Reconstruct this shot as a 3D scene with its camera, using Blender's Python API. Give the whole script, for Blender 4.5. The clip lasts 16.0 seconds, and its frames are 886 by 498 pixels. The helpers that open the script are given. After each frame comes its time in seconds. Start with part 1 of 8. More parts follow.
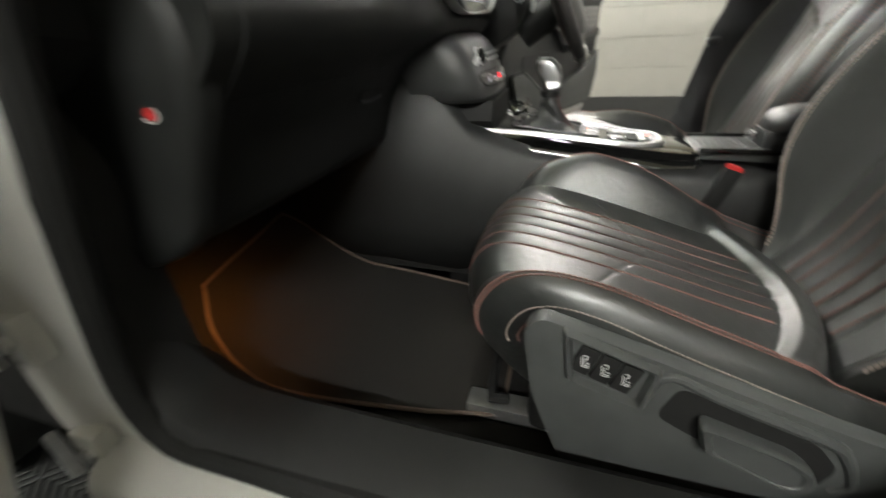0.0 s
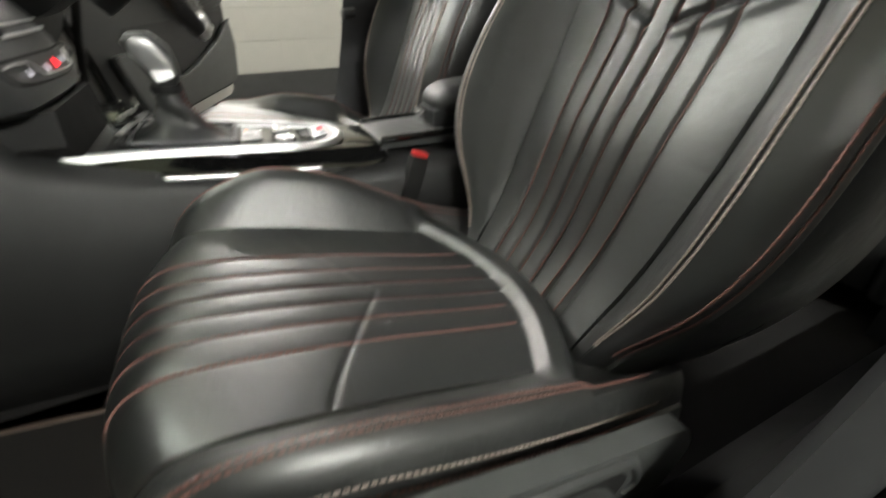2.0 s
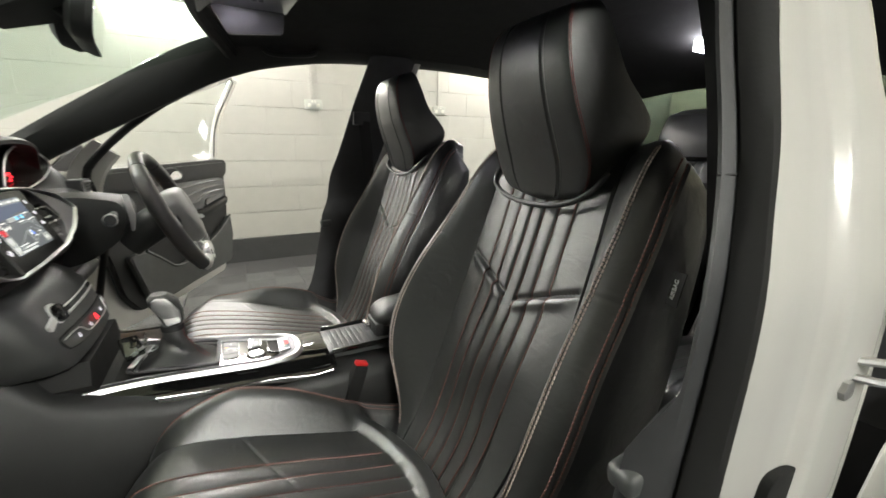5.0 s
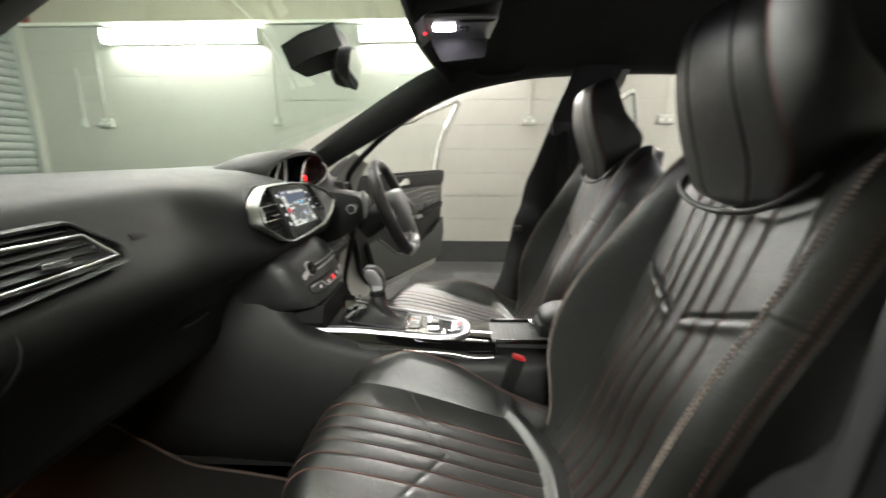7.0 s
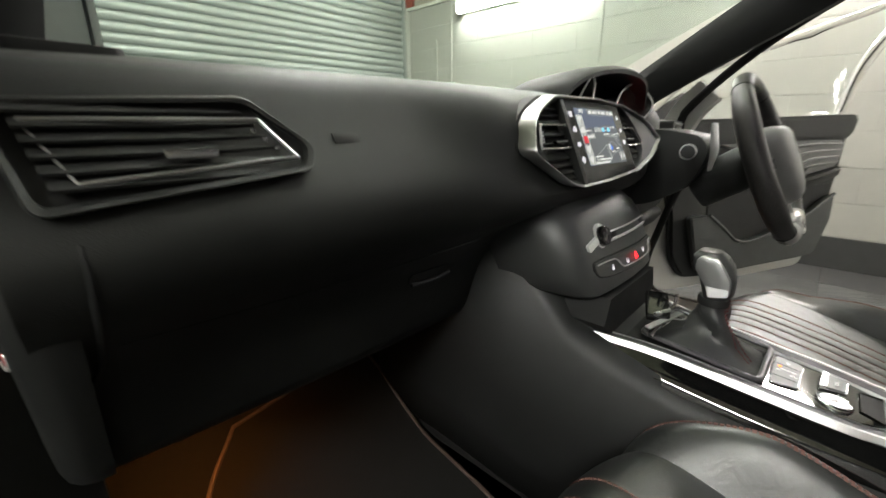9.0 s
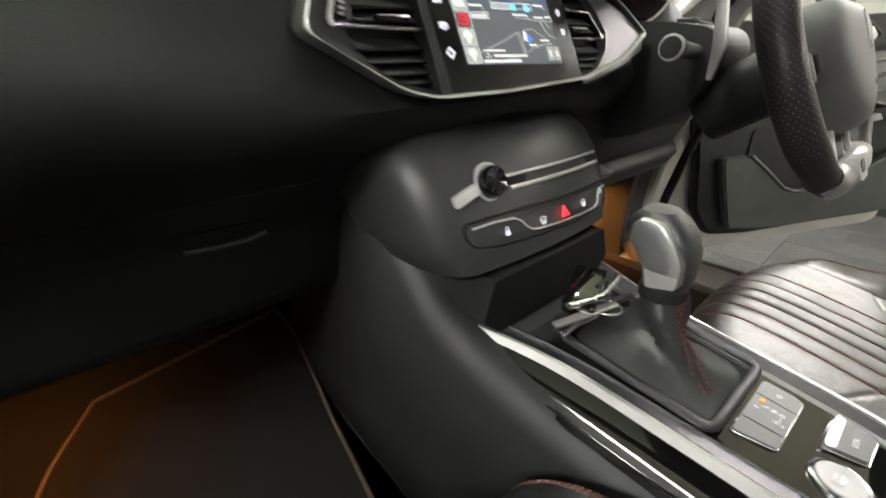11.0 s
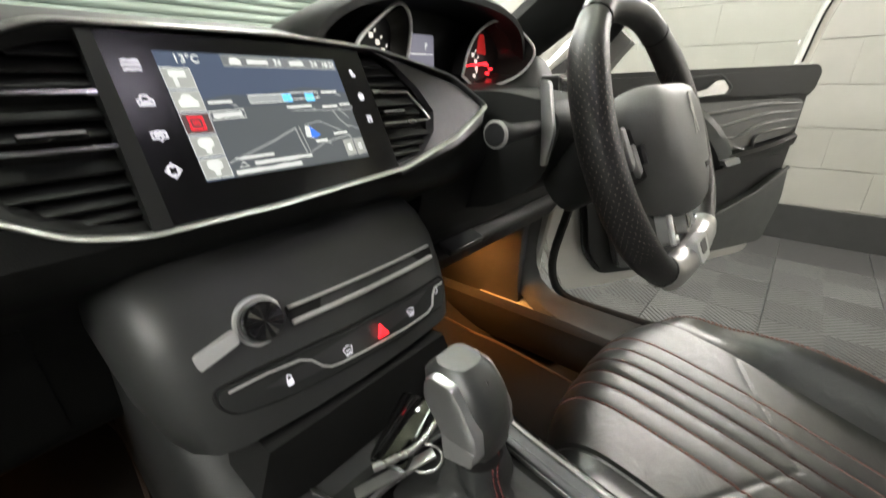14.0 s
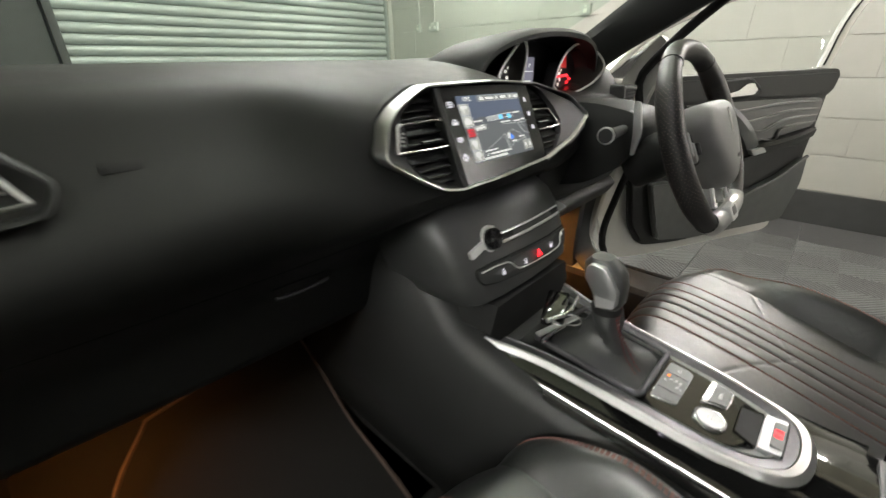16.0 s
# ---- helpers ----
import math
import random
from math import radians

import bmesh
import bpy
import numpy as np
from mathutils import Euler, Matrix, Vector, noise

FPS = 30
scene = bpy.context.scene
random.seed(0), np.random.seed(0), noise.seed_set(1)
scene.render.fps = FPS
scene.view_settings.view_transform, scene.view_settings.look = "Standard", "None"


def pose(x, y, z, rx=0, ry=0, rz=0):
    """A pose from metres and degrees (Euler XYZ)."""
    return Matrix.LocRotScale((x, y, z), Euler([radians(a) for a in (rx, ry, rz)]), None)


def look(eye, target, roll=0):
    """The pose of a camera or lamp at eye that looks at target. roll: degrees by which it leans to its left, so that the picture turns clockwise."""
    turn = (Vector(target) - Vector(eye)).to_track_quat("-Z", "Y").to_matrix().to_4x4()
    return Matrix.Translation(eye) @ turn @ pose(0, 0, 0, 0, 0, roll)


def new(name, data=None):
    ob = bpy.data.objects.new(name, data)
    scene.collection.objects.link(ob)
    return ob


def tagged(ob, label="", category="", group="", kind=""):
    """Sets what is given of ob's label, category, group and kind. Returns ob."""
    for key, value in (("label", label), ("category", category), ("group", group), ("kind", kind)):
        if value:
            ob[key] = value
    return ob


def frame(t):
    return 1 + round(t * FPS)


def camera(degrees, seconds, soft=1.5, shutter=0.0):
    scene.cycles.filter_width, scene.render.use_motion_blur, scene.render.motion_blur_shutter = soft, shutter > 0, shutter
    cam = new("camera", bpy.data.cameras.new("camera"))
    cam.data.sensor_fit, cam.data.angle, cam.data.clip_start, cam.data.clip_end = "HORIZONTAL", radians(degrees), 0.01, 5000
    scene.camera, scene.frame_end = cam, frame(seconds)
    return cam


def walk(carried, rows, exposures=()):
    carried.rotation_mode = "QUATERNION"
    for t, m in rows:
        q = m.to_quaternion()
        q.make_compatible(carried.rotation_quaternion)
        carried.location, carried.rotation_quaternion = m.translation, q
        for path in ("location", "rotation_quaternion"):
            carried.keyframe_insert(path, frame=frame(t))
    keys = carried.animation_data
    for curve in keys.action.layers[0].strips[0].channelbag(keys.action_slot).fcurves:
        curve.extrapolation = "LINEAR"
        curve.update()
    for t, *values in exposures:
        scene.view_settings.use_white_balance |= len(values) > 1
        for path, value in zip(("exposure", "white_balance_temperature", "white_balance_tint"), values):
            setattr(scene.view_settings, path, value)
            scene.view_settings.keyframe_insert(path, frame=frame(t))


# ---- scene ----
cam = camera(95.3, 16.0, shutter=0.6)
METRES, EYE, TILT, LEAN, TURN = 2.3, 1.0, -14.0, 0.0, 0.0
PATH = [
    (0, (0.2825, -1.0195, 0.8505), (-0.3234, 0.7161, -0.1648), -3.6),
    (0.5, (0.2835, -0.9293, 0.8211), (0.0872, 0.8106, -0.3371), -3.7),
    (1, (0.2835, -0.8432, 0.8012), (0.4294, 0.8421, -0.4441), -2.7),
    (1.5, (0.2877, -0.8033, 0.7917), (0.7319, 0.8117, -0.4757), -1.4),
    (2, (0.314, -0.7707, 0.8358), (1.0752, 0.8085, -0.3202), 0.3),
    (2.5, (0.3706, -0.7529, 0.9219), (1.3692, 0.8138, -0.0578), 0.4),
    (3, (0.4169, -0.7444, 0.9954), (1.5666, 0.84, 0.2363), 0.2),
    (3.5, (0.3896, -0.7802, 1.0678), (1.5771, 0.8411, 0.4599), 0.6),
    (5.8, (0.3507, -1.049, 1.0846), (1.0511, 0.8599, 0.5597), 0.4),
    (6, (0.3633, -1.0657, 1.0825), (0.9797, 0.8726, 0.5628), 0.2),
    (6.3, (0.4011, -1.0689, 1.0836), (0.8337, 0.9188, 0.5607), -0.2),
    (6.5, (0.4095, -1.0773, 1.0731), (0.7287, 0.9398, 0.5828), 0.2),
    (7, (0.4305, -1.0343, 1.0605), (0.357, 1.0111, 0.5932), -0.0),
    (7.5, (0.3875, -0.9713, 1.0427), (-0.041, 1.0332, 0.5838), -0.2),
    (8, (0.3318, -0.8799, 1.0101), (-0.4652, 1.0038, 0.5323), -0.6),
    (8.5, (0.3045, -0.7718, 0.9954), (-0.8579, 0.8957, 0.4673), -0.6),
    (8.7, (0.3003, -0.736, 0.9776), (-1.0038, 0.8159, 0.4305), -0.9),
    (11, (0.3339, -0.3581, 0.8967), (-1.1372, 0.8558, 0.0168), -1.8),
    (11.5, (0.3717, -0.2814, 0.8694), (-0.9429, 1.007, -0.1418), -1.9),
    (12, (0.4053, -0.2237, 0.8421), (-0.7843, 1.1025, -0.2699), -1.6),
    (12.5, (0.4064, -0.2037, 0.8253), (-0.7256, 1.1435, -0.3224), -1.5),
    (13, (0.3885, -0.1848, 0.8547), (-0.7781, 1.1907, -0.2215), -1.5),
    (13.5, (0.3539, -0.1785, 0.9062), (-0.861, 1.2495, -0.0399), -1.1),
    (14, (0.3465, -0.1806, 0.9566), (-0.9272, 1.2821, 0.1512), -1.0),
    (14.5, (0.3381, -0.2006, 0.9828), (-0.9744, 1.2632, 0.2426), -0.9),
    (15, (0.3738, -0.2646, 1.0007), (-0.9797, 1.1445, 0.231), -1.3),
    (15.5, (0.398, -0.3759, 0.9996), (-0.9461, 1.007, 0.167), -1.4),
    (16, (0.3822, -0.5082, 1.0174), (-0.9345, 0.8768, 0.146), -1.1),
]
EXPOSURES = [(0, 0.37), (0.5, 0.08), (1.0, -0.05), (1.6, 0.15), (2.4, 0.42), (3.5, 0.50), (6.0, 0.27), (8.7, 0.12), (11.0, 0.4), (12.0, 0.42), (13.2, 0.46), (14.0, 0.32), (15.0, 0.22), (16.0, 0.17)]
walk(cam, [(t, look(eye, target, roll)) for t, eye, target, roll in PATH], EXPOSURES)


# ---- light and world ----
world = bpy.data.worlds.new("world")
scene.world = world
world.use_nodes = True
world.node_tree.nodes["Background"].inputs["Color"].default_value = (0.9, 0.95, 1.0, 1)
world.node_tree.nodes["Background"].inputs["Strength"].default_value = 0.02
TUBE = 94.0           # brightness of the strip lights on the wall
HIGH_TUBE = 195.0     # and of those under the ceiling
AMBER_W = 0.45      # footwell lamps, watts


# ---- small helpers ----
def lerp(a, b, t):
    return a + (b - a) * t


def smooth(a, b, t):
    t = max(0.0, min(1.0, (t - a) / (b - a)))
    return t * t * (3 - 2 * t)


def curve_pts(pts, n):
    """n points on a smooth line through pts, evenly spread by length."""
    p = [Vector(q) for q in pts]
    p = [p[0] * 2 - p[1]] + p + [p[-1] * 2 - p[-2]]
    fine = []
    for i in range(1, len(p) - 2):
        for k in range(24):
            t = k / 24
            a, b, c, d = p[i - 1], p[i], p[i + 1], p[i + 2]
            fine.append(0.5 * (2 * b + (c - a) * t + (2 * a - 5 * b + 4 * c - d) * t * t + (3 * b - a - 3 * c + d) * t ** 3))
    fine.append(p[-2].copy())
    run = [0.0]
    for a, b in zip(fine, fine[1:]):
        run.append(run[-1] + (b - a).length)
    out, j = [], 0
    for i in range(n):
        s = run[-1] * i / (n - 1)
        while j < len(run) - 2 and run[j + 1] < s:
            j += 1
        w = (s - run[j]) / max(1e-9, run[j + 1] - run[j])
        out.append(fine[j].lerp(fine[j + 1], min(1, w)))
    return out


def part(name, bm, mat, parent=None, label="", flat=False, sharp=0.62):
    """Links a bmesh as one mesh object under a thing or a part."""
    bm.normal_update()
    if not flat:
        for f in bm.faces:
            f.smooth = True
        for e in bm.edges:
            if len(e.link_faces) == 2 and e.calc_face_angle(0) > sharp:
                e.smooth = False
    me = bpy.data.meshes.new(name)
    bm.to_mesh(me)
    bm.free()
    me.materials.append(mat)
    ob = new(name, me)
    if parent is not None:
        ob.parent = parent
        ob.matrix_parent_inverse = parent_world(parent).inverted()
    if label:
        ob["label"] = label
    return ob


def parent_world(ob):
    m = ob.matrix_basis.copy()
    while ob.parent is not None:
        m = ob.parent.matrix_basis @ ob.matrix_parent_inverse @ m
        ob = ob.parent
    return m


def thing(name, at, label, category, group="", kind=""):
    ob = new(name)
    ob.empty_display_size = 0.05
    ob.location = at
    return tagged(ob, label, category, group, kind)


def loft(rings, closed=True, caps=True, loop=False, bm=None):
    bm = bm or bmesh.new()
    vs = [[bm.verts.new(p) for p in r] for r in rings]
    m = len(rings[0])
    pairs = list(zip(vs, vs[1:])) + ([(vs[-1], vs[0])] if loop else [])
    for a, b in pairs:
        for i in range(m if closed else m - 1):
            j = (i + 1) % m
            bm.faces.new((a[i], a[j], b[j], b[i]))
    if caps and closed and not loop:
        bm.faces.new(list(reversed(vs[0])))
        bm.faces.new(vs[-1])
    bmesh.ops.recalc_face_normals(bm, faces=bm.faces)
    return bm


def box(c, s, bevel=0.0, m=None, seg=2, bm=None):
    """A box of size s round c, with rounded edges; m turns it."""
    bm2 = bmesh.new()
    bmesh.ops.create_cube(bm2, size=1)
    for v in bm2.verts:
        v.co = Vector((v.co.x * s[0], v.co.y * s[1], v.co.z * s[2]))
    if bevel:
        bmesh.ops.bevel(bm2, geom=list(bm2.edges), offset=bevel, segments=seg, affect="EDGES", profile=0.6)
    mm = Matrix.Translation(c) @ (m or Matrix())
    bmesh.ops.transform(bm2, matrix=mm, verts=bm2.verts)
    if bm is None:
        return bm2
    return merge(bm, bm2)


def merge(bm, other):
    me = bpy.data.meshes.new("tmp")
    other.to_mesh(me)
    other.free()
    bm.from_mesh(me)
    bpy.data.meshes.remove(me)
    return bm


def tube(pts, r, n=8, loop=False, bm=None, flat=1.0):
    """A round bar along pts; r may be a list; flat squeezes it."""
    pts = [Vector(p) for p in pts]
    k = len(pts)
    rings, up = [], None
    for i, p in enumerate(pts):
        if loop:
            d = pts[(i + 1) % k] - pts[i - 1]
        else:
            d = pts[min(i + 1, k - 1)] - pts[max(i - 1, 0)]
        d.normalize()
        if up is None:
            up = Vector((0, 0, 1)) if abs(d.z) < 0.9 else Vector((1, 0, 0))
        a = d.cross(up).normalized()
        up = a.cross(d).normalized()
        rr = r[i] if isinstance(r, (list, tuple)) else r
        rings.append([p + a * (rr * math.cos(2 * math.pi * j / n)) + up * (rr * flat * math.sin(2 * math.pi * j / n)) for j in range(n)])
    return loft(rings, loop=loop, bm=bm)


def prism(poly, a, b, axis="y", bevel=0.0, seg=2):
    """A flat outline pushed from a to b along an axis. The outline is in the two other axes, in order."""
    def at(p, h):
        return {"x": (h, p[0], p[1]), "y": (p[0], h, p[1]), "z": (p[0], p[1], h)}[axis]
    bm = bmesh.new()
    lo = [bm.verts.new(at(p, a)) for p in poly]
    hi = [bm.verts.new(at(p, b)) for p in poly]
    n = len(poly)
    bm.faces.new(lo)
    bm.faces.new(list(reversed(hi)))
    for i in range(n):
        j = (i + 1) % n
        bm.faces.new((lo[j], lo[i], hi[i], hi[j]))
    bmesh.ops.recalc_face_normals(bm, faces=bm.faces)
    if bevel:
        bmesh.ops.bevel(bm, geom=list(bm.edges), offset=bevel, segments=seg, affect="EDGES", profile=0.6, clamp_overlap=True)
    return bm


def lathe(profile, m, n=32, bm=None):
    """Turns (radius, height) pairs round the z axis, then places them by m."""
    rings = [[m @ Vector((r * math.cos(2 * math.pi * j / n), r * math.sin(2 * math.pi * j / n), h)) for j in range(n)] for r, h in profile]
    return loft(rings, bm=bm)


def rounded(poly, r, n=4):
    """An outline with its corners rounded."""
    out, k = [], len(poly)
    for i in range(k):
        p = Vector(poly[i])
        a, b = Vector(poly[i - 1]) - p, Vector(poly[(i + 1) % k]) - p
        rr = min(r, a.length * 0.45, b.length * 0.45)
        s, e = p + a.normalized() * rr, p + b.normalized() * rr
        for j in range(n + 1):
            t = j / n
            out.append(tuple(s * (1 - t) ** 2 + p * (2 * t * (1 - t)) + e * t * t))
    return out


def ribbon(pts, width_dir, w, thick, bm=None):
    """A strap along pts, w wide in width_dir."""
    wd = Vector(width_dir).normalized()
    pts = [Vector(p) for p in pts]
    rings = []
    for i, p in enumerate(pts):
        d = (pts[min(i + 1, len(pts) - 1)] - pts[max(i - 1, 0)]).normalized()
        nrm = d.cross(wd).normalized()
        rings.append([p + wd * w / 2 + nrm * thick / 2, p - wd * w / 2 + nrm * thick / 2, p - wd * w / 2 - nrm * thick / 2, p + wd * w / 2 - nrm * thick / 2])
    return loft(rings, bm=bm)


def stitches(lines, dash=0.006, gap=0.0025, r=0.0011):
    """Short threads along lines of (point, normal)."""
    verts, faces = [], []
    for line in lines:
        run, prev = 0.0, None
        for (p, nrm), (q, _) in zip(line, line[1:]):
            seg = q - p
            L = seg.length
            if L < 1e-6:
                continue
            d = seg / L
            s = -run
            while s < L:
                a, b = max(s, 0), min(s + dash, L)
                if b - a > 0.0005:
                    side = d.cross(nrm).normalized() * r
                    up = nrm * r
                    A, B = p + d * a, p + d * b
                    k = len(verts)
                    verts += [A - side - up, A + side - up, A + side * .6 + up, A - side * .6 + up, B - side - up, B + side - up, B + side * .6 + up, B - side * .6 + up]
                    faces += [(k + 0, k + 1, k + 5, k + 4), (k + 1, k + 2, k + 6, k + 5), (k + 2, k + 3, k + 7, k + 6), (k + 3, k + 0, k + 4, k + 7), (k + 3, k + 2, k + 1, k), (k + 4, k + 5, k + 6, k + 7)]
                s += dash + gap
            run = (run + L) % (dash + gap)
    me = bpy.data.meshes.new("stitching")
    me.from_pydata([tuple(v) for v in verts], [], faces)
    return me


def mesh_part(name, me, mat, parent, label=""):
    me.materials.append(mat)
    ob = new(name, me)
    ob.parent = parent
    ob.matrix_parent_inverse = parent_world(parent).inverted()
    if label:
        ob["label"] = label
    return ob


def writing(name, text, size, m, mat, parent, depth=0.0003, align="CENTER"):
    cu = bpy.data.curves.new(name, "FONT")
    cu.body, cu.size, cu.extrude, cu.align_x, cu.align_y = text, size, depth, align, "CENTER"
    ob = new(name, cu)
    me = bpy.data.meshes.new_from_object(ob)
    bpy.data.objects.remove(ob)
    bpy.data.curves.remove(cu)
    me.transform(m)
    return mesh_part(name, me, mat, parent)


# ---- materials ----
def material(name, color, rough, metal=0.0, vary=0.15, scale=30.0, bump=0.0, bump_scale=600.0, kind="noise", coat=0.0, spec=0.5, rough_vary=0.1, sheen=0.0, big=3.0, coat_rough=0.05, crease=0.0):
    """Base colour with a coarse and a fine variation, and a fine relief."""
    m = bpy.data.materials.new(name)
    m.use_nodes = True
    nt = m.node_tree
    b = nt.nodes["Principled BSDF"]
    b.inputs["Metallic"].default_value = metal
    b.inputs["Coat Weight"].default_value = coat
    b.inputs["Coat Roughness"].default_value = coat_rough
    b.inputs["Specular IOR Level"].default_value = spec
    b.inputs["Sheen Weight"].default_value = sheen
    n1 = nt.nodes.new("ShaderNodeTexNoise")
    n1.inputs["Scale"].default_value, n1.inputs["Detail"].default_value = scale, 6
    n2 = nt.nodes.new("ShaderNodeTexNoise")
    n2.inputs["Scale"].default_value, n2.inputs["Detail"].default_value = big, 3
    mix = nt.nodes.new("ShaderNodeMath")
    mix.operation = "ADD"
    geo = nt.nodes.new("ShaderNodeNewGeometry")
    for n in (n1, n2):
        nt.links.new(geo.outputs["Position"], n.inputs["Vector"])
    nt.links.new(n1.outputs["Fac"], mix.inputs[0])
    nt.links.new(n2.outputs["Fac"], mix.inputs[1])
    ramp = nt.nodes.new("ShaderNodeMapRange")
    ramp.inputs["From Min"].default_value, ramp.inputs["From Max"].default_value = 0.6, 1.4
    ramp.inputs["To Min"].default_value, ramp.inputs["To Max"].default_value = 1 - vary, 1 + vary
    nt.links.new(mix.outputs[0], ramp.inputs["Value"])
    col = nt.nodes.new("ShaderNodeVectorMath")
    col.operation = "SCALE"
    col.inputs[0].default_value = color
    nt.links.new(ramp.outputs[0], col.inputs["Scale"])
    nt.links.new(col.outputs[0], b.inputs["Base Color"])
    rr = nt.nodes.new("ShaderNodeMapRange")
    rr.inputs["From Min"].default_value, rr.inputs["From Max"].default_value = 0.6, 1.4
    rr.inputs["To Min"].default_value, rr.inputs["To Max"].default_value = max(0.02, rough * (1 - rough_vary)), min(1, rough * (1 + rough_vary))
    nt.links.new(mix.outputs[0], rr.inputs["Value"])
    nt.links.new(rr.outputs[0], b.inputs["Roughness"])
    if bump:
        t = nt.nodes.new("ShaderNodeTexVoronoi" if kind == "voronoi" else "ShaderNodeTexNoise")
        t.inputs["Scale"].default_value = bump_scale
        if kind != "voronoi":
            t.inputs["Detail"].default_value = 4
        nt.links.new(geo.outputs["Position"], t.inputs["Vector"])
        bp = nt.nodes.new("ShaderNodeBump")
        bp.inputs["Strength"].default_value, bp.inputs["Distance"].default_value = bump, 0.001
        nt.links.new(t.outputs["Distance" if kind == "voronoi" else "Fac"], bp.inputs["Height"])
        nt.links.new(bp.outputs[0], b.inputs["Normal"])
        if crease:
            # soft wrinkles, broader than the grain, stretched a little
            st = nt.nodes.new("ShaderNodeVectorMath")
            st.operation, st.inputs[1].default_value = "MULTIPLY", (1.0, 0.55, 1.0)
            nt.links.new(geo.outputs["Position"], st.inputs[0])
            w = nt.nodes.new("ShaderNodeTexNoise")
            w.inputs["Scale"].default_value, w.inputs["Detail"].default_value, w.inputs["Distortion"].default_value = 34.0, 4, 0.7
            nt.links.new(st.outputs[0], w.inputs["Vector"])
            wb = nt.nodes.new("ShaderNodeBump")
            wb.inputs["Strength"].default_value, wb.inputs["Distance"].default_value = crease, 0.004
            nt.links.new(w.outputs["Fac"], wb.inputs["Height"])
            nt.links.new(wb.outputs[0], bp.inputs["Normal"])
            nt.links.new(bp.outputs[0], b.inputs["Coat Normal"])
    return m


def glowing(name, color, strength):
    m = bpy.data.materials.new(name)
    m.use_nodes = True
    b = m.node_tree.nodes["Principled BSDF"]
    b.inputs["Base Color"].default_value = (*color, 1)
    b.inputs["Emission Color"].default_value = (*color, 1)
    b.inputs["Emission Strength"].default_value = strength
    return m


LEATHER = material("black_leather", (0.0165, 0.0182, 0.0177), 0.42, coat=0.9, coat_rough=0.44, crease=0.30, bump=0.06, bump_scale=900, kind="voronoi", spec=1.0, vary=0.22, rough_vary=0.18)
LEATHER_SIDE = material("black_vinyl", (0.034, 0.035, 0.035), 0.42, spec=0.8, bump=0.2, bump_scale=800, kind="voronoi", vary=0.2)
THREAD_DIM = material("dark_brown_thread", (0.12, 0.055, 0.048), 0.7, vary=0.3, scale=200)
THREAD = material("brown_thread", (0.22, 0.112, 0.095), 0.7, vary=0.3, scale=200)
RED_THREAD = material("red_brown_thread", (0.16, 0.05, 0.045), 0.7, vary=0.3, scale=200)
THREAD_PALE = material("grey_thread", (0.42, 0.35, 0.31), 0.7, vary=0.3, scale=200)
SOFT = material("soft_black_plastic", (0.0145, 0.0152, 0.0148), 0.58, spec=0.4, bump=0.16, bump_scale=1100, kind="voronoi", vary=0.2)
HARD = material("grained_hard_plastic", (0.038, 0.039, 0.041), 0.44, bump=0.16, bump_scale=1100, kind="voronoi", vary=0.2)
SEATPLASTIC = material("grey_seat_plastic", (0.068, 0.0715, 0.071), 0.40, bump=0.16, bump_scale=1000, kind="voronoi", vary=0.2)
PAD = material("dashboard_skin", (0.0135, 0.0142, 0.0135), 0.58, spec=0.36, bump=0.2, bump_scale=1000, kind="voronoi", vary=0.2)
SATIN = material("satin_metal", (0.52, 0.52, 0.52), 0.36, metal=0.95, vary=0.06)
GLOSS = material("piano_black", (0.006, 0.006, 0.006), 0.06, coat=1.0, vary=0.1, rough_vary=0.4)
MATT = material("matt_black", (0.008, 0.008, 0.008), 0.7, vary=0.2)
CHROME = material("satin_chrome", (0.80, 0.79, 0.80), 0.26, metal=1.0, vary=0.06, rough_vary=0.3)
SILVER = material("silver_paint", (0.42, 0.43, 0.44), 0.32, metal=0.75, vary=0.06)
BRIGHT = material("bright_silver", (0.72, 0.72, 0.71), 0.34, metal=0.45, vary=0.05)
BRUSHED = material("dark_brushed_metal", (0.10, 0.097, 0.105), 0.38, metal=0.7, vary=0.12, scale=120)
RUBBER = material("black_rubber", (0.012, 0.012, 0.012), 0.75, spec=0.3, vary=0.2, bump=0.2, bump_scale=200)
PAINT = material("white_car_paint", (0.52, 0.515, 0.49), 0.18, coat=0.8, vary=0.03, scale=6)
CARPET = material("black_carpet", (0.0075, 0.0071, 0.0068), 0.95, bump=1.0, bump_scale=900, vary=0.35, scale=160)
MAT = material("grey_mat", (0.012, 0.0105, 0.009), 0.95, bump=1.0, bump_scale=800, vary=0.35, scale=140)
PIPING = material("mat_piping", (0.10, 0.072, 0.058), 0.7, vary=0.25, scale=150)
CLOTH = material("black_headlining", (0.0045, 0.0045, 0.0045), 0.95, bump=0.6, bump_scale=900, vary=0.2)
STRAP = material("seat_belt_webbing", (0.012, 0.012, 0.013), 0.6, bump=0.5, bump_scale=700, vary=0.2)
RED = material("red_plastic", (0.55, 0.03, 0.03), 0.35, vary=0.08)
STEEL = material("zinc_steel", (0.5, 0.5, 0.5), 0.35, metal=0.9, vary=0.2, scale=60)
WALLPAINT = material("white_wall_paint", (0.425, 0.418, 0.385), 0.6, bump=0.5, bump_scale=90, vary=0.05, scale=12, big=0.8)
GALV = material("galvanised_shutter", (0.36, 0.385, 0.375), 0.42, metal=0.25, vary=0.08, scale=18)
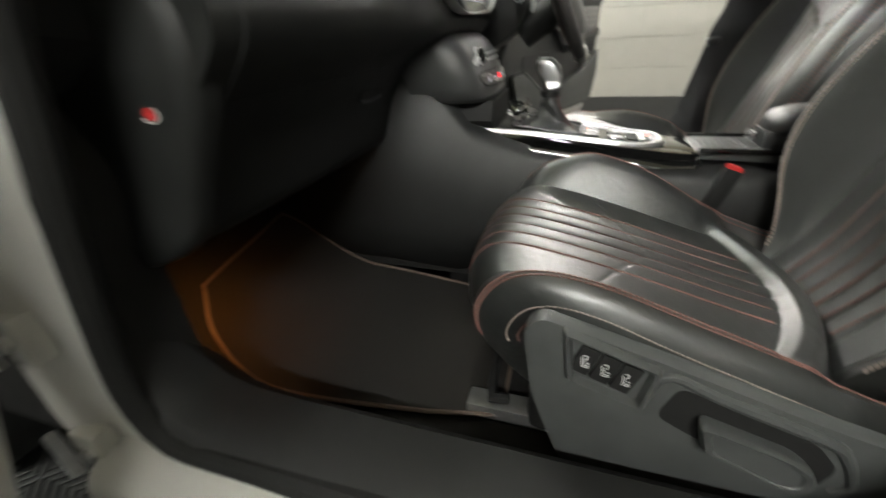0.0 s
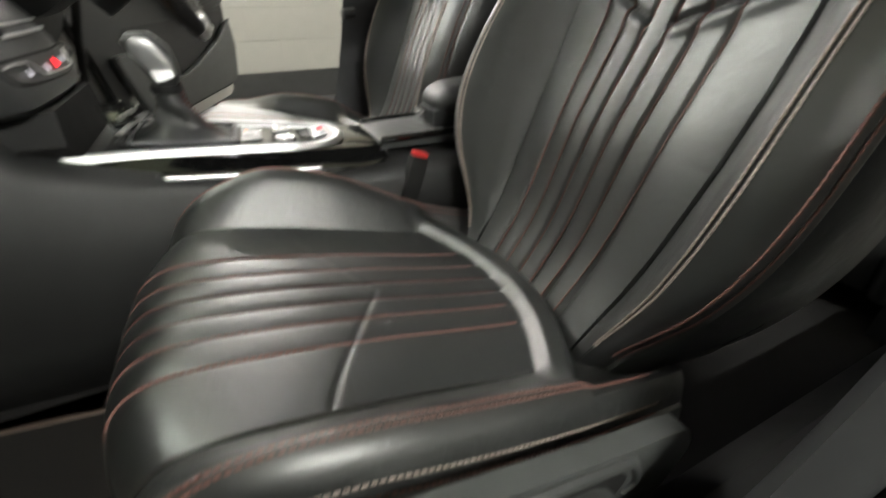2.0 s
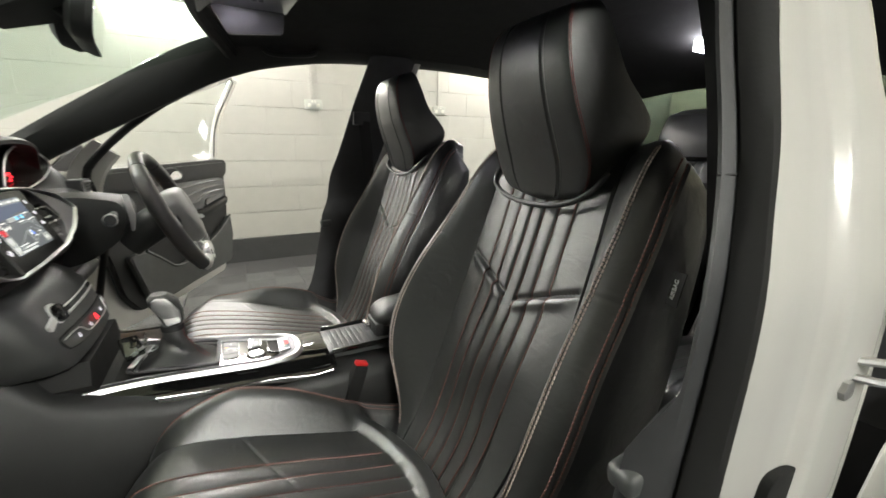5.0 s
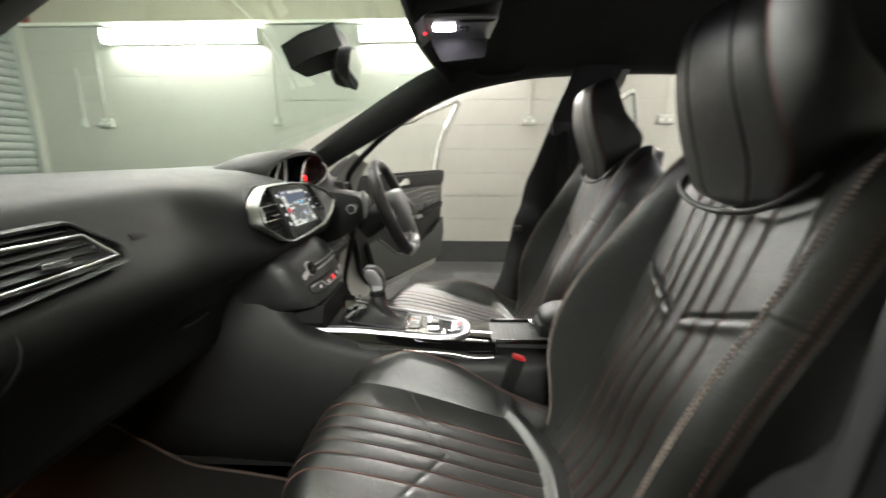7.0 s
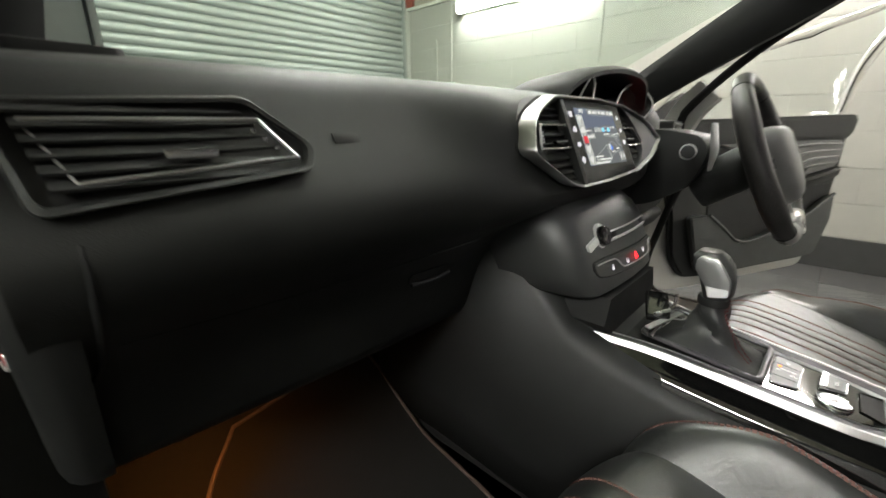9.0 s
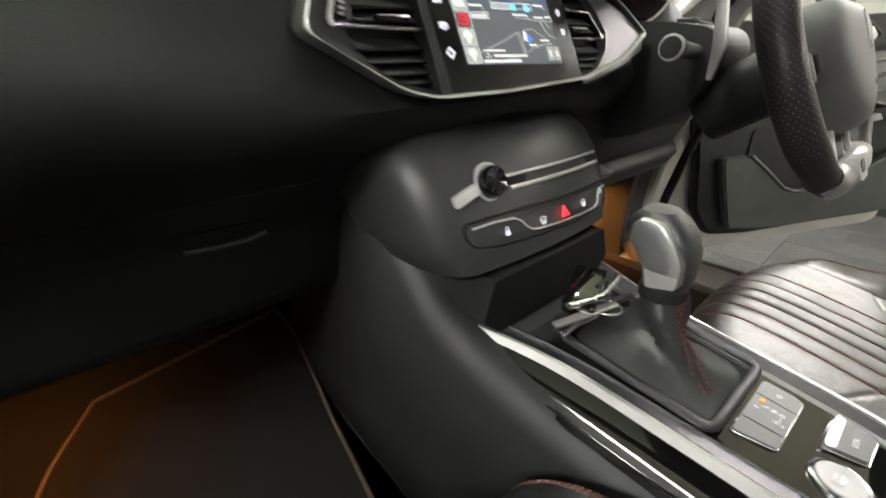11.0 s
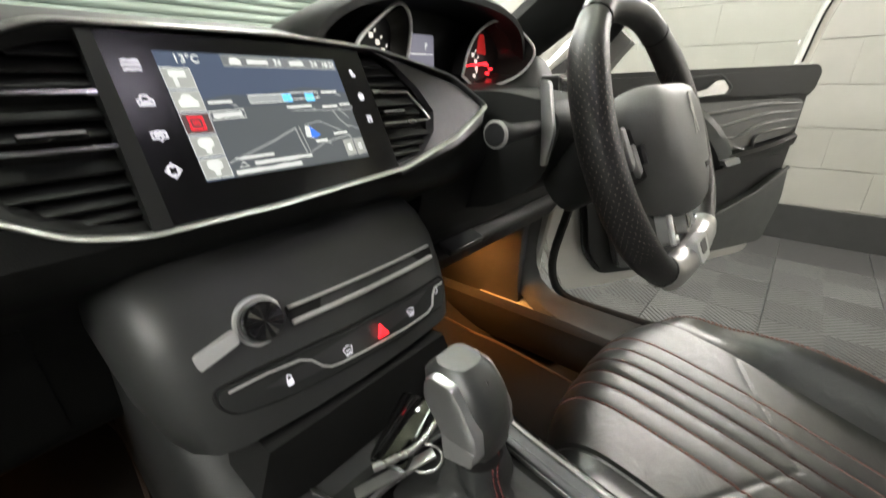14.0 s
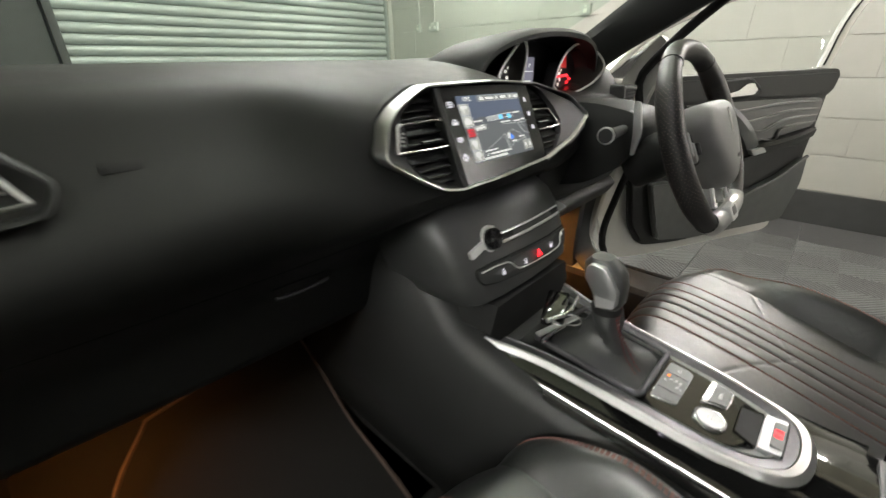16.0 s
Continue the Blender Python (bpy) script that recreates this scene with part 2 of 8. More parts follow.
CLAD = material("beige_cladding", (0.38, 0.36, 0.29), 0.6, vary=0.06, scale=8)
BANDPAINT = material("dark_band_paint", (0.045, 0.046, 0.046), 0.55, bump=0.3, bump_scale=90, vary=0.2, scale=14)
REDSTEEL = material("red_oxide_steel", (0.20, 0.045, 0.03), 0.6, vary=0.2, scale=20)
SOCKET = material("grey_socket_plastic", (0.42, 0.43, 0.40), 0.4, vary=0.04)
PIPE = material("white_conduit", (0.66, 0.66, 0.60), 0.45, vary=0.04)
CONCRETE = material("grey_concrete", (0.16, 0.16, 0.155), 0.85, bump=0.5, bump_scale=60, vary=0.15, scale=5)
LAMP = glowing("strip_light_diffuser", (1.0, 0.955, 0.90), TUBE)
HIGH_LAMP = glowing("ceiling_light_diffuser", (0.985, 0.985, 0.91), HIGH_TUBE)
# dimmed versions for two unseen ceiling lamps, set to balance the light
MID_LAMP = glowing("faint_fill_diffuser", (0.985, 0.985, 0.91), HIGH_TUBE * 0.16)
LOW_LAMP = glowing("dimmed_fill_diffuser", (0.985, 0.985, 0.91), HIGH_TUBE * 0.80)
AMBER = glowing("amber_lamp", (1.0, 0.36, 0.06), 6.0)
WHITE_LED = glowing("white_lamp", (0.92, 0.84, 1.0), 32.0)
DOME_LED = glowing("roof_lamp", (0.96, 0.93, 1.0), 70.0)
RED_LED = glowing("red_lamp", (1.0, 0.02, 0.03), 3.0)
ORANGE_LED = glowing("orange_lamp", (1.0, 0.20, 0.01), 1.3)
ICON = glowing("white_icon", (0.8, 0.78, 0.85), 0.65)
PRINT = material("white_print", (0.7, 0.7, 0.7), 0.5, vary=0.02)


def glass(name, tint=(1, 1, 1), rough=0.0):
    m = bpy.data.materials.new(name)
    m.use_nodes = True
    nt = m.node_tree
    nt.nodes.remove(nt.nodes["Principled BSDF"])
    out = nt.nodes["Material Output"]
    a, g, mx, fr, pw, sc = (nt.nodes.new("ShaderNode" + k) for k in ("BsdfTransparent", "BsdfGlossy", "MixShader", "LayerWeight", "Math", "MapRange"))
    a.inputs["Color"].default_value = (*tint, 1)
    g.inputs["Roughness"].default_value = rough
    pw.operation, pw.inputs[1].default_value = "POWER", 4.0
    sc.inputs["To Min"].default_value, sc.inputs["To Max"].default_value = 0.03, 0.8
    nt.links.new(fr.outputs["Facing"], pw.inputs[0])
    nt.links.new(pw.outputs[0], sc.inputs["Value"])
    nt.links.new(sc.outputs[0], mx.inputs[0])
    nt.links.new(a.outputs[0], mx.inputs[1])
    nt.links.new(g.outputs[0], mx.inputs[2])
    nt.links.new(mx.outputs[0], out.inputs["Surface"])
    return m


GLASS = glass("car_glass", (0.74, 0.84, 0.77))
REARGLASS = glass("tinted_rear_glass", (0.30, 0.34, 0.31))
DOORGLASS = glass("door_glass", (0.93, 0.96, 0.94))


def tile_material():
    """Grey ribbed floor tiles, each of four squares with crossed ribs."""
    m = material("ribbed_floor_tile", (0.056, 0.058, 0.057), 0.5, vary=0.2, scale=40)
    nt = m.node_tree
    b = nt.nodes["Principled BSDF"]
    geo = nt.nodes.new("ShaderNodeNewGeometry")
    # ribs run as nested diamonds round the middle of each tile
    off = nt.nodes.new("ShaderNodeVectorMath")
    off.operation, off.inputs[1].default_value = "ADD", (20.0, 19.78, 10.0)
    nt.links.new(geo.outputs["Position"], off.inputs[0])
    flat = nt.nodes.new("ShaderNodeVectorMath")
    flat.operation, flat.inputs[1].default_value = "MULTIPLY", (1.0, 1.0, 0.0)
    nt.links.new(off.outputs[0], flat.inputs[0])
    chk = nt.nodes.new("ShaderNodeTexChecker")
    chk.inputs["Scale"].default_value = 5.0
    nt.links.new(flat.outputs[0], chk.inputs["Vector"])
    sep = nt.nodes.new("ShaderNodeSeparateXYZ")
    nt.links.new(off.outputs[0], sep.inputs[0])
    fold = []
    for axis in ("X", "Y"):
        pp = nt.nodes.new("ShaderNodeMath")
        pp.operation, pp.inputs[1].default_value = "PINGPONG", 0.2
        nt.links.new(sep.outputs[axis], pp.inputs[0])
        fold.append(pp)
    add = nt.nodes.new("ShaderNodeMath")
    nt.links.new(fold[0].outputs[0], add.inputs[0])
    nt.links.new(fold[1].outputs[0], add.inputs[1])
    rib = nt.nodes.new("ShaderNodeMath")
    rib.operation, rib.inputs[1].default_value = "PINGPONG", 0.4 / 30
    nt.links.new(add.outputs[0], rib.inputs[0])
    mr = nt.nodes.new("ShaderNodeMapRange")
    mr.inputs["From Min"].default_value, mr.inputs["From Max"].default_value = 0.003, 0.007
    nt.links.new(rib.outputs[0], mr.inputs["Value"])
    bp = nt.nodes.new("ShaderNodeBump")
    bp.inputs["Strength"].default_value, bp.inputs["Distance"].default_value = 0.9, 0.004
    nt.links.new(mr.outputs[0], bp.inputs["Height"])
    nt.links.new(bp.outputs[0], b.inputs["Normal"])
    # tiles differ: grey or black
    info = nt.nodes.new("ShaderNodeObjectInfo")
    st = nt.nodes.new("ShaderNodeMapRange")
    st.inputs["To Min"].default_value, st.inputs["To Max"].default_value = 0.75, 1.25
    nt.links.new(info.outputs["Random"], st.inputs["Value"])
    old = b.inputs["Base Color"].links[0].from_socket
    sc = nt.nodes.new("ShaderNodeVectorMath")
    sc.operation = "SCALE"
    nt.links.new(old, sc.inputs[0])
    # lighter and darker squares: shading by rib direction, put into the colour
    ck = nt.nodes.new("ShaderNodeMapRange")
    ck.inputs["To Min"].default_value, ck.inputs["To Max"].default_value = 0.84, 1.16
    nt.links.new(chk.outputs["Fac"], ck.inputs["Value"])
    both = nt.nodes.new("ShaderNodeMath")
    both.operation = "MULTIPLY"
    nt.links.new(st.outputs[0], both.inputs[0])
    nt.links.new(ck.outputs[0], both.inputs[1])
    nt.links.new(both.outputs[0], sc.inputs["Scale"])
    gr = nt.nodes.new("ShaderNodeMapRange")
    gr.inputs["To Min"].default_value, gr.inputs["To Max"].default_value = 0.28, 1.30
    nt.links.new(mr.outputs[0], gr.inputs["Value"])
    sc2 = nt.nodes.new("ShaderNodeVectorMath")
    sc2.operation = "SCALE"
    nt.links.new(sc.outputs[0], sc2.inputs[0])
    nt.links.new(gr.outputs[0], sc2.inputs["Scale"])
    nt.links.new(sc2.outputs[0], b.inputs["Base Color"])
    return m


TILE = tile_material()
TILE_DARK = material("black_floor_tile", (0.040, 0.040, 0.040), 0.45, vary=0.2, scale=40, bump=0.3, bump_scale=200)

# ---- garage ----
WALL_Y, SHUT_X, BACK_X, NEAR_Y, ROOF_Z = 3.045, -3.8, 6.2, -4.2, 3.6

ground = tagged(part("floor", box((1.2, -0.58, -0.06), (10.4, 7.6, 0.1)), CONCRETE, flat=True), "grey concrete garage floor slab under the tiles", "floor", kind="structure")
ceiling = tagged(part("ceiling", box((1.2, -0.58, ROOF_Z + 0.05), (10.4, 7.6, 0.1)), CLAD, flat=True), "beige sheet ceiling of the garage", "ceiling", kind="structure")
wall_far = thing("wall_north", (0, WALL_Y, 0), "white painted concrete block wall with a dark band at the floor", "wall", kind="structure")
part("wall_core", box(((SHUT_X + BACK_X) / 2, WALL_Y + 0.0525, 1.13), (BACK_X - SHUT_X, 0.12, 2.26)), WALLPAINT, wall_far, flat=True)
part("upper_cladding", box(((SHUT_X + BACK_X) / 2, WALL_Y + 0.16, 2.95), (BACK_X - SHUT_X, 0.1, 1.4)), CLAD, wall_far, "beige sheet cladding above the blockwork", flat=True)
part("dark_band", box(((SHUT_X + BACK_X) / 2, WALL_Y - 0.008, 0.108), (BACK_X - SHUT_X, 0.02, 0.216), 0.003), BANDPAINT, wall_far, "dark grey painted band along the floor", flat=True)
part("wall_capping", box(((SHUT_X + BACK_X) / 2, WALL_Y + 0.03, 2.275), (BACK_X - SHUT_X, 0.16, 0.03), 0.004), PIPE, wall_far, flat=True)
wall_back = tagged(part("wall_east", box((BACK_X + 0.06, -0.58, 1.8), (0.12, 7.6, 3.6)), CLAD, flat=True), "plain beige rear wall of the garage", "wall", kind="structure")
wall_near = tagged(part("wall_south", box((1.2, NEAR_Y - 0.06, 1.8), (10.2, 0.12, 3.6)), CONCRETE, flat=True), "plain grey side wall of the garage", "wall", kind="structure")
wall_front = thing("wall_west", (SHUT_X, 0, 0), "wall round the roller shutter", "wall", kind="structure")
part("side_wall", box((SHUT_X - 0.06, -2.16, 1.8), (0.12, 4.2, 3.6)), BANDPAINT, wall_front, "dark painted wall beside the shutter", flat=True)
part("lintel", box((SHUT_X - 0.06, 1.5, 3.4), (0.12, 3.2, 0.4)), CLAD, wall_front, flat=True)
part("jamb", box((SHUT_X + 0.035, WALL_Y - 0.02, 1.15), (0.07, 0.09, 2.3), 0.006), WALLPAINT, wall_front, "rough white painted shutter jamb")
column = tagged(part("steel_column", merge(box((SHUT_X + 0.05, WALL_Y + 0.045, 2.95), (0.1, 0.012, 1.3)), box((SHUT_X + 0.05, WALL_Y + 0.0, 2.95), (0.012, 0.09, 1.3))), REDSTEEL, flat=True), "red oxide steel column above the wall by the shutter", "column", kind="structure")

shutter = thing("roller_shutter", (SHUT_X, 1.5, 0), "closed galvanised roller shutter with horizontal slats", "shutter")
slat_profile = [(0.0, 0.0), (0.012, 0.008), (0.021, 0.022), (0.024, 0.0375), (0.021, 0.053), (0.012, 0.067), (0.0, 0.072), (-0.006, 0.072), (-0.006, 0.0)]
slat_bm = prism(slat_profile, -1.53, 1.53, "y")
slat_first = part("slat", slat_bm, GALV, shutter)
slat_first.location = (SHUT_X - 0.02, 1.5, 0.0)
for i in range(1, 43):
    s = slat_first.copy()
    scene.collection.objects.link(s)
    s.location = (SHUT_X - 0.02, 1.5, 0.075 * i)
part("guide_rail", box((SHUT_X + 0.0, 3.0, 1.6), (0.09, 0.05, 3.2), 0.004), GALV, shutter, "steel guide channel")
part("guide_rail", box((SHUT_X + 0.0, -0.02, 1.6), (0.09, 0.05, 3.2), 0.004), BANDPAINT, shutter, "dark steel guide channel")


def strip_light(x0, x1, y, z, facing, name_group):
    t = thing("strip_light", ((x0 + x1) / 2, y, z), "lit white fluorescent strip light on the wall", "lamp", name_group)
    part("housing", box(((x0 + x1) / 2, y + facing * 0.035, z), (x1 - x0, 0.07, 0.115), 0.006), PIPE, t, "white batten behind the diffuser")
    poly = rounded([(y + facing * 0.07, z - 0.062), (y + facing * 0.12, z - 0.055), (y + facing * 0.145, z), (y + facing * 0.12, z + 0.055), (y + facing * 0.07, z + 0.062)], 0.02)
    part("diffuser", prism(poly, x0, x1, "x"), LAMP, t, "glowing white plastic diffuser")
    for xe in (x0, x1):
        part("end_cap", box((xe + (-0.006 if xe == x0 else 0.006), y + facing * 0.07, z), (0.012, 0.14, 0.135), 0.004), PIPE, t)
    return t


# the two strips past x = 2 are unseen, added to brighten the wall
for x0 in (-2.86, -0.46, 2.5, 4.7):
    strip_light(x0, x0 + 1.44, WALL_Y - 0.002, 2.15, -1, "strip lights on the walls")

rear_lamp = thing("strip_light", (BACK_X, 1.24, 1.75), "lit white fluorescent strip light on the wall", "lamp", "strip lights on the walls")
part("housing", box((BACK_X - 0.03, 1.24, 1.75), (0.06, 0.44, 0.10), 0.006), PIPE, rear_lamp)
part("diffuser", box((BACK_X - 0.085, 1.24, 1.75), (0.05, 0.42, 0.085), 0.015), LAMP, rear_lamp, "glowing white plastic diffuser")


def ceiling_strip(x, y, z, along, lamp):
    t = thing("added_ceiling_light", (0, 0, z), "unseen fluorescent strip light added under the ceiling to light the car", "lamp", "strip lights under the ceiling")
    part("diffuser", prism(rounded([(-0.05, z), (-0.04, z - 0.06), (0.04, z - 0.06), (0.05, z)], 0.02), -0.75, 0.75, "x"), lamp, t)
    part("housing", box((0, 0, z + 0.015), (1.5, 0.09, 0.03), 0.004), PIPE, t)
    for dx in (-0.6, 0.6):
        part("chain", tube([(dx, 0, z + 0.03), (dx, 0, ROOF_Z)], 0.004, 6), STEEL, t)
    t.location = (x, y, z)
    t.rotation_euler.z = math.pi / 2 if along == "y" else 0.0


# all four lamps are unseen, placed and dimmed to light the car
for cx, cy, cz, along, lamp in ((-1.5, 0.9, 2.9, "x", LOW_LAMP), (0.02, 0.55, 2.9, "y", MID_LAMP), (0.9, -3.3, 2.7, "x", HIGH_LAMP), (4.4, 0.3, 2.6, "x", HIGH_LAMP)):
    ceiling_strip(cx, cy, cz, along, lamp)


def wall_socket(x, z, w, conduit_to):
    t = thing("wall_socket", (x, WALL_Y, z), "grey twin wall socket fed by a white conduit", "socket", "sockets on the block wall")
    part("back_box", box((x, WALL_Y - 0.018, z), (w, 0.036, 0.085), 0.004), SOCKET, t)
    part("face_plate", box((x, WALL_Y - 0.039, z), (w * 0.96, 0.006, 0.08), 0.002), SOCKET, t)
    k = 2 if w > 0.1 else 1
    for i in range(k):
        dx = (i - (k - 1) / 2) * w * 0.5
        part("outlet", box((x + dx, WALL_Y - 0.0425, z - 0.008), (0.03, 0.002, 0.03), 0.0008), PIPE, t)
        part("rocker_switch", box((x + dx * 0.35, WALL_Y - 0.0435, z + 0.026), (0.012, 0.004, 0.016), 0.001), PIPE, t)
    part("conduit", box((x, WALL_Y - 0.012, (z + 0.04 + conduit_to) / 2), (0.03, 0.022, conduit_to - z - 0.042), 0.003), WALLPAINT, t)


wall_socket(1.105, 1.40, 0.15, 2.26)
wall_socket(-1.335, 1.40, 0.085, 2.26)
wall_socket(-3.05, 1.39, 0.14, 2.26)
wall_socket(2.38, 1.405, 0.15, 2.26)
wall_socket(-3.28, 1.39, 0.05, 1.9)

plate = thing("wall_plate", (3.3, WALL_Y, 1.70), "old white number plate with a red end, fixed to the wall", "sign")
part("plate", box((3.3, WALL_Y - 0.0165, 1.70), (0.52, 0.003, 0.11), 0.001), PIPE, plate)
part("red_end", box((3.53, WALL_Y - 0.019, 1.70), (0.05, 0.003, 0.108), 0.0005), RED, plate)
for i, (dx, w) in enumerate(((-0.2, 0.04), (-0.15, 0.03), (-0.11, 0.03), (-0.02, 0.02), (0.03, 0.03), (0.08, 0.03), (0.14, 0.03))):
    part("bar", box((3.3 + dx, WALL_Y - 0.019, 1.70), (w, 0.002, 0.06), 0.0005), BANDPAINT, plate)

# the floor sheet and the white blocks follow at the end of the file

# ---- car shell ----
body = thing("car", (1.0, 0, 0.0), "white hatchback car with its doors open", "car")
# interior floor and tunnel
part("floor_pan", box((0.85, 0, 0.245), (3.2, 1.44, 0.05), 0.01), CARPET, body, "black carpeted floor")
part("sill_carpet", box((0.35, 0.684, 0.312), (1.90, 0.05, 0.124), 0.012), CARPET, body, "black carpet up the inside of the sill")
part("bulkhead", prism([(-0.78, 0.22), (-0.60, 0.22), (-0.60, 0.275), (-0.68, 0.34), (-0.74, 0.50), (-0.745, 0.94), (-0.80, 0.94)], -0.76, 0.76, "y", 0.01), CARPET, body, "black carpeted toe board")
part("tunnel", prism([(-0.15, 0.27), (-0.13, 0.40), (-0.09, 0.44), (0.09, 0.44), (0.13, 0.40), (0.15, 0.27)], -0.62, 1.5, "x", 0.012), CARPET, body, "black carpeted tunnel")


def set_back(p, s):
    """The driver's door opening lies a little further back than the passenger's."""
    if s > 0:
        p = p + Vector((0.085 * smooth(0.35, -0.08, p.x) * smooth(1.0, 0.80, p.z), 0, 0))
    return p


for s in (-1, 1):
    part("sill", prism(rounded([(s * 0.70, 0.20), (s * 0.86, 0.20), (s * 0.875, 0.28), (s * 0.865, 0.345), (s * 0.82, 0.366), (s * 0.70, 0.35)], 0.02), -0.3, 2.0, "x"), PAINT, body, "white painted sill")
    rings = []
    for p in curve_pts([(-0.130, 0.0, 0.93), (-0.190, 0.0, 0.76), (-0.225, 0.0, 0.60), (-0.236, 0.0, 0.46), (-0.19, 0.0, 0.385), (-0.09, 0.0, 0.366), (0.3, 0.0, 0.365), (1.0, 0.0, 0.37), (1.9, 0.0, 0.37)], 60):
        up = smooth(0.40, 0.60, p.z) * smooth(-0.1, -0.2, p.x)
        p = set_back(p, s)
        if s > 0:
            n_in = smooth(0.1, -0.15, p.x)
            rings.append([p + Vector(q) for q in ((0.0, 0.802, 0.010), (0.003, 0.794, 0.018), (-0.003, 0.788, 0.020), (-0.016 * n_in, lerp(0.72, 0.772, n_in), 0.020 - 0.008 * n_in), (-0.034 * n_in, lerp(0.675, 0.757, n_in), 0.004), (-0.042 * n_in, lerp(0.665, 0.750, n_in), -0.02), (-0.02 * n_in, 0.79, -0.05 + 0.03 * n_in))])
            continue
        rings.append([p + Vector(q) for q in ((0.0, s * 0.802, 0.010), (0.003, s * 0.79, 0.022 - 0.01 * up), (0.0, s * lerp(0.75, 0.780, up), 0.030 - 0.02 * up), (-0.03 * up, s * lerp(0.70, 0.765, up), 0.022), (-0.07 * up, s * lerp(0.665, 0.748, up), -0.02), (-0.12 * up, s * lerp(0.655, 0.742, up), -0.10 + 0.09 * up), (-0.05 * up, s * 0.79, -0.08 + 0.07 * up))])
    # same trim on both sides: the passenger's shade is put into a darker material
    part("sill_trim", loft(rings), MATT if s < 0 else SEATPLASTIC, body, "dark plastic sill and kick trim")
    # front door pillar, painted, curving into the sill
    inner = curve_pts([(0.02, s * 0.80, 1.02), (-0.12, s * 0.80, 0.86), (-0.19, s * 0.80, 0.70), (-0.225, s * 0.80, 0.55), (-0.235, s * 0.80, 0.42), (-0.18, s * 0.80, 0.32), (-0.06, s * 0.80, 0.285)], 26)
    rings = []
    inner = [set_back(p, s) + Vector((0.018, s * 0.012, 0)) * (s > 0) for p in inner]
    for i, p in enumerate(inner):
        d = (inner[min(i + 1, 25)] - inner[max(i - 1, 0)]).normalized()
        out = Vector((d.z, 0, -d.x))
        if out.x > 0 and i < 20:
            out = -out
        k = lerp(0.09, 0.16, i / 25)
        prof = [(0.012, -0.014), (0.004, -0.008), (0.014, 0.0), (k * 0.45, 0.006), (k * 0.6, 0.02), (k * 0.9, 0.03), (k, 0.022), (k, -0.014)]
        rings.append([p + out * a + Vector((0, s * h, 0)) for a, h in prof])
    part("front_pillar", loft(rings), PAINT, body, "white painted front door pillar")
    lift = 0.042 * (s < 0)
    seal = curve_pts([(0.80, s * 0.672, 1.385), (0.55, s * 0.685, 1.345 + lift * 0.7), (0.36, s * 0.70, 1.29 + lift), (0.12, s * 0.735, 1.15 + lift), (-0.075, s * 0.785, 0.96 + lift * 0.6), (-0.158, s * 0.797, 0.76), (-0.204, s * 0.800, 0.60), (-0.230, s * 0.802, 0.46), (-0.195, s * 0.802, 0.378), (-0.08, s * 0.80, 0.365), (0.30, s * 0.80, 0.375), (0.58, s * 0.785, 0.385)], 70)
    part("door_seal", tube([set_back(p, s) + Vector((0.030, 0.030, 0)) * ((s > 0) * smooth(1.0, 0.8, p.z)) for p in seal], 0.017 if s < 0 else 0.012, 10), RUBBER, body, "black rubber door seal")
    # inner trim of the windscreen pillar, running on under the roof edge
    up_line = curve_pts([(-0.44, s * 0.675, 0.92), (-0.30, s * 0.668, 1.008), (-0.153, s * 0.66, 1.106), (0.082, s * 0.648, 1.256), (0.284, s * 0.632, 1.372), (0.42, s * 0.60, 1.408), (0.70, s * 0.585, 1.425), (1.2, s * 0.57, 1.428), (2.1, s * 0.54, 1.33)], 60)
    low_line = curve_pts([(-0.26, s * 0.70, 0.94), (-0.15, s * 0.690, 1.0), (-0.034, s * 0.680, 1.067), (0.18, s * 0.670, 1.180), (0.398, s * 0.662, 1.290), (0.60, s * 0.658, 1.343), (0.85, s * 0.652, 1.368), (1.35, s * 0.635, 1.366), (2.1, s * 0.60, 1.30)], 60)
    if s < 0:
        up_line = curve_pts([(-0.44, -0.650, 0.935), (-0.30, -0.640, 1.022), (-0.153, -0.636, 1.103), (-0.01, -0.634, 1.181), (0.10, -0.632, 1.243), (0.284, -0.626, 1.345), (0.42, -0.60, 1.398), (0.70, -0.585, 1.425), (1.2, -0.57, 1.428), (2.1, -0.54, 1.33)], 60)
        low_line = curve_pts([(-0.36, -0.70, 0.93), (-0.25, -0.698, 1.0), (-0.14, -0.694, 1.064), (-0.02, -0.690, 1.134), (0.09, -0.688, 1.200), (0.22, -0.682, 1.268), (0.40, -0.668, 1.336), (0.60, -0.658, 1.368), (0.85, -0.652, 1.378), (1.35, -0.635, 1.366), (2.1, -0.60, 1.30)], 60)
    rings = []
    for a, b in zip(up_line, low_line):
        rings.append([a, a.lerp(b, 0.25) + Vector((0, -s * 0.020, 0)), a.lerp(b, 0.6) + Vector((0, -s * 0.024, 0)), a.lerp(b, 0.9) + Vector((0, -s * 0.010, 0)), b, b + Vector((0, s * 0.03, 0.0)), a + Vector((0, s * 0.045, 0.01))])
    part("pillar_trim", loft(rings), SOFT, body, "black windscreen pillar trim")
    # painted outer side of the windscreen pillar and roof rail
    rail = curve_pts([(-0.30, s * 0.79, 0.98), (-0.05, s * 0.755, 1.15), (0.30, s * 0.70, 1.36), (0.7, s * 0.675, 1.435), (1.2, s * 0.66, 1.44), (1.9, s * 0.63, 1.40)], 30)
    part("roof_rail", tube(rail, 0.03, 8), PAINT, body, "white painted roof rail")
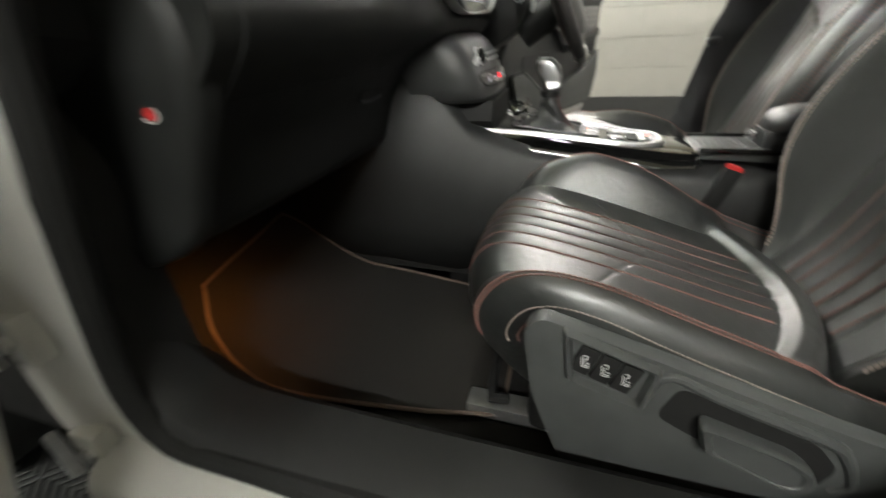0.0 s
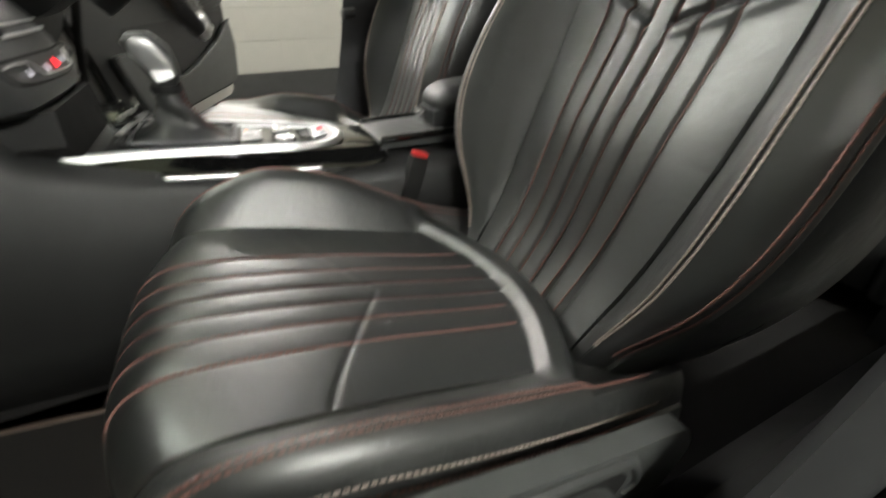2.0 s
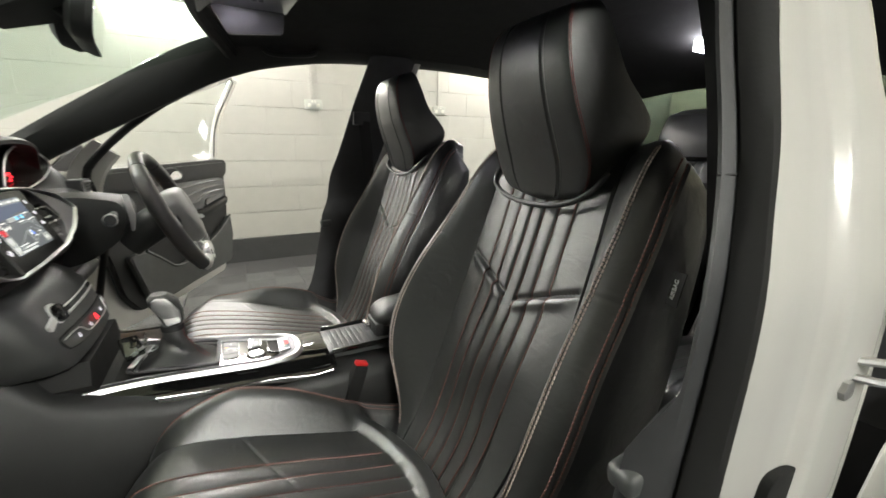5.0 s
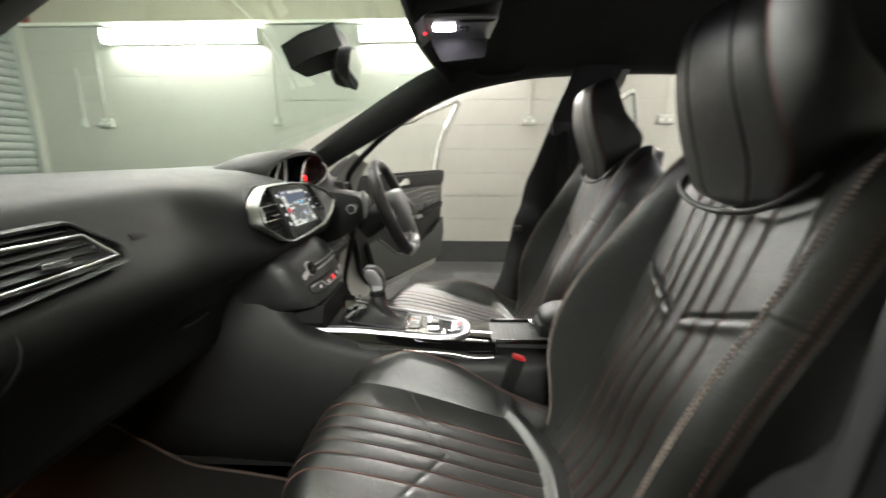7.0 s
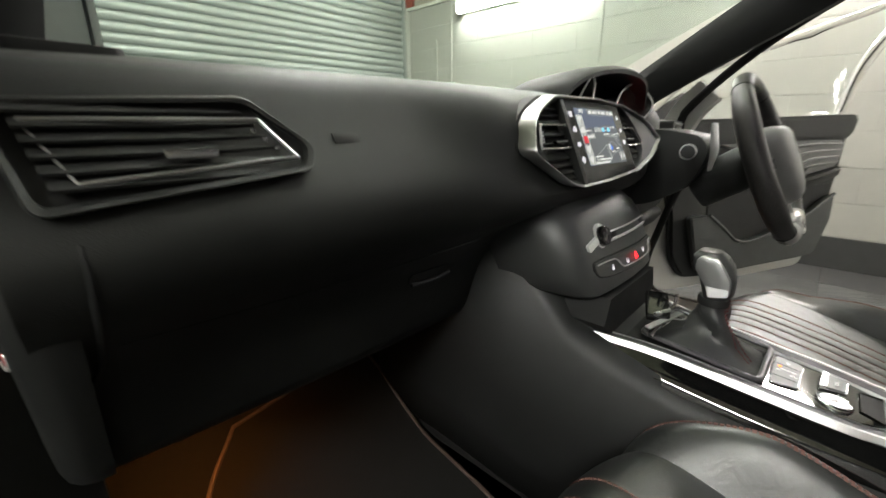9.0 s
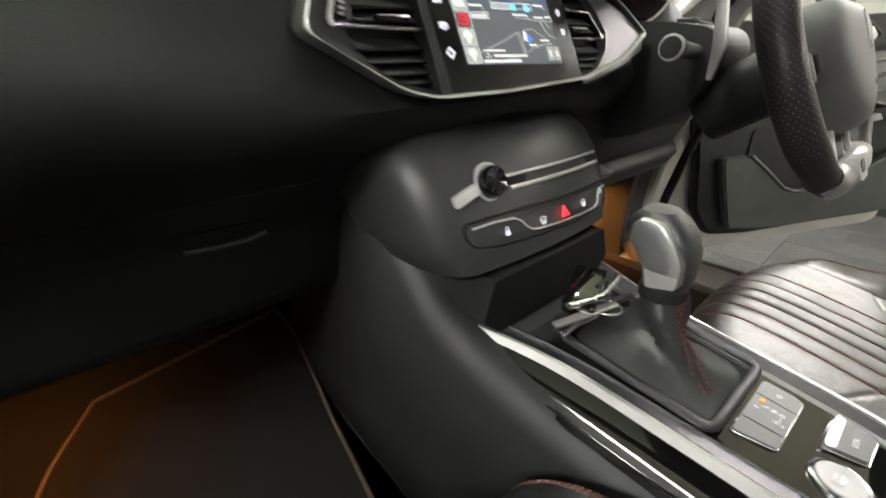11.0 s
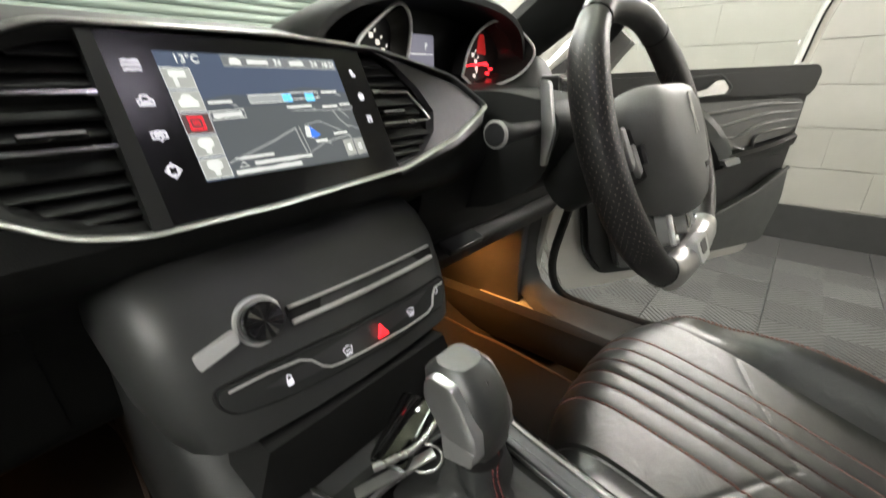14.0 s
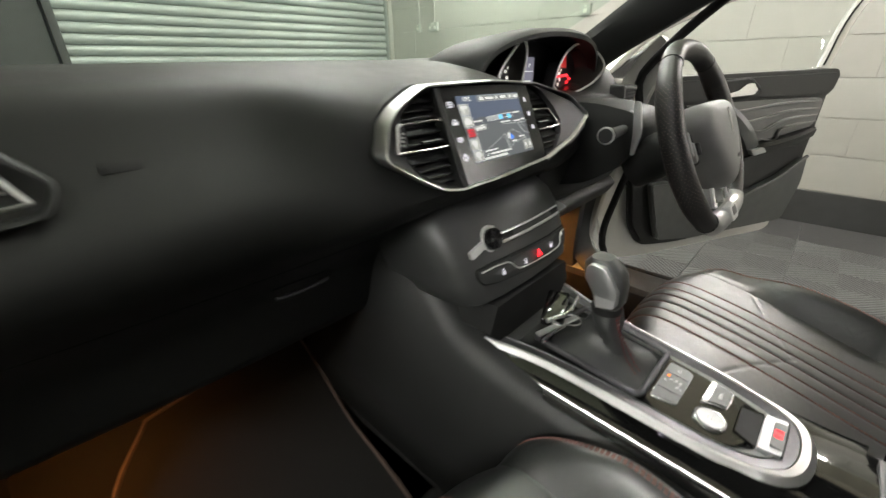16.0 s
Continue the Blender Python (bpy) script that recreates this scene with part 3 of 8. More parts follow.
    # middle pillar: painted outside, black seal, trimmed inside
    edge_w = curve_pts([(0.92, s * 0.635, 1.40), (0.869, s * 0.696, 1.242), (0.847, s * 0.718, 1.178), (0.814, s * 0.749, 1.094), (0.784, s * 0.769, 1.027), (0.756, s * 0.790, 0.94), (0.748, s * 0.793, 0.80), (0.735, s * 0.795, 0.66), (0.70, s * 0.795, 0.48), (0.60, s * 0.795, 0.375)], 48)
    edge_s = curve_pts([(0.885, s * 0.615, 1.40), (0.835, s * 0.675, 1.245), (0.816, s * 0.698, 1.18), (0.792, s * 0.729, 1.095), (0.770, s * 0.750, 1.025), (0.739, s * 0.770, 0.935), (0.718, s * 0.774, 0.79), (0.695, s * 0.775, 0.66), (0.645, s * 0.775, 0.48), (0.55, s * 0.775, 0.385)], 48)
    rings, rings_r, rings_t = [], [], []
    for i, (w, e) in enumerate(zip(edge_w, edge_s)):
        t = i / 47
        k = lerp(0.15, 0.25, smooth(0.0, 0.6, t))
        rings.append([w + Vector((a, s * h, 0)) for a, h in ((0.016, -0.02), (0.006, -0.004), (0.010, 0.003), (k * 0.30, 0.007), (k * 0.46, 0.009), (k * 0.50, 0.012), (k * 0.53, 0.019), (k * 0.56, 0.023), (k * 0.60, 0.025), (k * 0.85, 0.03), (k * 0.96, 0.028), (k, 0.02), (k + 0.01, -0.02))])
        m = e.lerp(w, 0.5)
        rings_r.append([e + Vector((0.01, -s * 0.012, 0)), e + Vector((0, s * 0.004, 0)), e.lerp(w, 0.22) + Vector((-0.003, s * 0.013, 0)), m + Vector((-0.002, s * 0.017, 0)), e.lerp(w, 0.8) + Vector((0, s * 0.013, 0)), w + Vector((0.002, s * 0.004, 0)), w + Vector((0.01, -s * 0.015, 0))])
        low = smooth(0.86, 0.78, e.z)
        rings_t.append([e + Vector((a, s * h, 0)) for a, h in ((0.002, 0.0), (-0.006, -0.002), (-0.015, -0.005), (-0.015 - 0.024 * low, -0.009 - 0.026 * low), (0.02, -0.020 - 0.03 * low), (0.12, -0.022 - 0.02 * low), (0.17, 0.0), (0.05, 0.01))])
    part("middle_pillar", loft(rings), PAINT, body, "white painted middle pillar")
    part("pillar_seal", loft(rings_r), RUBBER, body, "broad black rubber pillar seal")
    part("trim_knob", box((0.694, s * 0.741, 0.752), (0.044, 0.034, 0.030), 0.011, pose(0, 0, 0, 0, -8, 0), 4), SEATPLASTIC, body, "grey rounded top of the lower pillar trim")
    part("pillar_trim", loft(rings_t), HARD, body, "dark grey plastic middle pillar trim")
    part("trim_joint", tube([p + Vector((-0.0165, -s * 0.0075, 0)) * k + Vector((0.002, s * 0.0, 0)) * (1 - k) for k, p in ((0.0, edge_s[16]), (0.35, edge_s[16]), (0.7, edge_s[16]), (1.0, edge_s[16]))], 0.0016, 6), MATT, body)
    # rear quarter
    part("rear_pillar", prism([(1.55, 0.90), (1.95, 0.95), (2.05, 1.36), (1.75, 1.40), (1.62, 1.2)], s * 0.60, s * 0.68, "y", 0.01), CLOTH, body, "dark trimmed rear pillar")
    part("rear_side", prism([(1.30, 0.25), (2.45, 0.25), (2.45, 1.0), (1.55, 0.98), (1.45, 0.6)], s * 0.62, s * 0.78, "y", 0.02), HARD, body)

    arch = [(1.62 + 0.36 * math.cos(math.radians(a)), 0.32 + 0.36 * math.sin(math.radians(a))) for a in range(180, -1, -20)]
    part("rear_wing", prism([(1.30, 0.26)] + arch + [(2.40, 0.26), (2.54, 0.45), (2.52, 0.98), (1.66, 0.98), (1.42, 0.6)], s * 0.785, s * 0.855, "y", 0.012), PAINT, body, "white rear wing round the wheel")
part("rear_bumper", prism(rounded([(2.42, 0.22), (2.56, 0.24), (2.60, 0.42), (2.56, 0.60), (2.515, 0.62), (2.50, 0.30)], 0.03), -0.80, 0.80, "y", 0.01), PAINT, body, "white rear bumper")
# roof: headlining and outer skin
rings = []
for i in range(15):
    t = i / 14
    x = lerp(0.33, 2.15, t)
    zc = 1.405 + 0.035 * math.sin(math.pi * min(1, t * 1.1 + 0.12)) - 0.085 * smooth(0.5, 1, t)
    row = []
    for j in range(13):
        v = -1 + j / 6
        row.append(Vector((x + 0.06 * v * v * (1 - t), v * lerp(0.63, 0.60, t), zc - 0.05 * abs(v) ** 2.5)))
    rings.append(row)
lining = loft(rings, closed=False)
part("headlining", lining, CLOTH, body, "black woven headlining")
skin = loft([[p + Vector((0, 0, 0.045)) for p in r] for r in rings], closed=False)
part("roof_skin", skin, PAINT, body, "white roof skin")
part("header_rail", tube(curve_pts([(0.40, -0.61, 1.355), (0.33, -0.3, 1.392), (0.32, 0, 1.398), (0.33, 0.3, 1.392), (0.40, 0.61, 1.355)], 16), 0.022, 8), CLOTH, body)
for s in (-1, 1):
    part("grab_handle", tube(curve_pts([(0.50, s * 0.60, 1.372), (0.53, s * 0.588, 1.358), (0.64, s * 0.584, 1.366), (0.67, s * 0.596, 1.384)], 12), 0.009, 8), SOFT, body, "black folded grab handle")

# windscreen
ws = bmesh.new()
rows_w = []
for i in range(9):
    t = i / 8
    row = []
    for j in range(13):
        v = -1 + j / 6
        row.append(Vector((lerp(-0.72, 0.335, t) + 0.13 * v * v * (1 - t * 0.4), v * lerp(0.74, 0.615, t), lerp(0.955, 1.41, t) + 0.03 * math.sin(math.pi * t) - 0.03 * v * v)))
    rows_w.append(row)
windscreen = part("windscreen", loft(rows_w, closed=False, bm=ws), GLASS, body, "clear laminated windscreen")
windscreen.visible_shadow = False
# rear hatch
part("hatch", prism([(2.15, 1.38), (2.22, 1.36), (2.50, 1.02), (2.52, 0.30), (2.44, 0.30), (2.42, 1.0)], -0.64, -0.60, "y"), CLOTH, body)
part("hatch", prism([(2.15, 1.38), (2.22, 1.36), (2.50, 1.02), (2.52, 0.30), (2.44, 0.30), (2.42, 1.0)], 0.60, 0.64, "y"), CLOTH, body)
part("hatch_lower", box((2.48, 0, 0.63), (0.06, 1.24, 0.76), 0.01), CLOTH, body)
rear_glass = part("rear_window", prism([(2.17, 1.365), (2.18, 1.365), (2.47, 1.02), (2.46, 1.02)], -0.60, 0.60, "y"), REARGLASS, body, "tinted rear window")
rear_glass.visible_shadow = False
part("parcel_shelf", box((2.05, 0, 0.945), (0.75, 1.16, 0.02), 0.006), CLOTH, body, "black parcel shelf")
# hinge and latch on the passenger side
striker = part("door_striker", box((0.917, -0.812, 0.835), (0.045, 0.01, 0.085), 0.004), PAINT, body, "white painted striker plate")
part("striker_loop", tube(curve_pts([(0.932, -0.815, 0.862), (0.955, -0.845, 0.862), (0.955, -0.845, 0.842), (0.932, -0.815, 0.842)], 12), 0.005, 8), STEEL, striker, "zinc striker loop")
part("bolt", lathe([(0.0, -0.004), (0.012, -0.004), (0.012, 0.004), (0.008, 0.006), (0.0, 0.006)], pose(0.917, -0.820, 0.832, 90, 0, 0), 6), STEEL, striker)
for z in (0.56, 0.36):
    hinge = part("door_hinge", box((-0.315, -0.825, z), (0.05, 0.03, 0.07), 0.006), PAINT, body, "painted door hinge")
    part("bolt", lathe([(0.0, 0), (0.011, 0), (0.011, 0.007), (0.0, 0.008)], pose(-0.315, -0.84, z, 90, 0, 0), 6), STEEL, hinge)
    part("hinge_pin", tube([(-0.35, -0.85, z - 0.04), (-0.35, -0.85, z + 0.04)], 0.009, 8), STEEL, hinge)
part("belt_guide", prism(rounded([(0.795, 0.62), (0.905, 0.615), (0.915, 0.69), (0.885, 0.742), (0.825, 0.745)], 0.016), -0.812, -0.795, "y", 0.003), RUBBER, body, "black cover with a release knob")

# wheels under the shell
def car_wheel(x, y):
    s = 1 if y > 0 else -1
    w = part("wheel", lathe([(0.10, -0.09), (0.20, -0.10), (0.21, -0.08), (0.21, 0.08), (0.20, 0.10), (0.10, 0.09)], pose(x, y, 0.312, 90, 0, 0), 28), SILVER, body, "alloy wheel")
    part("tyre", lathe([(0.208, -0.10), (0.28, -0.11), (0.308, -0.09), (0.308, 0.09), (0.28, 0.11), (0.208, 0.10)], pose(x, y, 0.312, 90, 0, 0), 36), RUBBER, w, "black tyre")


for x in (-1.0, 1.62):
    for y in (-0.745, 0.745):
        car_wheel(x, y)
part("underbody", prism([(-1.55, 0.21), (-1.45, 0.18), (2.4, 0.18), (2.45, 0.21)], -0.62, 0.62, "y"), MATT, body)
rings = []
for x, hw, z in ((-1.75, 0.55, 0.62), (-1.65, 0.70, 0.72), (-1.35, 0.80, 0.84), (-1.05, 0.84, 0.90), (-0.90, 0.84, 0.93), (-0.83, 0.84, 0.945)):
    rings.append([Vector((x, hw * v, z - 0.05 * abs(v) ** 3)) for v in (-1, -0.8, -0.5, 0, 0.5, 0.8, 1)] + [Vector((x, hw * v, 0.30)) for v in (1, -1)])
part("front_body", loft(rings), PAINT, body, "white bonnet and wings")


# ---- front seats ----
SEAT_LINES = (0.017, 0.053, 0.092)      # stitched lines each side of the middle


def pleat(y, half, k=1.0):
    """Relief of the pleats across an insert: soft pads between narrow stitched valleys."""
    a = abs(y)
    stops = (-SEAT_LINES[0],) + SEAT_LINES + (half,)
    h = 0.0
    for p, q in zip(stops, stops[1:]):
        if p <= a <= q:
            s = (a - p) / (q - p)
            h = 0.0026 * (1 - (2 * s - 1) ** 2) * min(1, 0.036 / (q - p) + 0.2)
    groove = max(w * math.exp(-((a - l) / 0.0030) ** 2) for l, w in zip(SEAT_LINES, (1.0, 0.6, 0.5)))
    return k * (h * (1.0 if a < SEAT_LINES[1] else 0.7) - 0.0032 * groove)


K_IN = 66


def table(u, rows):
    """A smooth line through (u, value) rows."""
    k = max(i for i in range(len(rows) - 1) if u >= rows[i][0] or i == 0)
    (a, p), (b, q) = rows[k], rows[k + 1]
    m0 = (q - rows[k - 1][1]) / (b - rows[k - 1][0]) if k else 0.0
    m1 = (rows[k + 2][1] - p) / (rows[k + 2][0] - a) if k + 2 < len(rows) else 0.0
    t, w = (u - a) / (b - a), b - a
    return (2 * t ** 3 - 3 * t * t + 1) * p + (t ** 3 - 2 * t * t + t) * m0 * w + (3 * t * t - 2 * t ** 3) * q + (t ** 3 - t * t) * m1 * w


def mirrored(half, edge, pk):
    """(y, h) pairs from -y to +y: the pleated insert and the edge points on both sides."""
    right = [(half * i / K_IN, pleat(half * i / K_IN, half, pk)) for i in range(K_IN + 1)] + edge
    left = [(-y, h) for y, h in reversed(right[1:])]
    return left + right, len(left)


def bench_section(half, width, rise, side):
    """A low cushion with soft edges."""
    b = width - half
    edge = [(half + 0.003, -0.005)] + [(half + 0.006 + (b - 0.006) * t, rise * math.sin(min(1.0, t * 1.08) ** 0.8 * math.pi * 0.80) ** 0.9) for t in (0.06, 0.15, 0.27, 0.4, 0.54, 0.68, 0.8, 0.9, 0.97)]
    top = edge[-1][1]
    edge += [(width + 0.010, top - 0.012), (width + 0.021, top - 0.045), (width + 0.016, min(-side * 0.7, top - 0.075)), (width + 0.004, min(-side, top - 0.085))]
    return mirrored(half, edge, 1.0)


# columns of the seams, counted from the edge of the insert
CUSHION_TWIN, CUSHION_OUTER = (6, 8), (11, 13)


def cushion_section(u):
    half = lerp(0.176, 0.168, u)
    w = table(u, [(0, 0.200), (0.35, 0.250), (0.7, 0.258), (1, 0.25)])
    r = table(u, [(0, 0.0), (0.16, 0.002), (0.42, 0.040), (0.70, 0.040), (1, 0.022)])
    side = table(u, [(0, 0.05), (0.1, 0.05), (0.4, 0.11), (1, 0.11)])
    b = w - half
    edge = [(half + 0.003, -0.003), (half + 0.12 * b, 0.10 * r), (half + 0.28 * b, 0.38 * r), (half + 0.42 * b, 0.72 * r), (half + 0.54 * b, 0.94 * r), (half + 0.62 * b, r),
            (half + 0.655 * b, r - 0.0022), (half + 0.69 * b, r - 0.0012), (half + 0.80 * b, r - 0.006), (half + 0.90 * b, r - 0.017), (half + 0.97 * b, r - 0.031), (w, r - 0.041),
            (w + 0.0005, r - 0.0445), (w + 0.005, r - 0.048), (w + 0.009, r - 0.062), (w + 0.008, min(-side * 0.7, r - 0.085)), (w - 0.004, min(-side, r - 0.10))]
    return mirrored(half, edge, 0.62)


BACK_TWIN, BACK_OUTER = (6, 8), (11, 13)


def back_width(u):
    return table(u, [(0, 0.170), (0.07, 0.185), (0.13, 0.215), (0.20, 0.246), (0.28, 0.266), (0.37, 0.273), (0.5, 0.268), (0.65, 0.258), (0.8, 0.246), (0.9, 0.228), (1, 0.19)])


def back_section(u):
    half = table(u, [(0, 0.135), (0.25, 0.152), (0.5, 0.160), (0.8, 0.150), (1, 0.135)])
    w = back_width(u)
    r = table(u, [(0, 0.004), (0.08, 0.016), (0.15, 0.042), (0.24, 0.070), (0.36, 0.084), (0.50, 0.078), (0.64, 0.054), (0.80, 0.026), (0.92, 0.010), (1, 0.006)])
    side = table(u, [(0, 0.06), (0.2, 0.10), (0.85, 0.10), (1, 0.05)])
    b = w - half
    edge = [(half + 0.003, -0.006), (half + 0.10 * b, 0.10 * r), (half + 0.24 * b, 0.38 * r), (half + 0.38 * b, 0.68 * r), (half + 0.50 * b, 0.91 * r), (half + 0.58 * b, 0.99 * r),
            (half + 0.61 * b, r - 0.0022), (half + 0.64 * b, r), (half + 0.76 * b, r - 0.004), (half + 0.88 * b, r - 0.012), (half + 0.97 * b, r - 0.021), (w + 0.002, r - 0.026),
            (w + 0.0025, r - 0.0300), (w + 0.008, r - 0.033), (w + 0.016, r - 0.055), (w + 0.021, r - 0.085), (w + 0.020, min(-side * 0.7, r - 0.10)), (w + 0.006, min(-side, r - 0.115))]
    return mirrored(half, edge, 1.0)


def upholstered(path, cy, section, seam_f, bend=None, lean=None):
    """A padded shape along path [(x, z)], bulging along the path's normal."""
    n = len(path)
    rings, frames = [], []
    for i, p in enumerate(path):
        t = i / (n - 1)
        d = (path[min(i + 1, n - 1)] - path[max(i - 1, 0)]).normalized()
        nrm = Vector((-d.z, 0, d.x))
        sec, mid = section(t)
        ring = []
        for y, h in sec:
            g = seam_f(p, y, t)
            if isinstance(g, tuple):
                h, g = h * (1 - g[1]), g[0]
            if lean:
                y, h = lean(t, y, h)
            ring.append(p + nrm * (h + g) + Vector((bend(t, y) if bend else 0.0, cy + y, 0)))
        rings.append(ring)
        frames.append((p, nrm))
    return loft(rings, closed=True), rings, frames, mid


def seat_lines(rings, frames, cols, i0, i1, lift=0.001):
    return [[(rings[i][c] + frames[i][1] * lift, frames[i][1]) for i in range(i0, i1)] for c in cols]


def thread(name, lines, mat, parent, label="", dash=0.005, gap=0.0013, r=0.0009):
    o = mesh_part(name, stitches(lines, dash, gap, r), mat, parent, label)
    o["kind"] = "stuff"
    return o


def front_seat(cy, outer, label, back_by=0.0):
    t = thing("front_seat", (0.42, cy, 0.27), label, "car seat", "front seats")
    # cushion
    pts = [(0.24, 0, 0.33), (0.165, 0, 0.40), (0.130, 0, 0.47), (0.142, 0, 0.520), (0.19, 0, 0.546), (0.29, 0, 0.532), (0.40, 0, 0.505), (0.52, 0, 0.470), (0.62, 0, 0.445), (0.72, 0, 0.425)]
    path = curve_pts(pts, 260)

    def back_strip(y):
        return 0.602 - 0.075 * (abs(y) / 0.20) ** 2

    def seam(p, y, u):
        g = 0.0
        if abs(y) < 0.176 and u > 0.2:
            d = abs(p.x - (0.414 - 0.60 * abs(y)))
            g = -0.0016 * math.exp(-(d / 0.0036) ** 2) * smooth(0.178, 0.165, abs(y))
        k = 0.0
        if u > 0.3:
            # smooth raised strip across the back of the insert
            xr = back_strip(y)
            k = smooth(xr - 0.006, xr + 0.012, p.x) * smooth(0.235, 0.190, abs(y))
            g += (0.017 * smooth(xr - 0.006, xr + 0.016, p.x) - 0.040 * smooth(xr + 0.036, xr + 0.075, p.x)) * smooth(0.240, 0.19, abs(y))
        return g, k

    def plan(u, y):
        return 0.100 * (min(abs(y), 0.29) / 0.26) ** 3 * smooth(0.66, 0.25, u)

    def inner_bump(u, y, h):
        """The side cushion next to the console stands higher in its middle."""
        k = smooth(0.168, 0.215, -outer * y) * smooth(0.30, 0.46, u) * smooth(0.80, 0.58, u)
        return y, h + 0.026 * k

    def late_sides(u, y, h):
        """The driver's side cushions rise further back, the one by the door highest."""
        if abs(y) < 0.172:
            return y, h
        r = table(u, [(0, 0.0), (0.16, 0.002), (0.42, 0.040), (0.70, 0.040), (1, 0.022)])
        door_side = table(u, [(0, 0.0), (0.30, 0.001), (0.42, 0.006), (0.50, 0.024), (0.59, 0.046), (0.69, 0.055), (0.79, 0.050), (0.88, 0.030), (1, 0.015)])
        console_side = table(u, [(0, 0.0), (0.35, 0.0), (0.50, 0.006), (0.62, 0.022), (0.75, 0.026), (1, 0.015)])
        k = smooth(0.172, 0.215, abs(y)) * smooth(-0.02, 0.0, h + 0.002)
        return y, h + k * ((door_side if y > 0 else console_side) - r)
    bm, rings, frames, mid = upholstered(path, cy, cushion_section, seam, plan, inner_bump if outer < 0 else late_sides)
    cushion = part("cushion", bm, LEATHER, t, "pleated black leather cushion with raised sides")
    for k, y0 in enumerate([s * y for s in (1, -1) for y in SEAT_LINES]):
        c = mid + round(K_IN * y0 / 0.172)
        last = max(i for i in range(260) if path[i].x < back_strip(y0) - 0.008)
        line = seat_lines(rings, frames, [c], 26, last, 0.0012)[0]
        thread("stitching", [line], THREAD if k % 3 else THREAD_DIM, cushion, "brown stitching", r=0.0011 if k % 3 == 2 else 0.0008)
    for c in CUSHION_TWIN + CUSHION_OUTER:
        for sg in (1, -1):
            cc = mid + sg * (K_IN + c)
            nn = [(frames[i][1] + Vector((0, sg * (0.4 if c < 10 else 1.2), 0))).normalized() for i in range(52, 244)]
            thread("stitching", [[(rings[i][cc] + n * 0.0009, n) for i, n in zip(range(52, 244), nn)]], THREAD_PALE if c == CUSHION_OUTER[0] else THREAD, cushion, "brown twin stitching", 0.0045, 0.002, 0.0011)
    # backrest
    bp = [(0.625, 0, 0.405), (0.660, 0, 0.455), (0.70, 0, 0.52), (0.745, 0, 0.62), (0.785, 0, 0.72), (0.822, 0, 0.82), (0.855, 0, 0.92), (0.885, 0, 1.01), (0.915, 0, 1.06), (0.955, 0, 1.085), (1.0, 0, 1.07)]
    bpath = curve_pts(bp, 260)

    def bseam(p, y, u):
        g = 0.0
        if abs(y) < 0.158:
            d = p.z - (0.790 + 0.40 * abs(y))
            if abs(y) > 0.014:
                g = -0.0065 * math.exp(-(d / 0.0042) ** 2) * smooth(0.160, 0.150, abs(y)) + 0.004 * math.exp(-((d + 0.014) / 0.010) ** 2) * smooth(0.158, 0.12, abs(y))
            g += 0.012 * math.exp(-((p.z - 0.66) / 0.1) ** 2) * (1 - (y / 0.16) ** 2)
        if 0.16 < abs(y) < 0.275:
            g -= 0.0024 * math.exp(-((p.z - 0.865) / 0.0024) ** 2) * smooth(0.208, 0.216, abs(y)) * smooth(0.275, 0.262, abs(y))
        return g

    def inner_wide(u, y, h):
        """The side cushion next to the console is a little broader and deeper."""
        k = smooth(0.15, 0.25, -outer * y) * table(u, [(0, 0.0), (0.12, 0.5), (0.3, 1.0), (0.55, 0.7), (0.8, 0.1), (1, 0.0)])
        return y - outer * 0.026 * k, h + 0.012 * k
    bm, rings, frames, mid = upholstered(bpath, cy, back_section, bseam, None, inner_wide if outer < 0 else None)
    back = part("backrest", bm, LEATHER, t, "pleated black leather backrest with raised sides")
    c_in = [mid + round(K_IN * y / 0.155) for y in SEAT_LINES]
    cols = c_in + [2 * mid - c for c in c_in]
    for line in seat_lines(rings, frames, cols, 14, 206, 0.0014):
        thread("stitching", [line], THREAD, back, "brown stitching", r=0.0012)
    for c, mt in zip(BACK_TWIN + BACK_OUTER, (THREAD_PALE, THREAD_PALE, THREAD, THREAD)):
        for sg in (1, -1):
            cc = mid + sg * (K_IN + c)
            out = 0.3 if c < 10 else 0.9
            thread("stitching", [[(rings[i][cc] + (frames[i][1] + Vector((0, sg * out, 0))).normalized() * 0.0010, (frames[i][1] + Vector((0, sg * out, 0))).normalized()) for i in range(16, 236)]], mt, back, "pale twin stitching" if mt is THREAD_PALE else "brown twin stitching", 0.0052, 0.0022, 0.0014)
    # back shell
    rows_b = []
    for i in range(12):
        u = i / 11
        z = lerp(0.42, 1.05, u)
        w = back_width(0.1 + 0.85 * u) + 0.010
        xf = 0.80 + (z - 0.6) * 0.31
        rows_b.append([Vector((xf + 0.035 * (1 - (v / 3) ** 4), cy + w * v / 3, z)) for v in range(-3, 4)])
    shell = loft([r + [p - Vector((0.03, 0, 0)) for p in reversed(r)] for r in rows_b])
    part("back_shell", shell, SEATPLASTIC, t, "black rear shell of the backrest")
    # head restraint: tapering front face, flat flared sides, top rising to the rear
    rings_h = []
    hc = cy + outer * 0.008
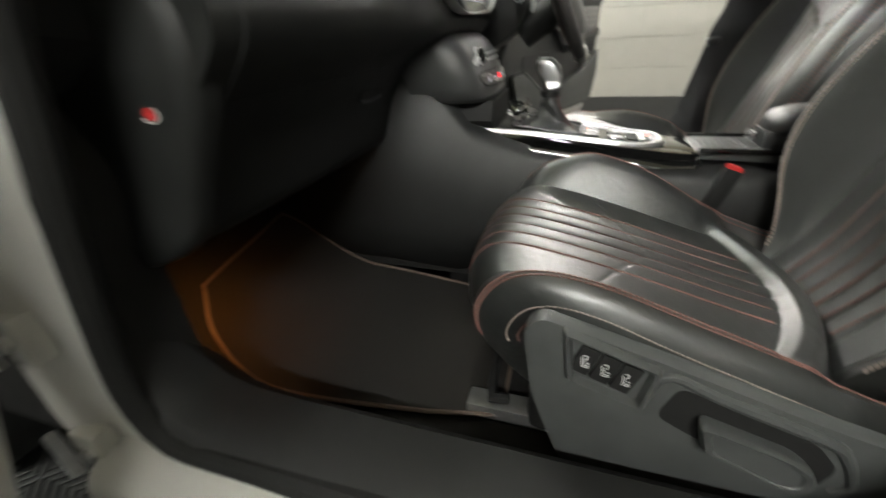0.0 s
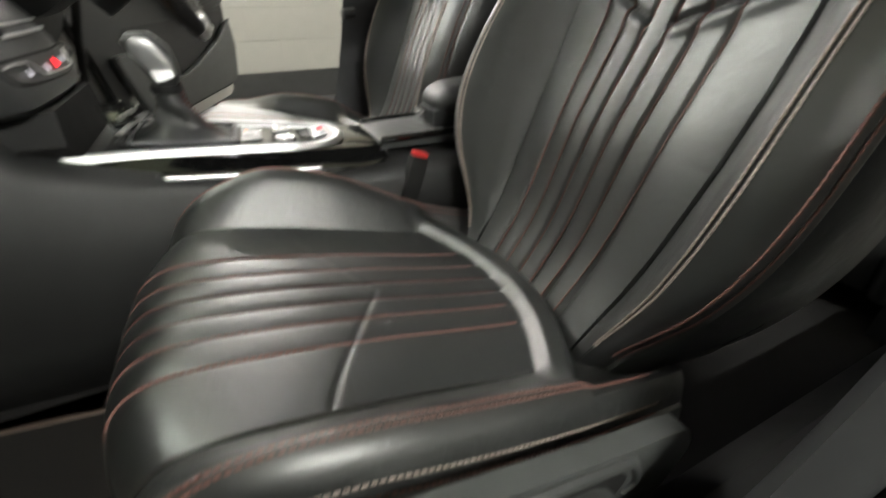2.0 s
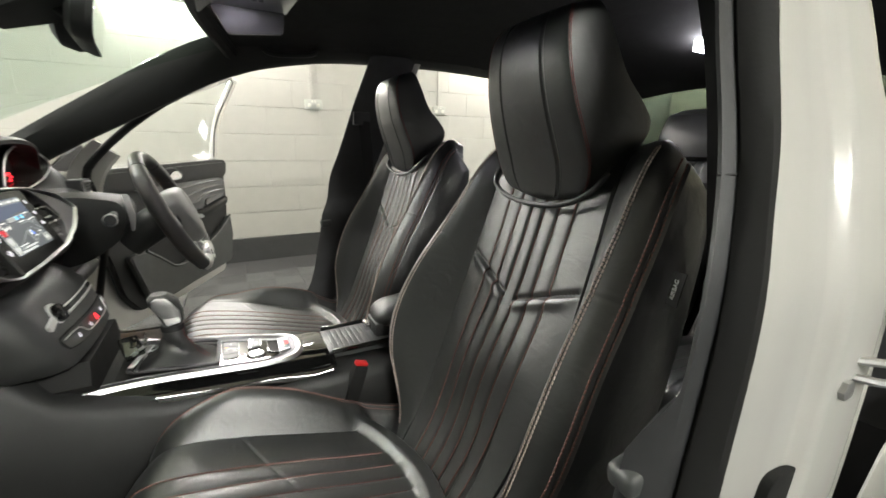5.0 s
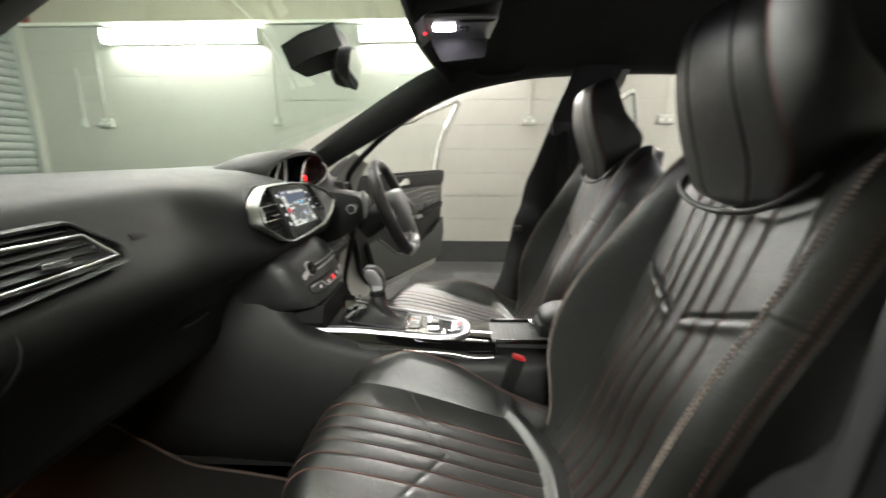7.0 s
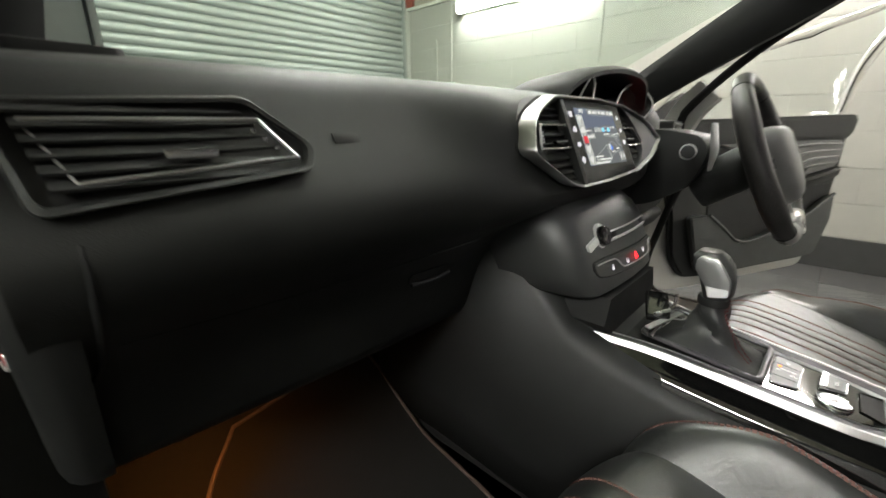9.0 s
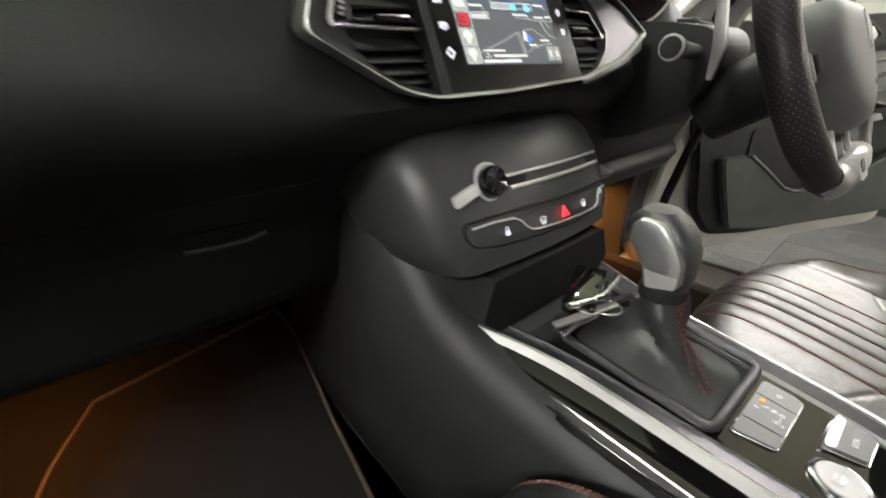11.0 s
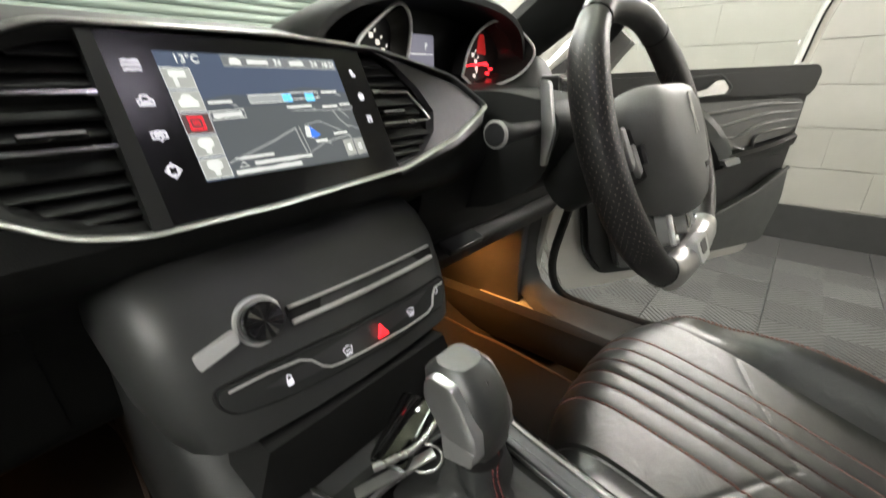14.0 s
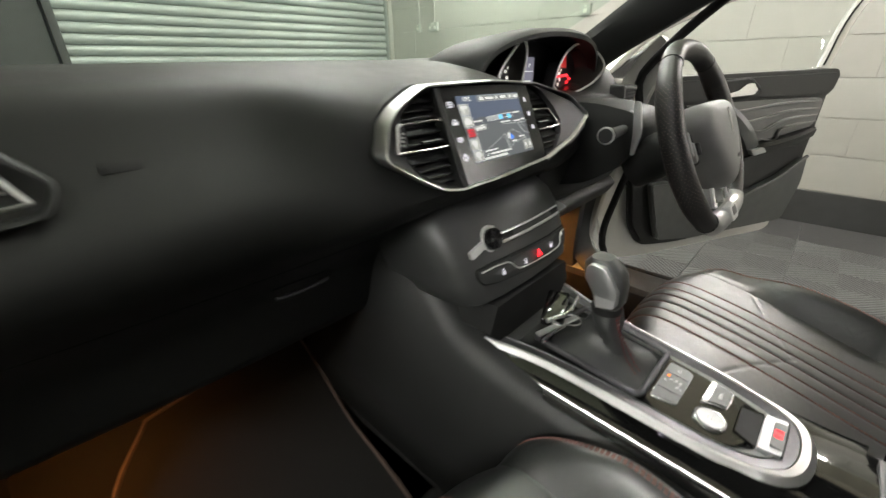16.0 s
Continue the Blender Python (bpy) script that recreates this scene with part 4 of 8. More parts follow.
    for zf, dz, xf, hf, hb, dep in ((0.984, 0.04, 0.868, 0.055, 0.075, 0.05), (0.993, 0.06, 0.855, 0.094, 0.114, 0.085), (1.02, 0.065, 0.847, 0.114, 0.137, 0.105), (1.055, 0.063, 0.838, 0.121, 0.147, 0.117), (1.10, 0.050, 0.822, 0.118, 0.143, 0.113), (1.15, 0.040, 0.806, 0.111, 0.132, 0.099), (1.20, 0.036, 0.797, 0.104, 0.118, 0.094), (1.238, 0.034, 0.797, 0.098, 0.108, 0.082), (1.262, 0.028, 0.803, 0.092, 0.098, 0.068), (1.278, 0.018, 0.814, 0.082, 0.086, 0.050), (1.289, 0.006, 0.834, 0.064, 0.066, 0.020)):
        face = [(0.010 * (v * v), v) for v in (-0.96, -0.86, -0.70, -0.56, -0.53, -0.50, -0.47, -0.30, 0.0, 0.30, 0.47, 0.50, 0.53, 0.56, 0.70, 0.86, 0.96)]
        ring = [(a * min(1.0, dep / 0.05) + (0.0022 if abs(abs(v) - 0.515) < 0.02 else 0.0), v * hf) for a, v in face]
        fk = min(1.0, dep / 0.05)
        flank = [(0.0108 * fk, 0.990), (0.0125 * fk, 1.0), (0.0155 * fk, 1.004), (0.5 * dep, None), (dep - 0.012 * fk, None), (dep, None)]
        for a, v in flank:
            ring.append((a, hf * v if v else lerp(hf, hb, a / dep) * (0.97 if a == dep else 1.0)))
        ring += [(dep + 0.006, 0.5 * hb), (dep + 0.006, -0.5 * hb)]
        for a, v in reversed(flank):
            ring.append((a, -(hf * v if v else lerp(hf, hb, a / dep) * (0.97 if a == dep else 1.0))))
        rings_h.append([Vector((xf + a, hc + y, zf + dz * a / dep)) for a, y in ring])
    fine = [[Vector(c) for c in col] for col in zip(*[curve_pts([r[j] for r in rings_h], 44) for j in range(len(rings_h[0]))])]
    head = part("head_restraint", loft(fine), LEATHER, t, "large black leather head restraint", sharp=0.45)
    for col, sy in ((18, 1), (19, 1), (len(fine[0]) - 2, -1), (len(fine[0]) - 3, -1)):
        nn = Vector((-0.7, sy * 0.7, 0.1)).normalized()
        thread("stitching", [[(r[col] + nn * 0.0009, nn) for r in fine[4:42]]], RED_THREAD, head, "dark red stitching", 0.0045, 0.0016, 0.0009)
    # dark piping round the neck opening
    neck = curve_pts([(0.885, cy - 0.140, 1.040), (0.858, cy - 0.128, 1.008), (0.848, cy - 0.08, 0.985), (0.845, cy, 0.977), (0.848, cy + 0.08, 0.985), (0.858, cy + 0.128, 1.008), (0.885, cy + 0.140, 1.040)], 48)
    part("neck_piping", tube(neck, 0.005, 8), LEATHER_SIDE, t, "black piping round the head restraint")
    # plastic side panels
    for s in (outer, -outer):
        y0 = cy + s * 0.272
        poly = rounded([(0.250, 0.40), (0.262, 0.480), (0.285, 0.500), (0.42, 0.480), (0.58, 0.455), (0.655, 0.44), (0.68, 0.40), (0.66, 0.315), (0.40, 0.30), (0.30, 0.335)], 0.018)
        if outer < 0 and s == outer:
            poly = rounded([(0.258, 0.45), (0.246, 0.545), (0.264, 0.566), (0.39, 0.530), (0.55, 0.480), (0.62, 0.462), (0.655, 0.45), (0.68, 0.40), (0.66, 0.315), (0.40, 0.30), (0.30, 0.335)], 0.018)
        p = part("side_panel", prism(poly, y0, y0 + s * 0.022, "y", 0.005), SEATPLASTIC, t, "dark grey plastic seat side panel")
        if s == outer and outer < 0:
            y1 = y0 + s * 0.022
            pod = rounded([(0.292, 0.556), (0.390, 0.521), (0.380, 0.463), (0.300, 0.490)], 0.006)
            pc = (sum(a for a, b in pod) / len(pod), sum(b for a, b in pod) / len(pod))

            def pod_ring(k, h):
                return [Vector((pc[0] + (a - pc[0]) * k, y1 + s * h, pc[1] + (b - pc[1]) * k)) for a, b in pod]
            part("switch_surround", loft([pod_ring(1.10, -0.002), pod_ring(1.06, 0.006), pod_ring(1.0, 0.0105), pod_ring(0.93, 0.010), pod_ring(0.86, 0.004), pod_ring(0.84, 0.0)], caps=False), SEATPLASTIC, p, "raised frame round the seat heating switches")
            for k in range(3):
                xk, zk = 0.3155 + 0.0222 * k, 0.5195 - 0.0085 * k
                sw = part("switch", box((xk, y1 + s * 0.0015, zk), (0.0210, 0.008, 0.038), 0.0012, pose(0, 0, 0, 0, 20, 0)), MATT, p, "black rocker switch with a white seat symbol")
                bm_i = bmesh.new()
                yi = y1 + s * 0.0058
                for line in ([(-0.0030, 0.0075), (0.0005, 0.0085), (0.0022, 0.0065), (0.0014, 0.0030), (-0.0012, 0.0030), (-0.0012, -0.0060)], [(-0.0040, 0.0055), (-0.0036, -0.0078), (0.0040, -0.0090), (0.0044, -0.0068), (-0.0006, -0.0056)], [(0.0016, -0.0020), (0.0028, -0.0034), (0.0034, -0.0016), (0.0046, -0.0030)]):
                    tube([(xk + a, yi, zk + b) for a, b in line], 0.00055, 5, bm=bm_i)
                part("symbol", bm_i, PRINT, sw, flat=True)
            # ridge that runs on from the frame round the lever
            ridge = curve_pts([(0.384, y1, 0.474), (0.392, y1, 0.505), (0.408, y1, 0.513), (0.451, y1, 0.496), (0.551, y1, 0.464), (0.574, y1, 0.447), (0.592, y1, 0.405), (0.578, y1, 0.388)], 40)
            part("lever_recess", tube(ridge, [0.004 + 0.004 * math.sin(math.pi * i / 39) for i in range(40)], 10), SEATPLASTIC, p, "raised edge round the lever")
            # flat matt patch: the shade behind the lever, put into the colour
            part("recess_shade_patch", prism(rounded([(0.398, 0.452), (0.414, 0.500), (0.548, 0.456), (0.575, 0.425), (0.565, 0.392), (0.44, 0.430)], 0.012), y1 - s * 0.001, y1 + s * 0.0012, "y"), MATT, p)
            lev = rounded([(0.434, 0.472), (0.528, 0.444), (0.552, 0.426), (0.552, 0.402), (0.536, 0.396), (0.444, 0.433)], 0.010)
            lc = (0.495, 0.430)
            part("recline_lever", loft([[Vector((lc[0] + (a - lc[0]) * k, y1 + s * h, lc[1] + (b - lc[1]) * k)) for a, b in lev] for k, h in ((0.95, 0.001), (1.0, 0.010), (0.99, 0.018), (0.93, 0.022), (0.80, 0.0215), (0.76, 0.019), (0.5, 0.0188), (0.1, 0.0188))]), SEATPLASTIC, p, "black moulded recline lever")
    part("seat_base", box((0.45, cy, 0.33), (0.40, 0.44, 0.10), 0.02), MATT, t)
    for s in (-1, 1):
        part("seat_rail", box((0.45, cy + s * 0.19, 0.285), (0.60, 0.04, 0.03), 0.006), STEEL, t, "steel seat rail")
    part("front_bar", tube(curve_pts([(0.22, cy - 0.20, 0.32), (0.19, cy - 0.19, 0.315), (0.185, cy, 0.315), (0.19, cy + 0.19, 0.315), (0.22, cy + 0.20, 0.32)], 16), 0.009, 8), MATT, t, "black adjusting bar")
    # buckle on the inner side
    bx, by, bz = 0.58, cy - outer * 0.262, 0.55
    mb = pose(bx, by, bz, 0, 18, 0)
    buckle = part("buckle", box((0, 0, -0.03), (0.034, 0.026, 0.10), 0.006), MATT, t, "black belt buckle with a red release button")
    buckle.data.transform(mb)
    rb = part("release_button", box((0.0, 0, 0.021), (0.030, 0.020, 0.012), 0.004), RED, buckle, "red release button")
    rb.data.transform(mb)
    # airbag tag on the outer edge
    tag = part("airbag_tag", box((0.862, cy + outer * 0.290, 0.90), (0.003, 0.016, 0.046), 0.001, pose(0, 0, 0, 0, 15, 0)), MATT, t, "black woven airbag tag")
    if outer < 0:
        writing("tag_text", "AIRBAG", 0.0080, pose(0.8595, cy + outer * 0.290, 0.90, 0, 15, 0) @ pose(-0.0016, 0, 0, 90, -90, -90) , PRINT, tag)
    t.location.x += back_by
    return t


front_seat(-0.365, -1, "black leather front passenger seat with pleated centre and brown stitching")
front_seat(0.375, 1, "black leather driver's seat with pleated centre, brightly lit", 0.030)

# ---- rear bench ----
bench = thing("rear_bench", (1.6, 0, 0.3), "black leather rear bench with pleated backs", "car seat")
for cy, w in ((-0.42, 0.21), (0.0, 0.15), (0.42, 0.21)):
    cp = curve_pts([(1.33, 0, 0.33), (1.30, 0, 0.42), (1.34, 0, 0.475), (1.5, 0, 0.47), (1.72, 0, 0.44), (1.80, 0, 0.43)], 40)
    bm, rings, frames, mid = upholstered(cp, cy, lambda u: bench_section(w * 0.72, w - 0.012, 0.012, 0.08), lambda p, y, u: 0.0)
    part("rear_cushion", bm, LEATHER, bench, "black leather rear cushion")
    bpth = curve_pts([(1.72, 0, 0.44), (1.80, 0, 0.6), (1.86, 0, 0.8), (1.90, 0, 0.98), (1.94, 0, 1.03), (1.99, 0, 1.025)], 46)
    bm, rings, frames, mid = upholstered(bpth, cy, lambda u: bench_section(w * 0.72, w - 0.012, 0.014, 0.09), lambda p, y, u: 0.0)
    rb = part("rear_backrest", bm, LEATHER, bench, "black leather rear backrest with brown stitching")
    for c in (mid + K_IN + 6, mid - K_IN - 6):
        thread("stitching", [[(rings[i][c] + frames[i][1] * 0.001, frames[i][1]) for i in range(3, 40)]], THREAD_PALE, rb, "", 0.005, 0.002, 0.0014)
    hr = [[Vector((xf + a, cy + hw * b, z)) for a, b in ((0, -0.8), (0, 0.8), (0.02, 1), (0.07, 1), (0.09, 0.8), (0.09, -0.8), (0.07, -1), (0.02, -1))] for xf, hw, z in ((1.93, 0.095, 1.03), (1.905, 0.14, 1.045), (1.90, 0.145, 1.12), (1.93, 0.135, 1.20), (1.965, 0.10, 1.22))]
    part("rear_head_restraint", loft(hr), LEATHER_SIDE, bench, "low black rear head restraint")

# seat belts
belt = thing("seat_belt", (0.83, -0.68, 0.3), "black seat belt hanging from the middle pillar", "seat belt", "front seat belts")
part("webbing", ribbon(curve_pts([(0.868, -0.640, 1.26), (0.872, -0.668, 1.15), (0.925, -0.674, 0.945), (0.99, -0.674, 0.72), (1.06, -0.67, 0.52), (1.11, -0.668, 0.38)], 24), (-0.25, 1, 0), 0.043, 0.0015), STRAP, belt)
part("top_guide", box((0.868, -0.645, 1.27), (0.06, 0.02, 0.05), 0.008), HARD, belt)
part("tongue", box((0.985, -0.668, 0.74), (0.075, 0.014, 0.03), 0.004, pose(0, 0, 0, 0, -8, 0)), MATT, belt)
part("tongue_plate", box((1.04, -0.665, 0.745), (0.06, 0.004, 0.022), 0.001, pose(0, 0, 0, 0, -8, 0)), STEEL, belt, "bright steel buckle tongue")
belt2 = thing("seat_belt", (0.83, 0.68, 0.3), "black seat belt hanging from the middle pillar", "seat belt", "front seat belts")
part("webbing", ribbon(curve_pts([(0.845, 0.655, 1.16), (0.86, 0.665, 1.0), (0.855, 0.672, 0.7), (0.83, 0.69, 0.33)], 16), (1, -0.25, 0), 0.043, 0.0015), STRAP, belt2)
part("top_guide", box((0.84, 0.665, 1.17), (0.07, 0.02, 0.05), 0.008), HARD, belt2)

# ---- dashboard ----
dash = thing("dashboard", (-0.2, 0, 0.6), "black soft-touch dashboard with chrome-framed vents", "dashboard")
FA = 0.43           # slope of the centre fascia


def fascia_x(z):
    return 0.047 - FA * (z - 0.866)


def dash_profile(y):
    """(x, z) from the windscreen over the top and down to the knee edge."""
    a = abs(y)
    bow = -0.03 * (max(0, a - 0.25) / 0.5) ** 2
    ctr = smooth(0.34, 0.20, a)
    top = 1.022 + 0.006 * math.cos(y * 2)
    dip = 0.060 * smooth(0.10, 0.22, y) * smooth(0.66, 0.56, y)
    prof = [(-0.62, 0.998), (-0.45, top - 0.002), (-0.30, top), (-0.20, top - 0.004 - dip), (-0.135, top - 0.014 - dip), (-0.10 + 0.035 * ctr, 1.0 - 0.004 * ctr - dip * 0.9), (-0.078 + 0.05 * ctr, 0.975 - dip * 0.65), (-0.055 + 0.05 * ctr, 0.945 - 0.3 * dip), (-0.028 + 0.035 * ctr, 0.915), (-0.004 + 0.025 * ctr, 0.885), (-0.002 + 0.03 * ctr, 0.858), (-0.018 + 0.025 * ctr, 0.832), (-0.050, 0.800), (-0.083, 0.768), (-0.108, 0.735), (-0.126, 0.69), (-0.140, 0.645), (-0.158, 0.615), (-0.20, 0.600)]
    line = curve_pts([(x + bow, y, z) for x, z in prof], 70)
    return line + [Vector((x + bow, y, z)) for x, z in ((-0.40, 0.61), (-0.60, 0.64), (-0.72, 0.75), (-0.74, 0.95))]


ys = [-0.702 + 1.404 * i / 60 for i in range(61)]
pad = part("dash_pad", loft([dash_profile(y) for y in ys]), PAD, dash, "black grained dashboard pad")
# rounded ends by the doors
for s in (-1, 1):
    prof = [(-0.40, 1.000), (-0.25, 1.012), (-0.16, 0.998), (-0.115, 0.968), (-0.078, 0.925), (-0.052, 0.875), (-0.050, 0.840), (-0.066, 0.79), (-0.092, 0.74), (-0.118, 0.69), (-0.142, 0.64), (-0.175, 0.61), (-0.30, 0.56), (-0.5, 0.56), (-0.6, 0.75)]
    edge = [Vector((x, 0, z)) for x, z in rounded(prof, 0.02)]
    mid_e = Vector((-0.33, 0, 0.80))
    rings = []
    for off, k in ((0.675, 1.0), (0.690, 1.0), (0.701, 0.985), (0.709, 0.955), (0.713, 0.91), (0.716, 0.82), (0.717, 0.4)):
        rings.append([mid_e + (p - mid_e) * k + Vector((0, s * off, 0)) for p in edge])
    cap = part("end_cap", loft(rings), SOFT, dash, "rounded black end of the dashboard", sharp=1.2)
    if s < 0:
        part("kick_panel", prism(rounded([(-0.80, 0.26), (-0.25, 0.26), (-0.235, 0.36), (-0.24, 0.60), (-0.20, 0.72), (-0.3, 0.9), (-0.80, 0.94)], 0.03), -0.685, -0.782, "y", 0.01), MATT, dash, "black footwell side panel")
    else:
        # lighter than the passenger's panel: part of the amber glow is in the colour
        part("kick_panel", prism(rounded([(-0.80, 0.26), (-0.16, 0.26), (-0.172, 0.44), (-0.165, 0.58), (-0.13, 0.72), (-0.3, 0.9), (-0.80, 0.94)], 0.03), 0.738, 0.782, "y", 0.008), HARD, dash, "black footwell side panel, plastic lightened to carry the amber light")
    if s < 0:
        sw = part("airbag_switch", lathe([(0.0, 0.0), (0.0085, 0.0), (0.0088, 0.002), (0.0078, 0.003), (0.0066, 0.002), (0.0, 0.0016)], pose(-0.118, -0.7145, 0.790, 90, 0, 0) @ pose(0, 0, 0, 0, 14, 0), 28), MATT, cap, "small round key switch with a chrome rim")
        part("switch_rim", tube([pose(-0.118, -0.7145, 0.790, 90, 0, 0) @ pose(0, 0, 0, 0, 14, 0) @ Vector((0.0084 * math.cos(a), 0.0084 * math.sin(a), 0.0028)) for a in (math.radians(200 + 11 * k) for k in range(20))], 0.0011, 6), BRIGHT, sw)
        part("switch_face", lathe([(0.0, 0.0012), (0.0064, 0.0012), (0.0062, 0.0024), (0.0, 0.0028)], pose(-0.118, -0.7145, 0.790, 90, 0, 0) @ pose(0, 0, 0, 0, 14, 0), 24), RED, sw, "red switch face")


def dash_face(y, z):
    """The front of the dashboard at a height."""
    pr = dash_profile(y)[22:70]
    for a, b in zip(pr, pr[1:]):
        if b.z <= z <= a.z:
            return lerp(a.x, b.x, (z - a.z) / (b.z - a.z))
    return pr[-1].x


part("end_joint", tube([(dash_face(-0.664, z) + 0.0005, -0.664 - 0.02 * max(0.0, (0.80 - z) / 0.08) ** 2, z) for z in (0.885, 0.865, 0.845, 0.825, 0.805, 0.785, 0.765, 0.745, 0.725)], [0.0012, 0.0022, 0.003, 0.003, 0.003, 0.003, 0.003, 0.0022, 0.001], 8), SOFT, dash, "rounded joint towards the dashboard's end")
# glovebox lid, laid into the lower face
rows_l = []
for i in range(9):
    z = lerp(0.790, 0.635, i / 8)
    rows_l.append([Vector((dash_face(y, z) + 0.0012, y, z)) for y in [lerp(-0.655, -0.195, k / 14) for k in range(15)]])
bm = loft(rows_l, closed=False)
bmesh.ops.solidify(bm, geom=list(bm.faces), thickness=-0.002)
part("glovebox_lid", bm, SOFT, dash, "black glovebox lid")
hb = part("glovebox_handle", loft([[Vector((dash_face(y, z) + d, y, z)) for y, z in rounded([(-0.335, 0.757), (-0.238, 0.752), (-0.246, 0.730), (-0.325, 0.733)], 0.008)] for d in (0.001, 0.0042)]), MATT, dash, "recessed glovebox handle")
part("handle_edge", tube([(dash_face(y, z) + 0.007, y, z) for y, z in ((-0.325, 0.736), (-0.30, 0.733), (-0.27, 0.732), (-0.246, 0.736))], 0.0032, 8), HARD, hb)


# passenger vent
VO = rounded([(-0.696, 0.973), (-0.531, 0.980), (-0.488, 0.938), (-0.500, 0.918), (-0.682, 0.902)], 0.009)
VI = [((y + 0.59) * 0.945 - 0.59, (z - 0.941) * 0.87 + 0.941) for y, z in VO]


def vface(pts, d):
    return [Vector((dash_face(y, z) + d, y, z)) for y, z in pts]


pv = part("air_vent", loft([vface(VO, -0.002), vface(VO, 0.010), vface([((y + 0.59) * 0.985 - 0.59, (z - 0.941) * 0.96 + 0.941) for y, z in VO], 0.013), vface(VI, 0.011), vface(VI, 0.0015)], caps=False), SOFT, dash, "passenger air vent with chrome bars")
# black plate on the dash skin stands in for the vent's shaded depth
part("vent_shade_plate", loft([vface(VI, 0.0005), vface(VI, 0.002)]), MATT, pv)
for y0, z0, y1, z1 in ((-0.674, 0.960, -0.528, 0.960), (-0.656, 0.920, -0.509, 0.929), (-0.528, 0.960, -0.509, 0.929), (-0.674, 0.960, -0.656, 0.920)):
    part("vent_bar", tube([Vector((dash_face(lerp(y0, y1, k / 8), lerp(z0, z1, k / 8)) + 0.012, lerp(y0, y1, k / 8), lerp(z0, z1, k / 8))) for k in range(9)], 0.0010 if y1 == -0.656 else 0.0017, 8), SATIN, pv, "chrome vent bar")
for k in range(6):
    z = 0.967 - 0.0095 * k
    ya, yb = -0.680 + 0.002 * k, -0.536 + 0.006 * k
    part("vent_slat", box((dash_face(-0.6, z) + 0.005, (ya + yb) / 2, z), (0.012, yb - ya, 0.0028), 0.0007, pose(0, 0, 0, 0, 24, 0)), SOFT, pv)
part("vent_slider", box((dash_face(-0.59, 0.936) + 0.014, -0.588, 0.936), (0.008, 0.036, 0.0065), 0.0015), CHROME, pv, "chrome vent slider")
for k in range(3):
    part("thumb_dot", box((dash_face(-0.525, 0.945) + 0.012, -0.539 + 0.009 * k, 0.951 - 0.007 * k), (0.004, 0.004, 0.0035), 0.0008), CHROME, pv)
# emboss and windscreen speaker slot
part("airbag_emboss", box((dash_face(-0.445, 0.943) + 0.0008, -0.445, 0.943), (0.0012, 0.03, 0.011), 0.0003, pose(0, 0, 0, 0, -32, 0)), MATT, dash)
part("speaker_grille", prism(rounded([(-0.26, -0.675), (-0.165, -0.675), (-0.175, -0.585), (-0.25, -0.60)], 0.02), 1.006, 1.0215, "z", 0.002), MATT, dash, "dark speaker grille")

# centre fascia: chrome frame, screen, two vents
OUT = [(-0.229, 0.9195), (-0.2095, 0.957), (-0.185, 0.975), (-0.1335, 0.9955), (0.013, 0.9965), (0.122, 0.989), (0.226, 0.9645), (0.2815, 0.926), (0.203, 0.895), (0.107, 0.8745), (-0.035, 0.868), (-0.126, 0.868), (-0.158, 0.8755)]


def fx(pts, d=0.0):
    return [Vector((fascia_x(z) + d, y, z)) for y, z in pts]


fas = thing("centre_display", (0.03, 0, 0.87), "touch screen between two air vents in a chrome frame, lit map", "display")
oc = rounded(OUT, 0.011, 4)
inner_o = [((y - 0.01) * 0.982 + 0.01, (z - 0.93) * 0.950 + 0.93) for y, z in oc]
frame_bm = loft([fx(oc, -0.012), fx(oc, 0.0065), fx([((y - 0.02) * 0.994 + 0.02, (z - 0.93) * 0.985 + 0.93) for y, z in oc], 0.0085), fx([((y - 0.01) * 0.986 + 0.01, (z - 0.93) * 0.960 + 0.93) for y, z in oc], 0.0075), fx(inner_o, 0.005), fx(inner_o, -0.022)], caps=False)
part("bezel", frame_bm, SATIN, fas, "satin chrome frame")
part("panel_base", loft([fx(oc, -0.04), fx(oc, -0.021)]), MATT, fas)
scr = [(-0.108, 0.991), (0.096, 0.9875), (0.100, 0.875), (-0.108, 0.869)]
glassp = part("touch_panel", loft([fx(rounded(scr, 0.004), -0.012), fx(rounded(scr, 0.004), 0.003)]), material("touch_glass", (0.007, 0.007, 0.0075), 0.24, spec=0.45, vary=0.1, rough_vary=0.25), fas, "glossy black touch panel")
# divider by the left vent
DIV = [(-0.1165, 0.990), (-0.108, 0.990), (-0.1065, 0.870), (-0.1185, 0.870)]
part("divider", loft([fx(DIV, -0.012), fx(DIV, 0.003), fx([(y * 0.985 - 0.0018, z) for y, z in DIV], 0.0055)]), SOFT, fas)
MAPBG = glowing("map_sky", (0.052, 0.072, 0.118), 0.75)
MAPLIGHT = glowing("map_lines", (0.75, 0.77, 0.74), 0.75)
MAPROAD = glowing("map_roads", (0.34, 0.36, 0.36), 0.6)
MAPBLUE = glowing("map_blue", (0.12, 0.55, 0.85), 1.0)
MAPDEEP = glowing("map_arrow", (0.04, 0.16, 0.62), 1.0)
MAPHILL = glowing("map_hills", (0.070, 0.082, 0.098), 0.6)
MAPLAND = glowing("map_land", (0.088, 0.100, 0.108), 0.6)
MAPBAR = glowing("map_bar", (0.17, 0.18, 0.185), 0.55)
TILEPALE = glowing("menu_tile", (0.36, 0.37, 0.35), 0.6)
RED_DIM = glowing("menu_red", (0.75, 0.02, 0.04), 0.9)
